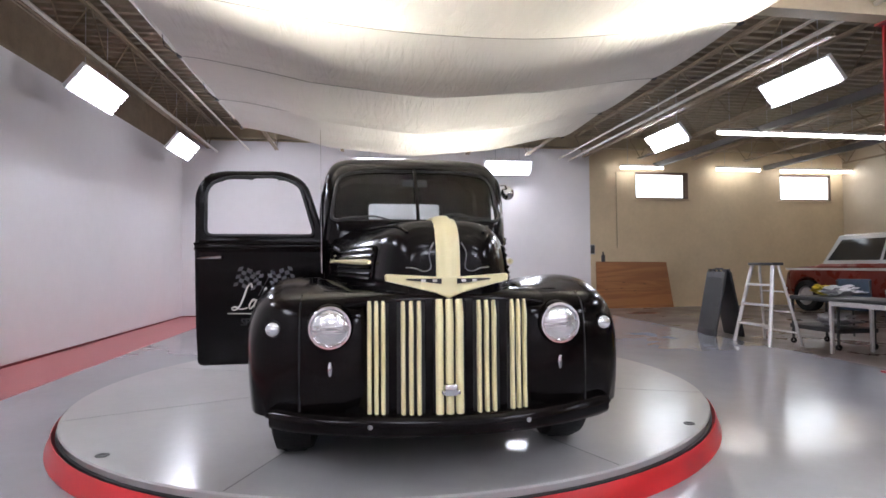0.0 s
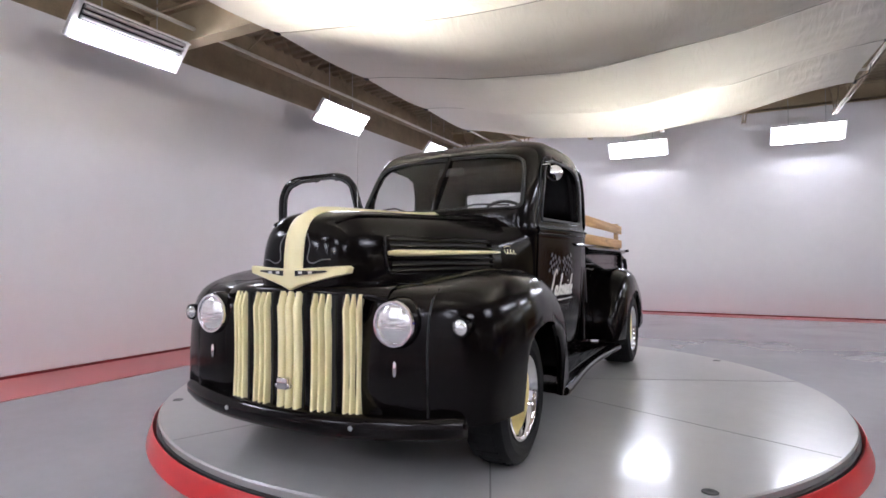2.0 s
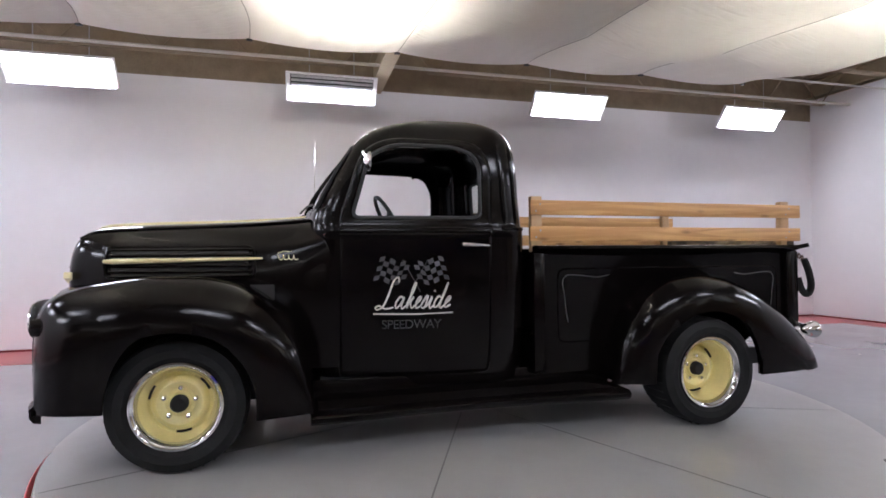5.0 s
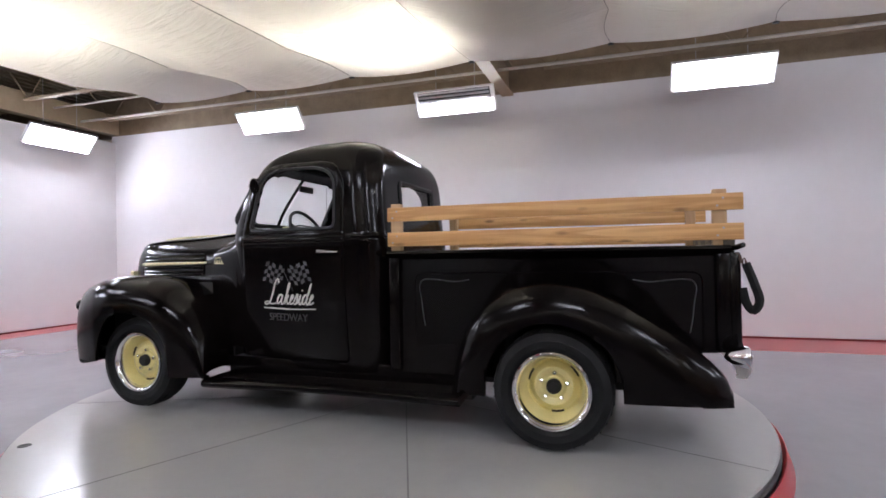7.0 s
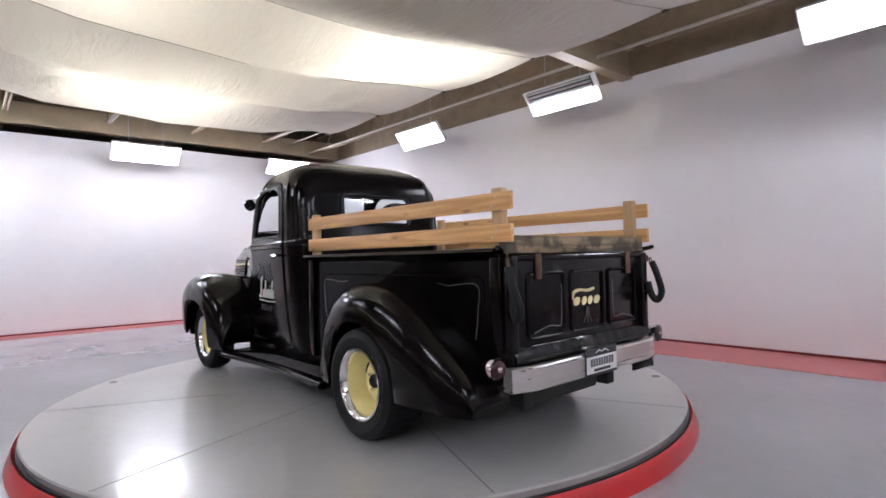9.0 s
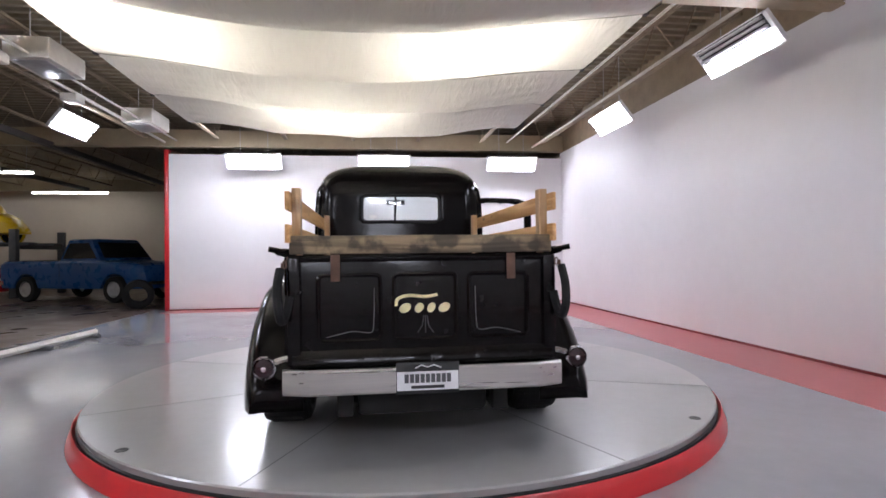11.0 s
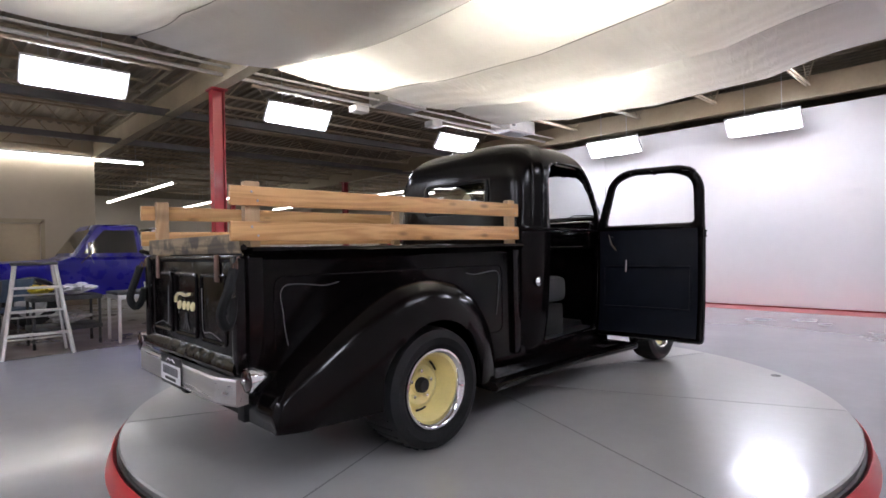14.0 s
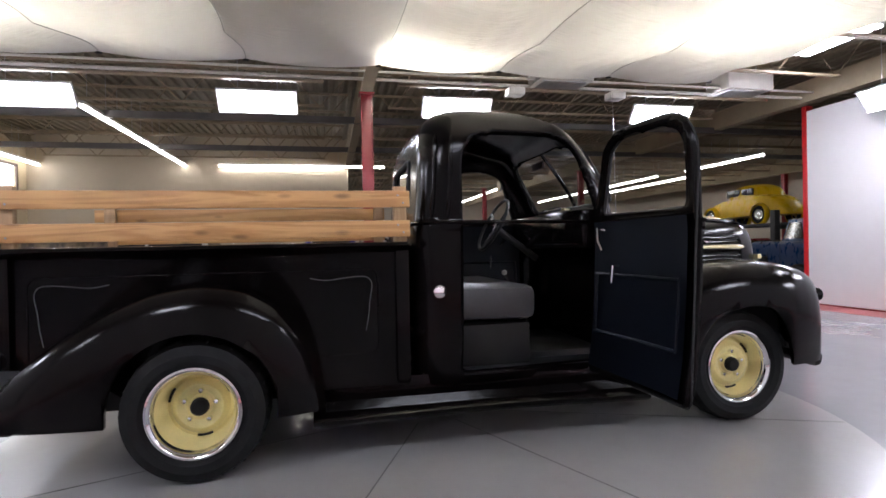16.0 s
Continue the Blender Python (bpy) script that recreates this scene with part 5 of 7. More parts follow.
# ---- rear fenders ----
RF_T = [(0.885, 0.28), (0.90, 0.40), (0.93, 0.52), (1.0, 0.665), (1.12, 0.80), (1.28, 0.878), (1.45, 0.90), (1.62, 0.88), (1.80, 0.815), (2.0, 0.70), (2.17, 0.57), (2.26, 0.49), (2.31, 0.435), (2.335, 0.395), (2.345, 0.36)]
RF_O = [(0.885, 0.82), (0.95, 0.88), (1.1, 0.925), (1.45, 0.95), (1.8, 0.95), (2.1, 0.93), (2.25, 0.90), (2.345, 0.86)]
RF_I = [(0.88, 0.60), (2.32, 0.60)]
for s in (1, -1):
    ysr = stations(0.885, 2.345, WHEEL_R, 0.365)
    rows = fender_rows(RF_T, RF_O, RF_I, WHEEL_R, 0.365, ysr, 0.27, 0.285, 0.78, lambda y: curve(RF_T, y) - 0.012)
    bm = bmesh.new()
    vr = loft(bm, [[(s * x, y, z) for x, y, z in r] for r in rows], closed=False)
    bm.faces.new(vr[-1] + [bm.verts.new((s * 0.60, rows[-1][0][1], rows[-1][-1][2]))])
    f = part("rear_fender", bm, PAINT, truck, "teardrop shaped black rear fender", angle=50)
    md = f.modifiers.new("thickness", "SOLIDIFY")
    md.thickness = 0.012
    # running board
    bm = bmesh.new()
    rings = []
    for i in range(25):
        y = -0.86 + 1.8 * i / 24
        xo = 0.89 - 0.05 * math.sin(math.pi * (i / 24)) ** 1.5
        rings.append([(s * 0.60, y, 0.205), (s * (xo - 0.02), y, 0.19), (s * xo, y, 0.205), (s * (xo + 0.003), y, 0.227), (s * (xo - 0.015), y, 0.243), (s * (xo - 0.04), y, 0.245), (s * 0.60, y, 0.247)])
    loft(bm, rings)
    rb = part("running_board", bm, PAINT, truck, "black running board with ribs")
    for k in range(9):
        part("rib", tube(bmesh.new(), [(s * (0.645 + (0.019 - 0.002 * math.sin(math.pi * j / 12)) * k), -0.82 + 1.7 * j / 12, 0.2465 + 0.001 * math.sin(3.1 * j + 2 * k)) for j in range(13)], 0.007, 6), PAINT, rb)
    part("splash_apron", B(*((0.60, 0.63) if s > 0 else (-0.63, -0.60)), -0.84, 0.95, 0.19, 0.36, bevel=0.008), PAINT, truck)
    # bed side with rolled rail and pressed panel line
    bx = 0.655
    bm = bmesh.new()
    prof = [(bx - 0.03, 0.32), (bx, 0.32), (bx, 1.02), (bx + 0.02, 1.045), (bx + 0.06, 1.055), (bx + 0.075, 1.068), (bx + 0.065, 1.085), (bx + 0.03, 1.088), (bx - 0.02, 1.085), (bx - 0.03, 1.06)]
    loft(bm, [[(s * x, y, max(z, low)) for x, z in prof] for y, low in ((0.44, 0.32), (0.6, 0.32), (1.4, 0.32), (1.8, 0.32), (2.05, 0.50), (2.37, 0.52))])
    part("bed_side", bm, PAINT, truck, "black pressed steel bed side")
    for y, low in ((0.475, 0.33), (2.345, 0.52)):
        part("stake_pocket", B(*sorted((s * (bx - 0.005), s * (bx + 0.03))), y - 0.045, y + 0.03, low, 1.05, bevel=0.014), PAINT, truck, "rounded corner post")
    loop = rounded([(0.60, 0.50), (2.24, 0.50), (2.24, 0.945), (0.60, 0.945)], 0.06)
    part("panel_bead", tube(bmesh.new(), [(s * (bx - 0.001), p.x, p.y) for p in loop], 0.0045, 6, cyclic=True), PAINT, truck)
    for y0, k in ((0.63, 1), (2.21, -1)):
        pts = [(s * (bx + 0.003), y0 + k * a, z) for a, z in ((0.035, 0.62), (0.02, 0.70), (0.012, 0.78), (0.0, 0.86), (0.02, 0.90), (0.07, 0.908), (0.16, 0.90), (0.24, 0.892), (0.32, 0.905))]
        part("pinstripe", tube(bmesh.new(), flow(pts), 0.0022, 4), SILVER_LINE, truck, "thin silver pinstripe")
    # stake sides
    post_x = s * 0.625
    st = thing("stake_side", "raw pine stake rack of two boards along the bed rail", "stake rack", group="stake racks on the bed")
    for y in (0.47, 2.33):
        part("post", B(post_x - 0.021, post_x + 0.021, y - 0.035, y + 0.035, 1.05, 1.385, bevel=0.004), POST_WOOD, st, "square pine post")
    for z in (1.157, 1.315):
        bd = part("board", B(*sorted((post_x + s * 0.021, post_x + s * 0.043)), 0.42, 2.44, z - 0.043, z + 0.045, bevel=0.003), PLANK_NEW, st, "knotty pine board")
        for y in (0.47, 2.33):
            for dz in (-0.02, 0.02):
                part("screw", spin(bmesh.new(), [(0, 0.006), (s * 0.002, 0.004), (s * 0.002, 0.0005)], "x", 8), GREY_STEEL, bd, at=pose(post_x + s * 0.0435, y + dz * 0.7, z + dz))
    # tail light on a bracket
    tl = part("tail_light", spin(bmesh.new(), [(0.0, 0.054), (-0.012, 0.057), (-0.03, 0.052), (-0.08, 0.036), (-0.11, 0.012), (-0.113, 0.001)], "y", 28), CHROME, truck, "chrome bullet tail light", at=pose(s * 0.77, 2.43, 0.52))
    part("lens", spin(bmesh.new(), [(0.0, 0.046), (0.006, 0.042), (0.012, 0.02), (0.013, 0.001)], "y", 24), RED_LENS, tl, "dark red lens")
    part("lens_centre", spin(bmesh.new(), [(0.012, 0.014), (0.018, 0.012), (0.02, 0.001)], "y", 12), CHROME, tl)
    part("tail_light_bracket", tube(bmesh.new(), [(s * 0.76, 2.38, 0.53), (s * 0.70, 2.37, 0.55), (s * 0.63, 2.36, 0.56)], 0.016, 6), CHROME, truck, "chrome bracket")
    # tailgate chain in a black sleeve
    pts = [(s * 0.655, 2.40, 1.03), (s * 0.69, 2.44, 0.99), (s * 0.70, 2.47, 0.90), (s * 0.69, 2.50, 0.80), (s * 0.68, 2.475, 0.745), (s * 0.665, 2.445, 0.78), (s * 0.65, 2.43, 0.86)]
    ch = part("tailgate_chain", tube(bmesh.new(), flow(pts[1:], 4), 0.022, 8), RUBBER, truck, "black rubber chain sleeve")
    for k in range(6):
        a, b = Vector(pts[0 if k < 3 else 1]), Vector(pts[1 if k < 3 else 2])
        p = a.lerp(b, ((k % 3) + 0.5) / 3)
        ring = [p + Vector((0.008 * math.cos(q) * (k % 2), 0.008 * math.cos(q) * (1 - k % 2), 0.02 * math.sin(q))) for q in [i * math.pi / 4 for i in range(8)]]
        part("link", tube(bmesh.new(), ring, 0.004, 5, cyclic=True), RUST, ch, "rusty chain link")

# bed floor, front wall, frame
part("bed_floor", B(-0.65, 0.65, 0.44, 2.37, 0.55, 0.58), PLANK_OLD, truck, "worn plank bed floor", smooth=False)
part("bed_front", B(-0.625, 0.625, 0.44, 0.465, 0.33, 1.07, bevel=0.006), PAINT, truck, "black bed front panel")
part("chassis", B(-0.40, 0.40, -1.9, 2.2, 0.27, 0.40, bevel=0.02), UNDER, truck, "black underbody")
for y in (WHEEL_F, WHEEL_R):
    part("axle", tube(bmesh.new(), [(-0.66, y, HUB_Z - 0.03), (0.66, y, HUB_Z - 0.03)], 0.045, 10), UNDER, truck)
for s in (1, -1):
    part("inner_wheel_arch", B(*sorted((s * 0.44, s * 0.56)), -2.0, -0.85, 0.3, 0.88), UNDER, truck, smooth=False)
part("radiator_block", B(-0.42, 0.42, -2.12, -0.9, 0.26, 0.84), UNDER, truck, smooth=False)
# low underbody blocks, added to keep light off the deck beneath
for s in (1, -1):
    part("chassis_rail", B(*sorted((s * 0.36, s * 0.44)), -1.9, 2.30, 0.235, 0.35, bevel=0.008), UNDER, truck, "black chassis rail")
    part("chassis_skirt", B(*sorted((s * 0.45, s * 0.585)), -0.84, 0.94, 0.15, 0.30, bevel=0.01), UNDER, truck, "black block beside the chassis, added to shade the deck")
part("gearbox", B(-0.20, 0.20, -1.0, 0.7, 0.17, 0.32, bevel=0.03), UNDER, truck, "black block in the gearbox's place, added to shade the deck")
part("fuel_tank", B(-0.34, 0.34, 1.75, 2.25, 0.22, 0.44, bevel=0.03), UNDER, truck, "black block in the tank's place, added to shade the deck")
part("cab_floor", B(-0.62, 0.62, -0.8, 0.36, 0.31, 0.36), FLOOR_MAT, truck, smooth=False)

# tailgate
tg = part("tailgate", B(-0.62, 0.62, 2.375, 2.405, 0.56, 1.03, bevel=0.008), DENTED, truck, "black pressed tailgate with three panels")
part("tailgate_roll", tube(bmesh.new(), [(x, 2.395, 1.035) for x in (-0.63, 0, 0.63)], 0.02, 10), PAINT, tg)
bm = bmesh.new()
rings = []
for i in range(65):
    x = -0.64 + 1.28 * i / 64
    d = (0.011 * noise.noise(Vector((x * 7, 0, 3))) + 0.004 * noise.noise(Vector((x * 19, 1, 3)))) * math.exp(-6 * x * x)
    rings.append([(x, 2.36, 0.515), (x, 2.425 + d, 0.517), (x, 2.437 + d, 0.535 + d), (x, 2.43 + d, 0.565 + d), (x, 2.408, 0.592 + 0.5 * d), (x, 2.36, 0.59)])
loft(bm, rings)
part("tailgate_sill", bm, DENTED, truck, "dented black rear sill")
for x0, x1 in ((-0.52, -0.22), (-0.155, 0.155), (0.22, 0.52)):
    loop = rounded([(x0, 0.635), (x1, 0.635), (x1, 0.955), (x0, 0.955)], 0.03)
    part("panel_bead", tube(bmesh.new(), [(p.x, 2.406, p.y) for p in loop], 0.011, 6, cyclic=True), PAINT, tg)
for s in (1, -1):
    part("corner_post", B(*sorted((s * 0.60, s * 0.665)), 2.36, 2.425, 0.52, 1.05, bevel=0.016), DENTED, truck)
    part("hinge_strap", B(s * 0.436 - 0.022, s * 0.436 + 0.022, 2.41, 2.42, 0.925, 1.055, bevel=0.003), RUST, tg, "rusty brown strap")
    x0 = s * 0.25
    pts = [(x0, 2.418, 0.89), (x0 + s * 0.004, 2.418, 0.72), (x0 + s * 0.02, 2.418, 0.675), (x0 + s * 0.10, 2.418, 0.682), (x0 + s * 0.17, 2.418, 0.67), (x0 + s * 0.23, 2.418, 0.655)]
    part("pinstripe", tube(bmesh.new(), flow(pts), 0.0022, 4), SILVER_LINE, tg, "thin silver pinstripe")
bm = bmesh.new()
tube(bm, flow([(0.145, 2.412, 0.80), (0.135, 2.412, 0.835), (0.08, 2.412, 0.85), (0.0, 2.412, 0.843), (-0.06, 2.412, 0.852)], 5), 0.009, 6)
for x, w in ((0.10, 0.028), (0.03, 0.022), (-0.03, 0.02), (-0.095, 0.028)):
    blob = [(x + w * math.cos(k * math.pi / 8) - 0.3 * w * math.sin(k * math.pi / 8), 0.788 + 0.024 * math.sin(k * math.pi / 8)) for k in range(16)]
    loft(bm, [[(px, y, pz) for px, pz in blob] for y in (2.404, 2.411)])
part("script_badge", bm, CREAM, tg, "cream script badge as a plain shape")
bm = bmesh.new()
for k in (-1, 0, 1):
    tube(bm, [(0.0 + k * 0.008, 2.41, 0.75), (k * 0.016, 2.41, 0.70), (k * 0.04, 2.41, 0.665)], 0.003, 4)
part("pinstripe", bm, GREY_LINE, tg, "faded grey pinstripe ornament")
pl = thing("tailgate_plank", "weathered grey-brown plank lying along the tailgate top", "plank")
part("plank", B(-0.655, 0.655, 2.345, 2.40, 1.058, 1.148, bevel=0.006), PLANK_OLD, pl)
for s in (1, -1):
    part("rail_end", tube(bmesh.new(), [(s * 0.66, 2.37, 1.065), (s * 0.70, 2.40, 1.075), (s * 0.745, 2.42, 1.085)], 0.014, 8), PAINT, truck)

# rear bumper and plate
bm = bmesh.new()
rings = []
for x, y in ((-0.685, 2.435), (-0.56, 2.475), (-0.55, 2.478), (0.55, 2.478), (0.56, 2.475), (0.685, 2.435)):
    rings.append([(x, y - 0.05, 0.395), (x, y, 0.39), (x, y + 0.006, 0.40), (x, y + 0.006, 0.50), (x, y, 0.51), (x, y - 0.05, 0.505)])
loft(bm, rings)
part("rear_bumper", bm, BRUSHED, truck, "flat brushed steel rear bumper", angle=20)
pt = thing("number_plate", "black and white plate with plain bars on the bumper", "number plate")
part("plate", B(-0.152, 0.152, 2.486, 2.492, 0.385, 0.535, bevel=0.002), BLACK_PLASTIC, pt, "black plate frame")
part("plate_field", B(-0.148, 0.148, 2.492, 2.4935, 0.402, 0.492), WHITE_PLATE, pt, "white plate field", smooth=False)
for k in range(9):
    part("plate_bar", B(-0.112 + 0.0255 * k, -0.092 + 0.0255 * k, 2.4935, 2.4945, 0.438, 0.480), DARK_GREY, pt, smooth=False)
part("plate_bar", B(-0.08, 0.08, 2.4935, 2.4945, 0.41, 0.425), BLACK_PLASTIC, pt, "thin dark bar", smooth=False)
part("plate_mark", tube(bmesh.new(), [(0.06, 2.494, 0.508), (0.03, 2.494, 0.522), (0.0, 2.494, 0.512), (-0.03, 2.494, 0.522), (-0.065, 2.494, 0.508)], 0.003, 4), WHITE_PLATE, pt)

# mirror, aerial, wipers, filler cap
bm = bmesh.new()
tube(bm, [(0.655, -0.565, 1.60), (0.70, -0.575, 1.60), (0.715, -0.56, 1.57)], 0.007, 6)
mr = part("mirror_arm", bm, CHROME, truck, "chrome mirror arm")
part("mirror", spin(bmesh.new(), [(-0.03, 0.001), (-0.026, 0.02), (-0.012, 0.043), (0.0, 0.052), (0.005, 0.052), (0.005, 0.001)], "y", 28), CHROME, mr, "round chrome mirror", at=pose(0.725, -0.545, 1.545))
part("aerial", tube(bmesh.new(), [(-0.655, -0.80, 0.95), (-0.66, -0.80, 1.30), (-0.665, -0.79, 1.93)], 0.003, 5, taper=[0.004, 0.0022, 0.0012]), CHROME, truck, "thin chrome aerial rod")
for s in (1, -1):
    part("wiper", tube(bmesh.new(), [(s * 0.18, -0.905, 1.30), (s * 0.30, cab_front(0.30, 1.335) - 0.02, 1.335), (s * 0.52, cab_front(0.52, 1.32) - 0.012, 1.322)], 0.006, 5), BLACK_PLASTIC, truck, "black wiper")
part("filler_cap", spin(bmesh.new(), [(0.0, 0.036), (-0.014, 0.034), (-0.022, 0.024), (-0.024, 0.001)], "x", 24), CHROME, truck, "chrome fuel filler cap", at=pose(-0.713, 0.275, 0.815))
for s in (1, -1):
    rows = []
    for j in range(25):
        z = 0.42 + 0.76 * j / 24
        row = []
        for i in range(13):
            f = i / 12
            y = -1.06 + 0.36 * f
            tuck = 0.05 * smoothstep(1.10, 1.18, z)
            row.append((s * ((1 - f) * hood_side(-1.06, max(z, 0.86)) + f * (curve(CAB_W, z) * taper_y(-0.70) - 0.001) + 0.006 * math.sin(math.pi * f) - tuck * (1 - f)), y, z))
        rows.append(row)
    bm = bmesh.new()
    loft(bm, rows, closed=False)
    part("cowl_side", bm, PAINT, truck, "smooth black cowl side", angle=60)
# interior
part("seat_cushion", B(-0.56, 0.56, -0.34, 0.16, 0.62, 0.82, bevel=0.05), SEAT, truck, "grey vinyl bench cushion")
part("seat_back", B(-0.56, 0.56, 0.14, 0.30, 0.70, 1.18, bevel=0.05), SEAT, truck, "grey vinyl bench backrest")
part("seat_base", B(-0.54, 0.54, -0.30, 0.2, 0.36, 0.60, bevel=0.01), UNDER, truck)
part("dashboard", B(-0.62, 0.62, -0.76, -0.60, 1.02, 1.27, bevel=0.04), PAINT, truck, "black steel dashboard")
part("glove_lid", B(-0.50, -0.2, -0.603, -0.596, 1.07, 1.19, bevel=0.004), PAINT, truck)
part("dash_trim", tube(bmesh.new(), [(-0.55, -0.598, 1.055), (0.1, -0.598, 1.055)], 0.005, 5), CHROME, truck, "chrome dash strip")
wm = Matrix.Translation((0.33, -0.36, 1.21)) @ Euler((radians(-62), 0, 0)).to_matrix().to_4x4()
sw = part("steering_wheel", tube(bmesh.new(), [(0.205 * math.cos(i * math.pi / 18), 0.205 * math.sin(i * math.pi / 18), 0) for i in range(36)], 0.012, 8, cyclic=True), BLACK_PLASTIC, truck, "thin black steering wheel", at=wm)
for a in (90, 210, 330):
    part("spoke", tube(bmesh.new(), [(0, 0, -0.03), (0.2 * math.cos(radians(a)), 0.2 * math.sin(radians(a)), 0)], 0.008, 6), BLACK_PLASTIC, sw)
part("steering_column", tube(bmesh.new(), [(0.33, -0.37, 1.19), (0.33, -0.70, 0.95)], 0.025, 8), BLACK_PLASTIC, truck)
part("gear_lever", tube(bmesh.new(), [(0.0, -0.45, 0.36), (-0.02, -0.42, 0.7), (-0.03, -0.32, 0.86)], 0.008, 6), CHROME, truck, "chrome gear lever")
part("lever_knob", spin(bmesh.new(), [(-0.02, 0.002), (-0.012, 0.016), (0.008, 0.018), (0.02, 0.002)], "z", 12), OFFWHITE, truck, "pale lever knob", at=pose(-0.03, -0.32, 0.87))
part("inside_mirror", B(-0.095, 0.095, -0.60, -0.585, 1.575, 1.625, bevel=0.006), BLACK_PLASTIC, truck, "black inside mirror")

# ---- things round the studio ----
ALU = mat("brushed_aluminium", (0.62, 0.61, 0.60), 0.38, metal=0.7, var=0.1, scale=9)
YELLOW_PLASTIC = mat("yellow_plastic", (0.62, 0.46, 0.02), 0.4, var=0.1, scale=6)
BLUE_SEAT = mat("dark_blue_seat_fabric", (0.035, 0.06, 0.10), 0.7, var=0.2, scale=20)
RAG = mat("crumpled_grey_cloth", (0.45, 0.44, 0.45), 0.8, var=0.25, scale=14, bump=0.3, bscale=20)
CHALK = mat("worn_chalkboard", (0.018, 0.019, 0.02), 0.55, var=0.35, scale=5)
DARK_STEEL = mat("dark_machine_steel", (0.05, 0.05, 0.055), 0.5, var=0.25, scale=6)
TINTED = mat("dark_car_glass", (0.02, 0.022, 0.025), 0.06, spec=0.6)
CAR_WHITE = mat("white_car_paint", (0.62, 0.62, 0.62), 0.25, var=0.04, scale=3, coat=0.3)

# step ladder
ld = thing("step_ladder", "small aluminium step ladder with a black top", "ladder", pose(5.33, 2.4, FLOOR))
for s in (-1, 1):
    part("front_rail", tube(bmesh.new(), [(-0.25, s * 0.35, 0.0), (-0.05, s * 0.20, 1.12)], 0.026, 6), ALU, ld)
    part("rear_rail", tube(bmesh.new(), [(0.25, s * 0.35, 0.0), (0.05, s * 0.18, 1.12)], 0.018, 6), ALU, ld)
for k in range(3):
    f = (k + 1) / 4
    part("step", B(-0.25 + 0.2 * f - 0.04, -0.25 + 0.2 * f + 0.05, -0.35 + 0.15 * f, 0.35 - 0.15 * f, 1.12 * f - 0.02, 1.12 * f + 0.01, bevel=0.004), ALU, ld)
    part("rear_brace", tube(bmesh.new(), [(0.25 - 0.2 * f, -0.35 + 0.17 * f, 1.12 * f - 0.1), (0.25 - 0.2 * f, 0.35 - 0.17 * f, 1.12 * f - 0.1)], 0.012, 6), ALU, ld)
part("top_cap", B(-0.10, 0.10, -0.23, 0.23, 1.11, 1.15, bevel=0.012), BLACK_PLASTIC, ld, "black plastic top")

# A-frame board
ab = thing("sandwich_board", "black plastic A-frame sandwich board, blank", "sign board", pose(5.30, 3.38, FLOOR, 0, 0, -10))
for s, n in ((-1, "front_panel"), (1, "rear_panel")):
    pn = part(n, B(-0.018, 0.018, -0.31, 0.31, 0.0, 1.03, bevel=0.012), BLACK_PLASTIC, ab, at=pose(s * 0.22, 0, 0, 0, -s * 10.5, 0))
    part("writing_face", B(s * 0.019 - 0.002, s * 0.019 + 0.002, -0.26, 0.26, 0.1, 0.93), CHALK, pn, "worn dark face", smooth=False)
    part("grip", tube(bmesh.new(), [(0, -0.08, 1.02), (0, -0.06, 1.075), (0, 0.06, 1.075), (0, 0.08, 1.02)], 0.016, 6), BLACK_PLASTIC, pn)
    for q in (-0.24, 0.24):
        part("lug", B(-0.02, 0.02, q - 0.035, q + 0.035, 1.02, 1.07, bevel=0.008), BLACK_PLASTIC, pn)

# work table with clutter
tb = thing("work_table", "low black topped table on square steel legs", "table", pose(5.75, 1.06, FLOOR))
part("tabletop", B(-0.32, 0.32, -0.42, 0.42, 0.66, 0.70, bevel=0.006), BLACK_PLASTIC, tb, "black tabletop")
for sx in (-1, 1):
    for sy in (-1, 1):
        part("leg", B(sx * 0.29 - 0.018, sx * 0.29 + 0.018, sy * 0.39 - 0.018, sy * 0.39 + 0.018, 0.0, 0.66, bevel=0.003), ALU, tb, "square steel leg")
part("top_rail", B(-0.31, 0.31, -0.41, 0.41, 0.60, 0.655, bevel=0.004), ALU, tb)
cart = thing("tool_cart", "two tier black cart with cleaning cloths", "cart", pose(6.0, 2.0, FLOOR))
for z in (0.22, 0.62):
    part("tray", B(-0.3, 0.3, -0.4, 0.4, z, z + 0.06, bevel=0.01), BLACK_PLASTIC, cart, "black tray")
for sx in (-1, 1):
    for sy in (-1, 1):
        part("post", tube(bmesh.new(), [(sx * 0.27, sy * 0.37, 0.08), (sx * 0.27, sy * 0.37, 0.64)], 0.018, 6), BLACK_PLASTIC, cart)
        part("caster", spin(bmesh.new(), [(-0.014, 0.02), (-0.014, 0.04), (0.014, 0.04), (0.014, 0.02)], "y", 14), RUBBER, cart, at=pose(sx * 0.27, sy * 0.37, 0.04))


def crumple(name, x, y, z, r, h, material, label, category):
    bm = bmesh.new()
    bmesh.ops.create_icosphere(bm, subdivisions=4, radius=1)
    for v in bm.verts:
        n = 0.55 + 0.75 * noise.noise(v.co * 1.7 + Vector((x, y, 0))) + 0.25 * noise.noise(v.co * 5 + Vector((y, x, 2)))
        v.co = Vector((v.co.x * r * n, v.co.y * r * n, max(-0.0, (v.co.z * 0.5 + 0.5) * h * (0.7 + n * 0.4))))
    return solid(name, bm, material, label, category, at=pose(x, y, z))


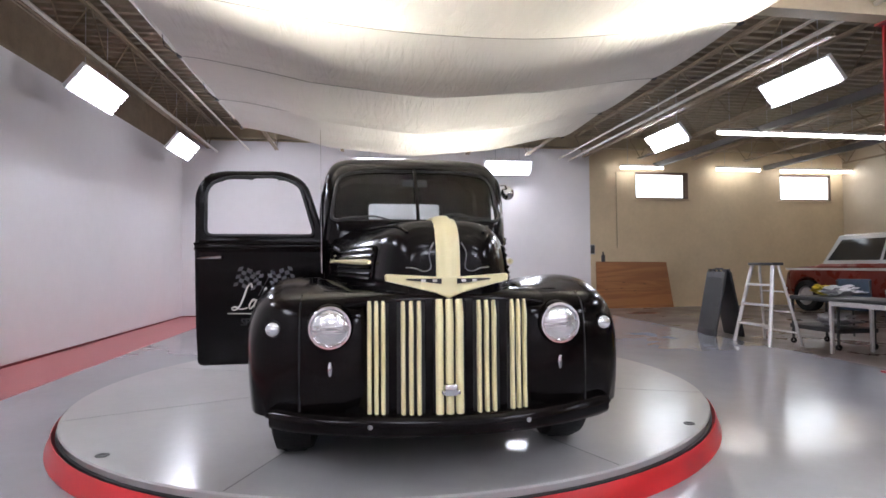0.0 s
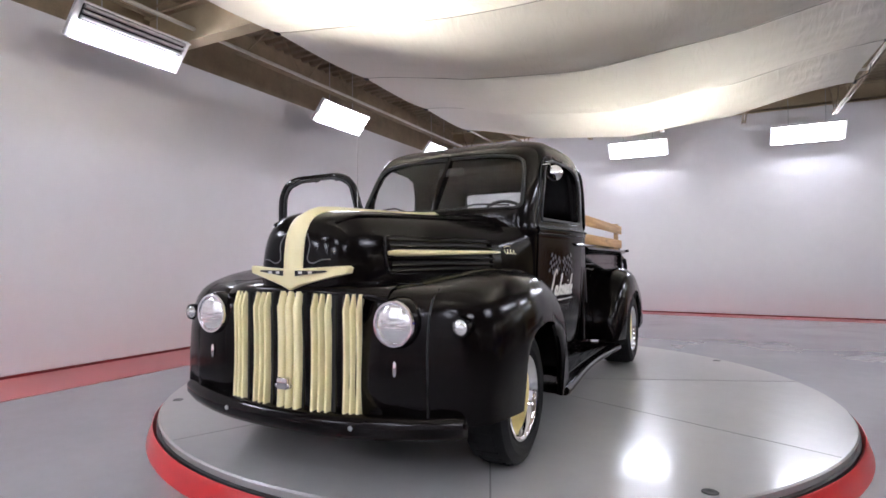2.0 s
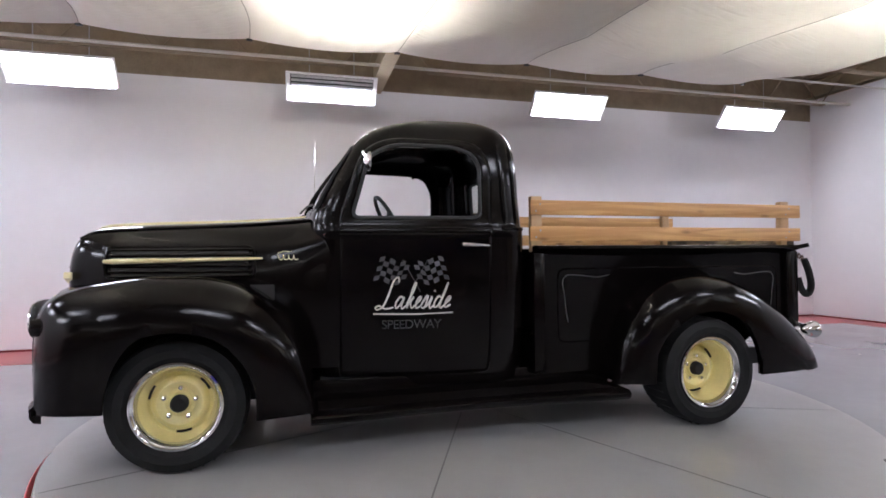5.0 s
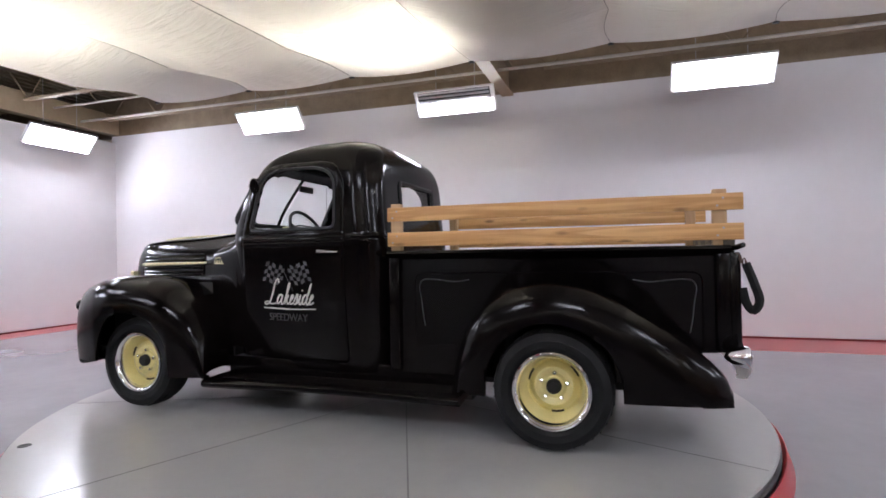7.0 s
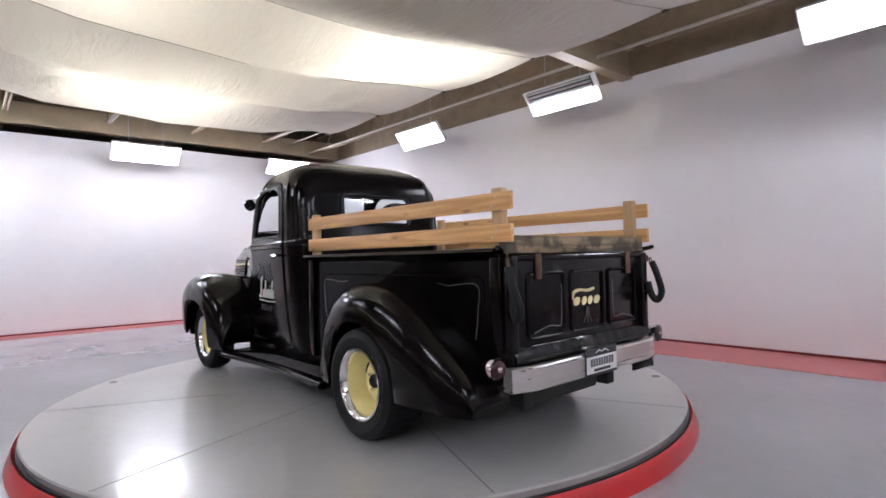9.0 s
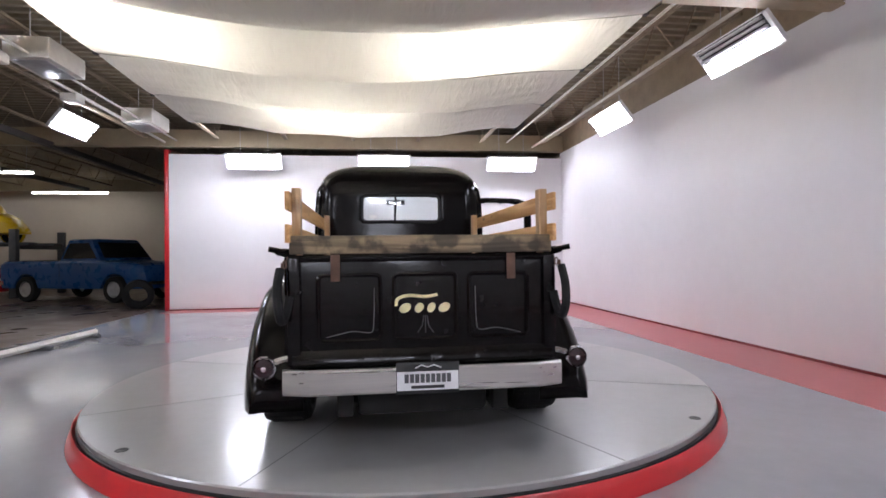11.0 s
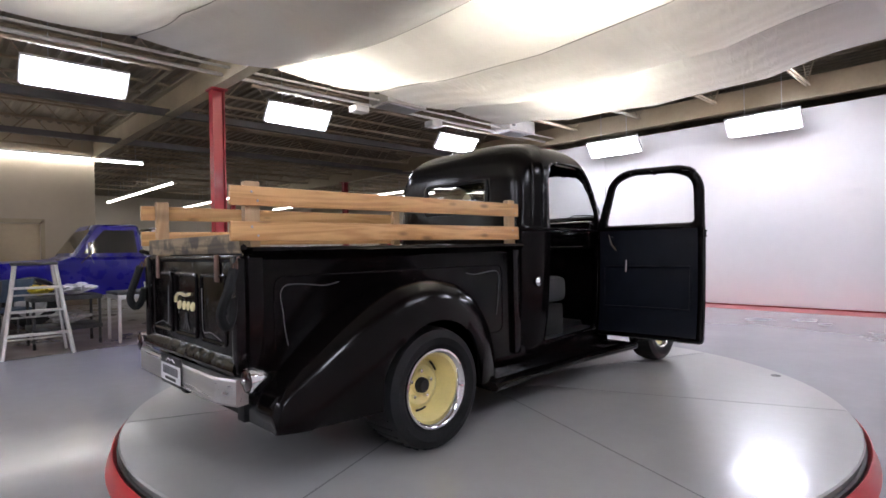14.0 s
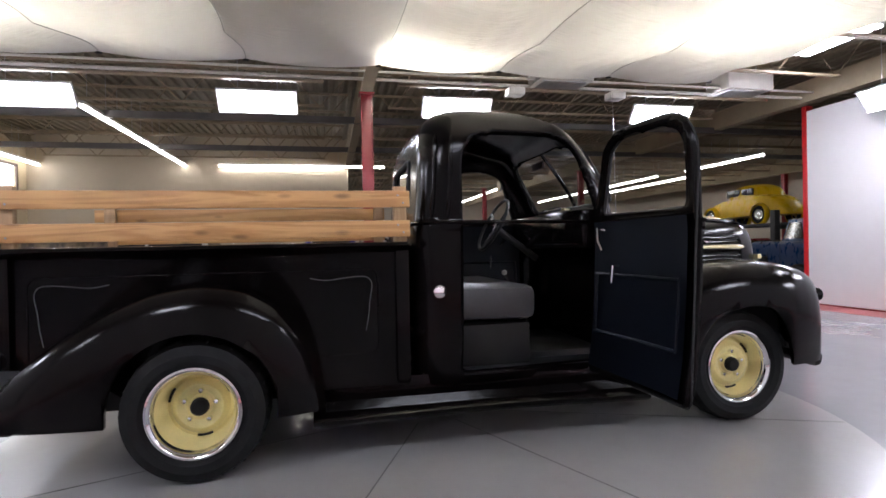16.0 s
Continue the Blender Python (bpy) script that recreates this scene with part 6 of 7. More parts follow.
crumple("crumpled_cloth", 6.0, 1.85, FLOOR + 0.682, 0.26, 0.16, RAG, "crumpled grey cleaning cloths on the cart", "cloth")
crumple("crumpled_cloth", 6.02, 1.95, FLOOR + 0.282, 0.28, 0.18, RAG, "crumpled grey cleaning cloths on the cart", "cloth")
crumple("yellow_cloth", 6.1, 2.25, FLOOR + 0.682, 0.16, 0.15, YELLOW_PLASTIC, "bright yellow cloth on the cart", "cloth")
solid("paper_cup", spin(bmesh.new(), [(0.0, 0.001), (0.0, 0.035), (0.11, 0.045), (0.11, 0.041), (0.01, 0.03)], "z", 16), OFFWHITE, "white paper cup on the table", "cup", at=pose(5.7, 0.86, FLOOR + 0.70))
solid("paper_cup", spin(bmesh.new(), [(0.0, 0.001), (0.0, 0.035), (0.11, 0.045), (0.11, 0.041), (0.01, 0.03)], "z", 16), OFFWHITE, "white paper cup on the table", "cup", at=pose(5.82, 1.0, FLOOR + 0.70))

# mop bucket by the column
mb = thing("mop_bucket", "yellow plastic mop bucket with wringer", "mop bucket", pose(5.82, 0.03, FLOOR))
bm = bmesh.new()
loft(bm, [[(a * w, b * d, z) for a, b in ((-1, -1), (1, -1), (1, 1), (-1, 1))] for w, d, z in ((0.14, 0.2, 0.06), (0.19, 0.27, 0.40), (0.18, 0.26, 0.40), (0.13, 0.19, 0.09))])
part("bucket", bm, YELLOW_PLASTIC, mb, smooth=False)
part("wringer", B(-0.15, 0.15, 0.02, 0.25, 0.40, 0.62, bevel=0.02), YELLOW_PLASTIC, mb)
part("wringer_handle", tube(bmesh.new(), [(0, 0.2, 0.6), (0, 0.26, 0.85)], 0.014, 6), YELLOW_PLASTIC, mb)
for sx in (-1, 1):
    for sy in (-1, 1):
        part("caster", spin(bmesh.new(), [(-0.012, 0.015), (-0.012, 0.032), (0.012, 0.032), (0.012, 0.015)], "y", 12), RUBBER, mb, at=pose(sx * 0.12, sy * 0.17, 0.032))
mp_ = thing("mop", "mop with a white pole and green strings", "mop", pose(5.62, -0.02, FLOOR))
part("pole", tube(bmesh.new(), [(0.0, 0.25, 0.06), (-0.35, 0.13, 1.75)], 0.013, 6), PIPE_WHITE, mp_)
crumple_bm = bmesh.new()
for k in range(24):
    a = k * 2 * math.pi / 24
    tube(crumple_bm, [(0, 0.25, 0.07), (0.05 * math.cos(a), 0.25 + 0.06 * math.sin(a), 0.05), (0.14 * math.cos(a), 0.25 + 0.17 * math.sin(a), 0.012)], 0.011, 5)
part("mop_head", crumple_bm, mat("green_mop_yarn", (0.05, 0.35, 0.13), 0.9, var=0.2, scale=30), mp_, "green yarn mop head")
solid("waste_bin", spin(bmesh.new(), [(0.0, 0.001), (0.0, 0.15), (0.42, 0.19), (0.42, 0.18), (0.02, 0.14)], "z", 24), BLACK_PLASTIC, "black round waste bin", "bin", at=pose(5.62, 0.62, FLOOR))

# wall fan on the column, folding chair, floor rail
fn = thing("column_fan", "round grey wall fan fixed to the red column", "fan", pose(5.10, 0.15, 1.05))
part("motor", spin(bmesh.new(), [(-0.1, 0.001), (-0.1, 0.05), (0.0, 0.06), (0.03, 0.03)], "y", 16), DARK_STEEL, fn)
part("bracket", B(-0.03, 0.03, 0.0, 0.1, -0.03, 0.03, bevel=0.004), DARK_STEEL, fn)
for r in (0.06, 0.10, 0.14):
    part("guard_ring", tube(bmesh.new(), [(r * math.cos(i * math.pi / 12), -0.12, r * math.sin(i * math.pi / 12)) for i in range(24)], 0.003, 4, cyclic=True), GREY_STEEL, fn)
for k in range(12):
    a = k * math.pi / 6
    part("guard_wire", tube(bmesh.new(), [(0, -0.12, 0), (0.14 * math.cos(a), -0.12, 0.14 * math.sin(a))], 0.002, 4), GREY_STEEL, fn)


def chair(x, y, turn):
    c = thing("side_chair", "blue seated chair on a thin dark steel frame", "chair", pose(x, y, FLOOR, 0, 0, turn), "chairs in the workshop")
    part("seat", B(-0.23, 0.23, -0.22, 0.22, 0.43, 0.48, bevel=0.02), BLUE_SEAT, c)
    part("backrest", B(-0.22, 0.22, 0.2, 0.24, 0.58, 0.90, bevel=0.015), BLUE_SEAT, c)
    for s in (-1, 1):
        part("front_leg", tube(bmesh.new(), [(s * 0.22, -0.24, 0.0), (s * 0.21, -0.2, 0.44)], 0.012, 6), DARK_STEEL, c)
        part("rear_leg", tube(bmesh.new(), [(s * 0.22, 0.26, 0.0), (s * 0.21, 0.2, 0.45), (s * 0.21, 0.25, 0.88)], 0.012, 6), DARK_STEEL, c)


chair(5.75, -0.55, 215)
chair(7.0, 2.5, 110)
rl = thing("floor_rail", "low white steel floor rail on small feet beside the turntable", "floor rail")
part("rail", tube(bmesh.new(), [(4.66, -1.5, FLOOR + 0.08), (4.56, -2.66, FLOOR + 0.08), (4.45, -3.82, FLOOR + 0.08)], 0.045, 6), PIPE_WHITE, rl)
for y, xc in ((-1.58, 4.65), (-2.66, 4.56), (-3.7, 4.46)):
    part("foot", B(xc - 0.125, xc + 0.125, y - 0.05, y + 0.05, FLOOR, FLOOR + 0.05, bevel=0.008), DARK_STEEL, rl, "dark foot")
part("end_box", B(4.58, 4.76, -1.64, -1.46, FLOOR, FLOOR + 0.15, bevel=0.008), PIPE_WHITE, rl, "white end box")
bm = bmesh.new()
loft(bm, [[(5.95, -1.45, FLOOR + 0.002), (5.85, -2.35, FLOOR + 0.002), (5.85, -2.35, FLOOR + 0.012), (5.95, -1.45, FLOOR + 0.012)], [(4.80, -1.5, FLOOR + 0.10), (4.75, -2.3, FLOOR + 0.10), (4.75, -2.3, FLOOR + 0.11), (4.80, -1.5, FLOOR + 0.11)]])
box(bm, 4.76, 4.80, -2.28, -1.52, FLOOR, FLOOR + 0.10)
solid("wheel_ramp", bm, BLACK_PLASTIC, "flat dark wedge ramp lying by the floor rail", "ramp", smooth=False)
ts = thing("t_stand", "low grey steel T-shaped stand on the floor", "stand", pose(5.25, -0.75, FLOOR, 0, 0, 35))
part("foot", B(-0.09, 0.09, -0.07, 0.07, 0.0, 0.04, bevel=0.006), DARK_STEEL, ts)
part("post", tube(bmesh.new(), [(0, 0, 0.04), (0, 0, 0.2)], 0.014, 6), GREY_STEEL, ts)
part("cross_bar", B(-0.03, 0.03, -0.22, 0.22, 0.195, 0.22, bevel=0.004), GREY_STEEL, ts)

# plywood sheet against the north wall, conduit and bottle
bm = bmesh.new()
loft(bm, [[(5.58, NB - 0.16, FLOOR), (7.70, NB - 0.16, FLOOR), (7.70, NB - 0.13, FLOOR), (5.58, NB - 0.13, FLOOR)], [(5.62, NB - 0.035, 1.06), (7.58, NB - 0.035, 1.04), (7.58, NB - 0.005, 1.04), (5.62, NB - 0.005, 1.06)]])
solid("plywood_sheet", bm, PLYWOOD, "reddish brown plywood sheet leaning on the block wall", "plywood sheet", smooth=False)
solid("wall_conduit", tube(bmesh.new(), [(6.22, NB - 0.015, 1.42), (6.22, NB - 0.015, 3.42), (6.74, NB - 0.015, 3.45)], 0.014, 6), BEAM_TAN, "tan painted conduit on the block wall", "conduit")
bx_ = thing("switch_box", "small grey electrical box on the wall end", "electrical box")
part("box", B(5.43, 5.57, NB - 0.09, NB - 0.002, 1.25, 1.5, bevel=0.006), GREY_STEEL, bx_)
part("box_cover", B(5.445, 5.555, NB - 0.098, NB - 0.09, 1.27, 1.48, bevel=0.003), DARK_STEEL, bx_)
solid("spray_bottle", spin(bmesh.new(), [(0, 0.001), (0, 0.05), (0.16, 0.05), (0.2, 0.02), (0.26, 0.02), (0.26, 0.001)], "z", 14), DARK_STEEL, "dark bottle on the plywood edge", "bottle", at=pose(5.82, NB - 0.026, 1.055))

# gas heaters hung from the joists
for x, y in ((4.62, -2.9), (4.66, -6.3)):
    h = thing("unit_heater", "white box heater hung under the joists", "heater", pose(x, y, 3.78), "unit heaters")
    part("case", B(-0.28, 0.28, -0.45, 0.45, -0.14, 0.14, bevel=0.015), PIPE_WHITE, h, "off-white steel case")
    part("grille", B(-0.2, 0.2, -0.36, 0.36, -0.155, -0.14, bevel=0.004), GREY_STEEL, h)
    for sy in (-1, 1):
        part("hanger", tube(bmesh.new(), [(0, sy * 0.35, 0.13), (0, sy * 0.35, 0.53)], 0.008, 5), GREY_STEEL, h)
for y in (-4.0, -2.2):
    f = thing("spot_lamp", "small grey flood lamp hung from the pipe, unlit", "flood lamp", pose(4.85, y, 3.55), "flood lamps")
    part("lamp_head", B(-0.12, 0.12, -0.14, 0.14, -0.06, 0.06, bevel=0.02), PIPE_WHITE, f)
    part("yoke", tube(bmesh.new(), [(0, 0, 0.05), (0, 0, 0.12)], 0.01, 5), GREY_STEEL, f)


# ---- vehicles in the workshop: nose towards +y of their own, on their wheels ----
def vehicle(name, label, category, m, paint_m, L, W, sill, belt, roof, hood, cabs, wheels, wr, bed=None, two_tone=None, round_body=0.0, glassy=True):
    """cabs: (rear foot, rear top, front top, front foot) of the glasshouse along y; hood and belt: heights."""
    v = thing(name, label, category, m)
    h = L / 2
    top = lambda y: curve([(-h, belt - 0.04 - 0.25 * round_body), (-h + 0.15, belt), (cabs[0], belt), (cabs[3], belt), (cabs[3] + 0.15, hood), (h - 0.35, hood - 0.04), (h - 0.05, hood - 0.14 - 0.2 * round_body), (h, sill + 0.3)], y)
    wid = lambda y: curve([(-h, W * (0.45 - 0.08 * round_body)), (-h + 0.3, W * 0.49), (0, W * 0.5), (h - 0.4, W * 0.485), (h, W * (0.42 - 0.1 * round_body))], y)
    bm = bmesh.new()
    rings = []
    n = 56
    for i in range(n + 1):
        y = -h + L * i / n
        t, w = top(y), wid(y)
        low = sill
        for wy in wheels:
            d = abs(y - wy)
            if d < wr + 0.07:
                low = max(low, wr + math.sqrt((wr + 0.07) ** 2 - d * d))
        low = min(low, t - 0.08)
        mid = low + (t - low) * 0.55
        half = [(w * 0.95, low), (w, mid), (w * 0.985, t - 0.07), (w * 0.93, t - 0.015), (w * 0.6, t + 0.012)]
        rings.append([(x, y, z) for x, z in half] + [(-x, y, z) for x, z in half[::-1]])
    loft(bm, rings)
    part("body", bm, paint_m, v, angle=35)
    gm = two_tone or paint_m
    # glasshouse: pillars and roof, with dark panes set in
    a, b, c, d = cabs
    bm = bmesh.new()
    rr = []
    for k in range(7):
        f = k / 6
        z = belt - 0.01 + (roof - belt) * f
        y0, y1 = a + (b - a) * f, d + (c - d) * f
        w = W * (0.47 - 0.06 * f)
        rr.append([(w, y0 + 0.06, z), (w, y1 - 0.06, z), (w - 0.08, y1, z), (-w + 0.08, y1, z), (-w, y1 - 0.06, z), (-w, y0 + 0.06, z), (-w + 0.08, y0, z), (w - 0.08, y0, z)])
    last = rr[-1]
    rr.append([(x * 0.9, y * 0.94 + (b + c) / 2 * 0.06, z + 0.035) for x, y, z in last])
    loft(bm, rr)
    part("cabin", bm, gm, v, "roof and pillars", angle=35)
    for s in (-1, 1):
        split = 2 if c - b > 1.2 else 1
        for k in range(split):
            lo0 = a + 0.14 + (d - a - 0.26) * k / split
            lo1 = a + 0.14 + (d - a - 0.26) * (k + 1) / split - 0.07
            hi0 = b + 0.10 + (c - b - 0.2) * k / split
            hi1 = b + 0.10 + (c - b - 0.2) * (k + 1) / split - 0.05
            f0, f1 = 0.1, 0.85
            x0, x1 = W * (0.47 - 0.06 * f0) + 0.003, W * (0.47 - 0.06 * f1) + 0.003
            z0, z1 = belt + (roof - belt) * f0, belt + (roof - belt) * f1
            bm = bmesh.new()
            loft(bm, [[(s * (x - e), y, z) for x, y, z in ((x0, lo0, z0), (x0, lo1, z0), (x1, hi1, z1), (x1, hi0, z1))] for e in (0.0, 0.012)])
            part("side_window", bm, TINTED, v, "dark side window", smooth=False)
    for ya, yb, e, nm in ((a, b, -0.004, "rear_window"), (d, c, 0.004, "windscreen")):
        f0, f1 = 0.12, 0.88
        w0, w1 = W * (0.47 - 0.06 * f0) - 0.10, W * (0.47 - 0.06 * f1) - 0.10
        bm = bmesh.new()
        loft(bm, [[(x, y + q, z) for x, y, z in ((-w0, ya + (yb - ya) * f0, belt + (roof - belt) * f0), (w0, ya + (yb - ya) * f0, belt + (roof - belt) * f0), (w1, ya + (yb - ya) * f1, belt + (roof - belt) * f1), (-w1, ya + (yb - ya) * f1, belt + (roof - belt) * f1))] for q in (e, -e)])
        part(nm, bm, TINTED, v, "dark glass", smooth=False)
    for wy in wheels:
        for s in (-1, 1):
            wv = part("wheel", spin(bmesh.new(), [(-0.1, wr * 0.6), (-0.1, wr * 0.93), (-0.07, wr), (0.07, wr), (0.1, wr * 0.93), (0.1, wr * 0.6)], "x", 28), RUBBER, v, "black tyre", at=pose(s * (W / 2 - 0.12), wy, wr))
            part("rim", spin(bmesh.new(), [(s * 0.08, wr * 0.62), (s * 0.095, wr * 0.58), (s * 0.06, wr * 0.5), (s * 0.07, wr * 0.15), (s * 0.09, 0.001)], "x", 20), GREY_STEEL, wv, "grey steel rim")
    for y, s in ((h, 1), (-h, -1)):
        bm = bmesh.new()
        tube(bm, [(-W * 0.46, y - s * 0.08, sill + 0.15), (-W * 0.3, y + s * 0.06, sill + 0.15), (W * 0.3, y + s * 0.06, sill + 0.15), (W * 0.46, y - s * 0.08, sill + 0.15)], 0.055, 8)
        part("bumper", bm, CHROME if not round_body else paint_m, v, "bumper bar")
    for s in (-1, 1):
        part("headlamp", spin(bmesh.new(), [(0.0, 0.08), (0.03, 0.07), (0.04, 0.001)], "y", 16), OFFWHITE, v, "round headlamp", at=pose(s * W * 0.34, h - 0.10, (sill + hood) / 2 + 0.08))
        part("tail_lamp", B(s * W * 0.40 - 0.06, s * W * 0.40 + 0.06, -h - 0.01, -h + 0.05, belt - 0.28, belt - 0.16, bevel=0.01), RED_LENS, v, "red tail lamp")
        part("door_line", tube(bmesh.new(), [(s * (W * 0.5 + 0.001), cabs[0] + 0.1, sill + 0.1), (s * (W * 0.5 + 0.001), cabs[0] + 0.1, belt - 0.05)], 0.004, 4), GASKET, v)
    if bed:
        # flat dark panel on the closed body, coloured as the bed's shade
        part("bed_opening", B(-W * 0.40, W * 0.40, -h + 0.12, cabs[0] - 0.08, belt - 0.02, belt + 0.016), UNDER, v, "dark panel standing in for the shaded load bed", smooth=False)
    return v


def car_paint(name, c):
    return mat(name, c, 0.3, var=0.06, scale=3, coat=0.12, rvar=0.05, spec=0.35)


BLUE_P, PURPLE_P = car_paint("mid_blue_car_paint", (0.012, 0.07, 0.22)), car_paint("violet_blue_car_paint", (0.013, 0.009, 0.25))
RED_P, YEL_P, MAROON_P = car_paint("red_car_paint", (0.34, 0.012, 0.02)), car_paint("yellow_car_paint", (0.72, 0.45, 0.01)), car_paint("maroon_car_paint", (0.16, 0.022, 0.015))
vehicle("blue_pickup", "mid blue seventies pickup parked in the workshop", "pickup truck", pose(8.2, -11.9, FLOOR, 0, 0, 68), BLUE_P, 5.0, 1.95, 0.38, 1.15, 1.72, 1.12, (-0.35, -0.15, 0.75, 1.15), (-1.5, 1.55), 0.36, bed=True)
pp = vehicle("purple_pickup", "violet blue square-bodied pickup with a roll bar", "pickup truck", pose(9.68, 0.55, FLOOR, 0, 0, 0), PURPLE_P, 4.8, 1.95, 0.48, 1.20, 1.78, 1.15, (-0.34, -0.26, 0.5, 0.90), (-1.28, 1.5), 0.39, bed=True)
for s in (-1, 1):
    part("roll_bar", tube(bmesh.new(), [(s * 0.75, -0.55, 1.18), (s * 0.75, -0.5, 1.72), (s * 0.75, -0.62, 1.74), (s * 0.78, -1.55, 1.2)], 0.035, 8), CHROME, pp, "chrome roll bar")
for s in (-1, 1):
    part("mirror", B(s * 1.12 - 0.09, s * 1.12 + 0.09, 0.62, 0.66, 1.22, 1.46, bevel=0.015), CHROME, pp, "large chrome door mirror")
    part("mirror_arm", tube(bmesh.new(), [(s * 0.97, 0.55, 1.08), (s * 1.12, 0.64, 1.22)], 0.012, 6), CHROME, pp)
    part("mirror_arm", tube(bmesh.new(), [(s * 0.97, 0.75, 1.08), (s * 1.12, 0.64, 1.22)], 0.012, 6), CHROME, pp)
    for wy in (-1.28, 1.5):
        part("arch_trim", tube(bmesh.new(), [(s * 0.978, wy + 0.47 * math.cos(radians(a)), 0.39 + 0.47 * math.sin(radians(a))) for a in range(5, 180, 10)], 0.014, 6), CHROME, pp, "chrome wheel arch trim")
part("roll_bar_cross", tube(bmesh.new(), [(-0.75, -0.52, 1.73), (0.75, -0.52, 1.73)], 0.035, 8), CHROME, pp)
suv = vehicle("station_wagon", "maroon sixties utility wagon with white roof and stripe", "car", pose(10.95, 5.5, FLOOR, 0, 0, 0), MAROON_P, 4.2, 1.9, 0.36, 1.13, 1.74, 1.08, (-1.95, -1.75, 0.6, 0.95), (-1.25, 1.35), 0.37, two_tone=CAR_WHITE)
for s in (-1, 1):
    part("side_stripe", B(*sorted((s * 0.952, s * 0.958)), -1.95, 1.9, 0.97, 1.02), CAR_WHITE, suv, "white side stripe", smooth=False)
vehicle("red_coupe", "low red sports coupe under the car lift", "car", pose(13.5, -14.3, FLOOR, 0, 0, 78), RED_P, 4.4, 1.8, 0.22, 0.85, 1.22, 0.78, (-1.6, -0.6, 0.15, 0.9), (-1.3, 1.35), 0.32, round_body=0.4)
vehicle("red_truck", "dark red pickup at the back of the workshop", "pickup truck", pose(20.5, -15.5, FLOOR, 0, 0, 85), RED_P, 4.9, 1.9, 0.38, 1.12, 1.72, 1.08, (-0.3, -0.15, 0.7, 1.1), (-1.5, 1.5), 0.36, bed=True)
vehicle("red_sedan", "low red car far back in the workshop", "car", pose(24.5, -11.0, FLOOR, 0, 0, 20), RED_P, 4.5, 1.8, 0.25, 0.9, 1.35, 0.85, (-1.6, -0.8, 0.3, 1.0), (-1.3, 1.35), 0.32, round_body=0.3)
DECK_Z = 1.60
bt = thing("yellow_beetle_car", "round yellow small car raised on the lift", "car", pose(13.7, -14.6, DECK_Z, 0, 0, -90))
bm = bmesh.new()
rings = []
for i in range(41):
    y = -2.0 + 4.0 * i / 40
    t = curve([(-2.0, 0.45), (-1.9, 0.62), (-1.5, 0.95), (-1.0, 1.06), (-0.5, 1.02), (0.6, 0.98), (1.0, 0.92), (1.6, 0.78), (1.9, 0.6), (2.0, 0.45)], y)
    w = curve([(-2.0, 0.35), (-1.5, 0.55), (-0.8, 0.68), (0.6, 0.68), (1.3, 0.55), (2.0, 0.3)], y)
    half = [(w, 0.3), (w * 1.02, 0.3 + (t - 0.3) * 0.5), (w * 0.9, t - 0.06), (w * 0.5, t)]
    rings.append([(x, y, z) for x, z in half] + [(-x, y, z) for x, z in half[::-1]])
loft(bm, rings)
part("body", bm, YEL_P, bt, "rounded yellow body", angle=50)
bm = bmesh.new()
rr = []
for k in range(8):
    f = k / 7
    z = 0.95 + 0.5 * math.sin(f * math.pi / 2)
    sc = math.cos(f * math.pi / 2 * 0.92)
    rr.append([(0.62 * (0.35 + 0.65 * sc) * math.cos(q), -0.25 + (1.15 * (0.2 + 0.8 * sc)) * math.sin(q), z) for q in [j * math.pi / 12 for j in range(24)]])
loft(bm, rr)
part("cabin", bm, YEL_P, bt, "domed yellow roof", angle=60)
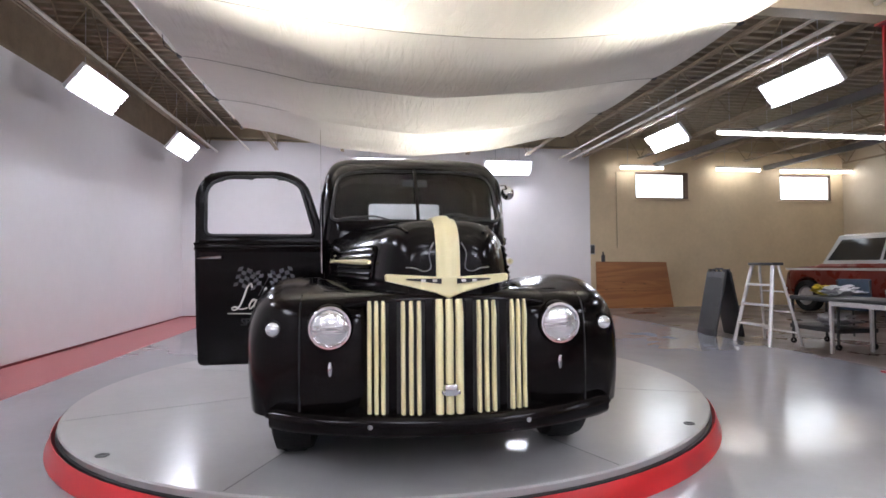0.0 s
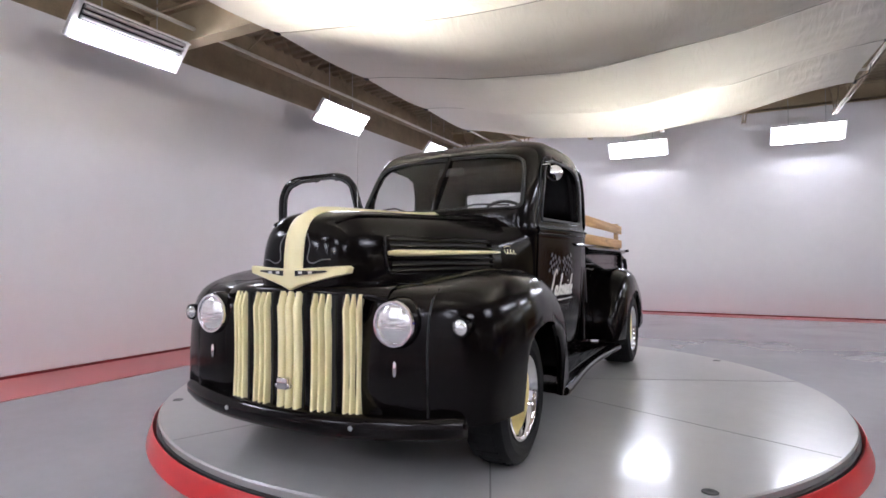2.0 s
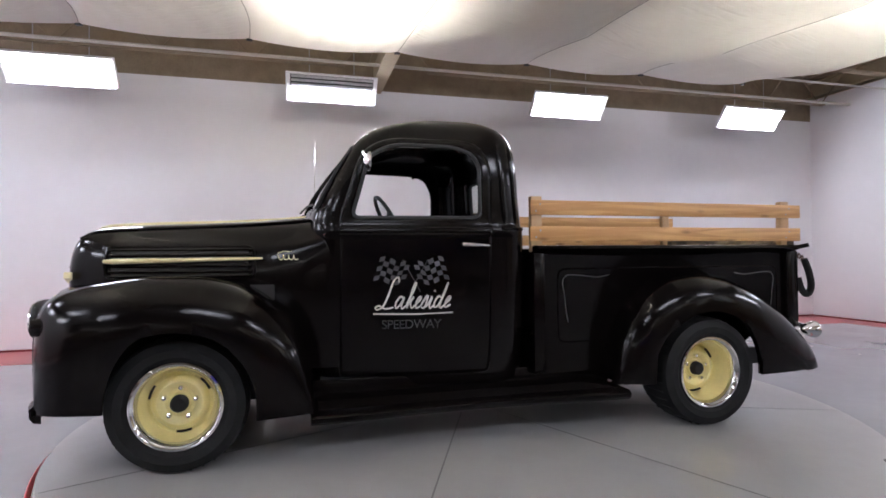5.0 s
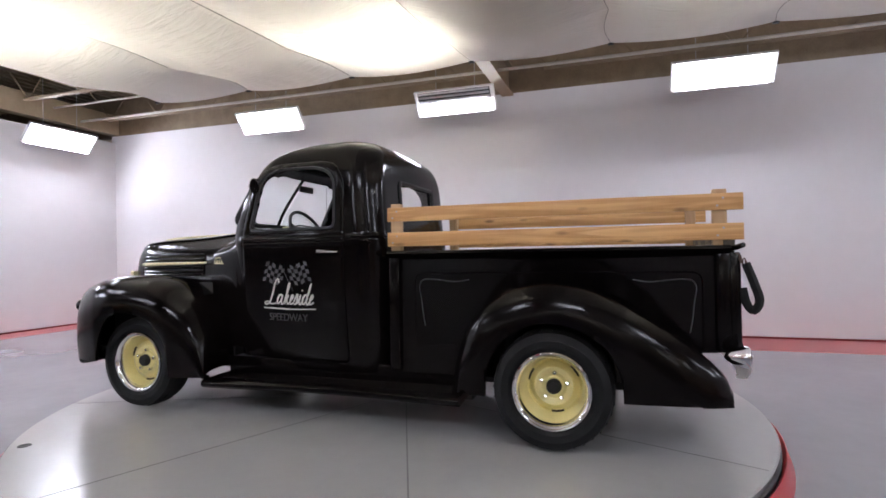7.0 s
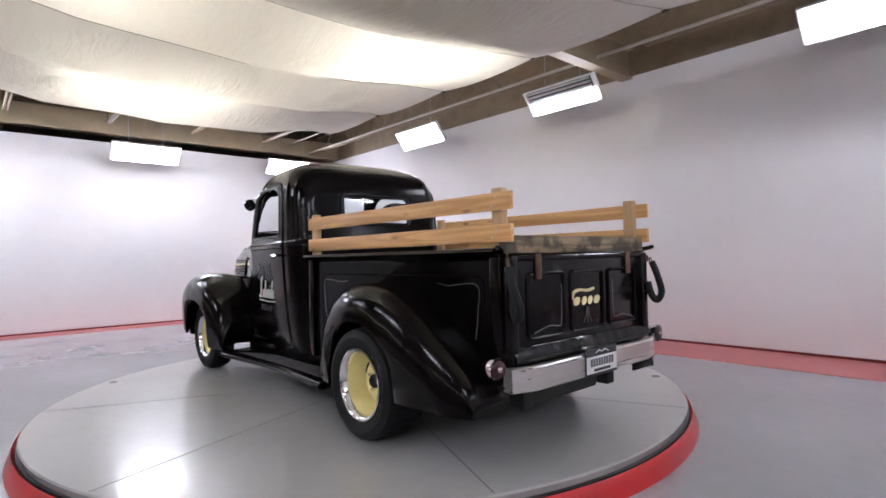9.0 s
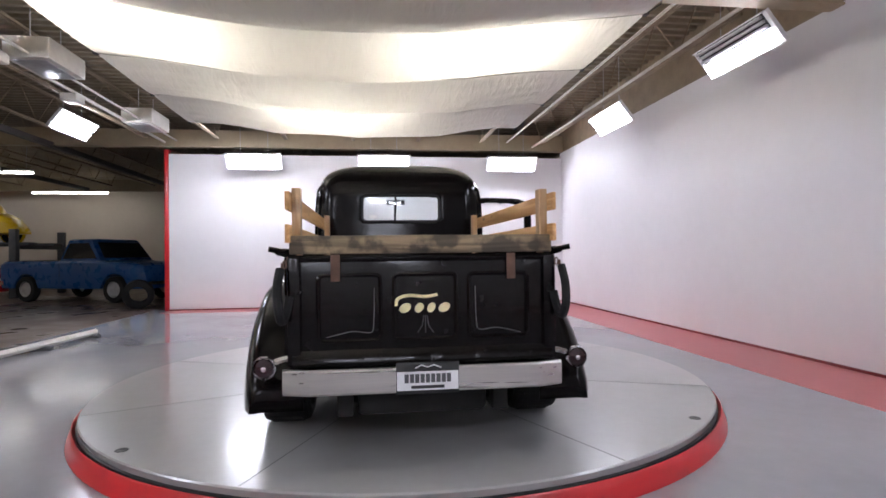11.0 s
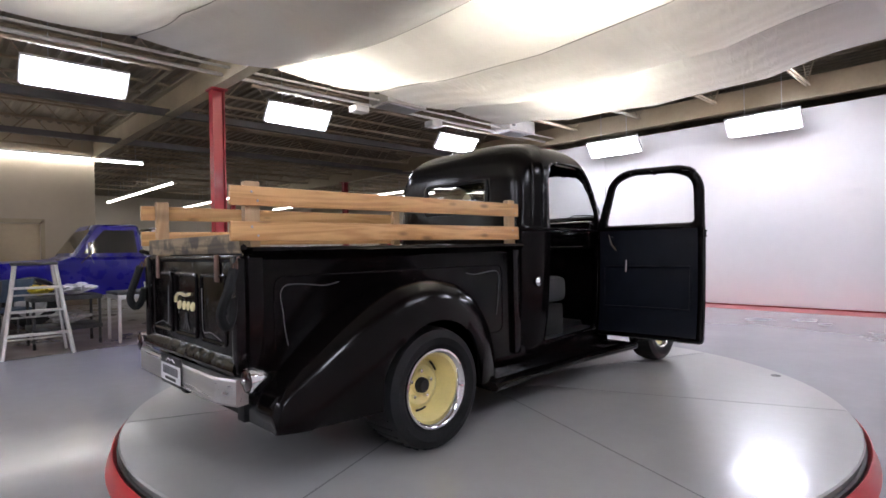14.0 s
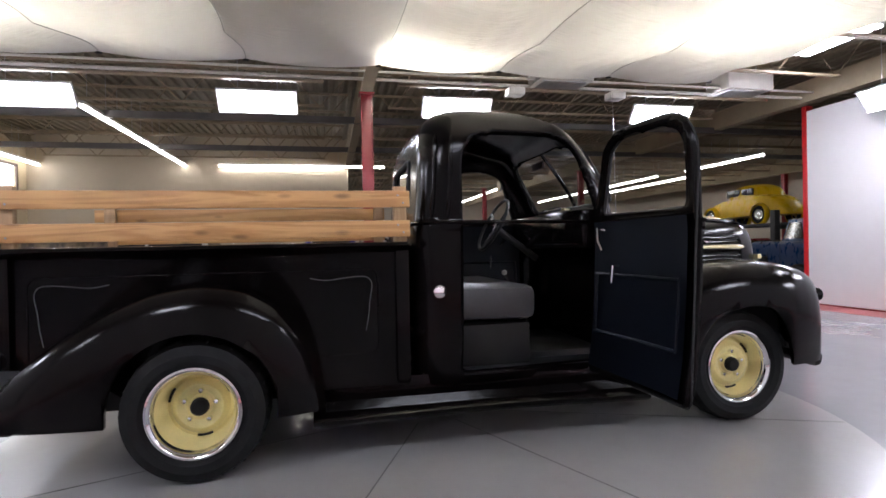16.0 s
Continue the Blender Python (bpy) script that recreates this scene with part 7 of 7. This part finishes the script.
for s in (-1, 1):
    for y0, y1 in ((-0.75, -0.2), (-0.12, 0.45)):
        part("side_window", B(*sorted((s * 0.54, s * 0.60)), y0, y1, 1.05, 1.30, bevel=0.02), TINTED, bt, "dark side window")
    for wy in (-1.2, 1.2):
        part("fender", spin(bmesh.new(), [(-0.02, 0.36), (0.06, 0.40), (0.14, 0.38), (0.18, 0.33)], "x", 32), YEL_P, bt, "yellow fender", at=pose(s * 0.66, wy, 0.34) @ Matrix.Diagonal((s, 1, 1, 1)))
        wv = part("wheel", spin(bmesh.new(), [(-0.08, 0.2), (-0.08, 0.30), (-0.05, 0.32), (0.05, 0.32), (0.08, 0.30), (0.08, 0.2)], "x", 24), RUBBER, bt, "black tyre", at=pose(s * 0.70, wy, 0.32))
        part("rim", spin(bmesh.new(), [(s * 0.07, 0.2), (s * 0.08, 0.18), (s * 0.06, 0.1), (s * 0.09, 0.001)], "x", 18), CHROME, wv, "chrome hubcap")
    part("headlamp", spin(bmesh.new(), [(0.0, 0.09), (0.04, 0.07), (0.05, 0.001)], "y", 16), OFFWHITE, bt, "round headlamp", at=pose(s * 0.55, 1.62, 0.62))
part("windscreen", B(-0.45, 0.45, 0.62, 0.70, 1.04, 1.32, bevel=0.02), TINTED, bt, "dark windscreen")
part("bumper", tube(bmesh.new(), [(-0.7, 1.95, 0.38), (0, 2.1, 0.38), (0.7, 1.95, 0.38)], 0.04, 8), CHROME, bt, "chrome bumper")

# four-post lift
lf = thing("car_lift", "dark steel four-post car lift with raised runways", "car lift")
for x in (11.25, 16.15):
    for y in (-15.9, -13.3):
        part("lift_post", B(x - 0.1, x + 0.1, y - 0.1, y + 0.1, FLOOR, 2.0, bevel=0.01), DARK_STEEL, lf, "square dark post")
    part("cross_beam", B(x - 0.09, x + 0.09, -15.8, -13.4, DECK_Z - 0.22, DECK_Z - 0.08, bevel=0.008), DARK_STEEL, lf)
for y in (-15.3, -13.9):
    part("runway", B(11.05, 16.35, y - 0.25, y + 0.25, DECK_Z - 0.09, DECK_Z, bevel=0.006), DARK_STEEL, lf, "raised runway")
cb = thing("tool_cabinet", "tall black tool cabinet in the workshop", "cabinet", pose(18.2, -13.6, FLOOR))
part("body", B(-0.7, 0.7, -0.35, 0.35, 0.06, 1.25, bevel=0.01), BLACK_PLASTIC, cb)
for k in range(5):
    part("drawer", B(-0.66, 0.66, 0.35, 0.366, 0.12 + 0.22 * k, 0.31 + 0.22 * k, bevel=0.004), DARK_STEEL, cb)
part("plinth", B(-0.66, 0.66, -0.31, 0.31, 0.0, 0.06), DARK_STEEL, cb, smooth=False)
tr = thing("spare_tyre", "black tyre standing by the white wall end", "tyre", pose(5.75, -8.6, FLOOR))
part("tyre", spin(bmesh.new(), [(-0.11, 0.2), (-0.12, 0.28), (-0.09, 0.34), (0.09, 0.34), (0.12, 0.28), (0.11, 0.2)], "z", 28), RUBBER, tr, at=pose(0, 0, 0.34, 80, 0, 15))
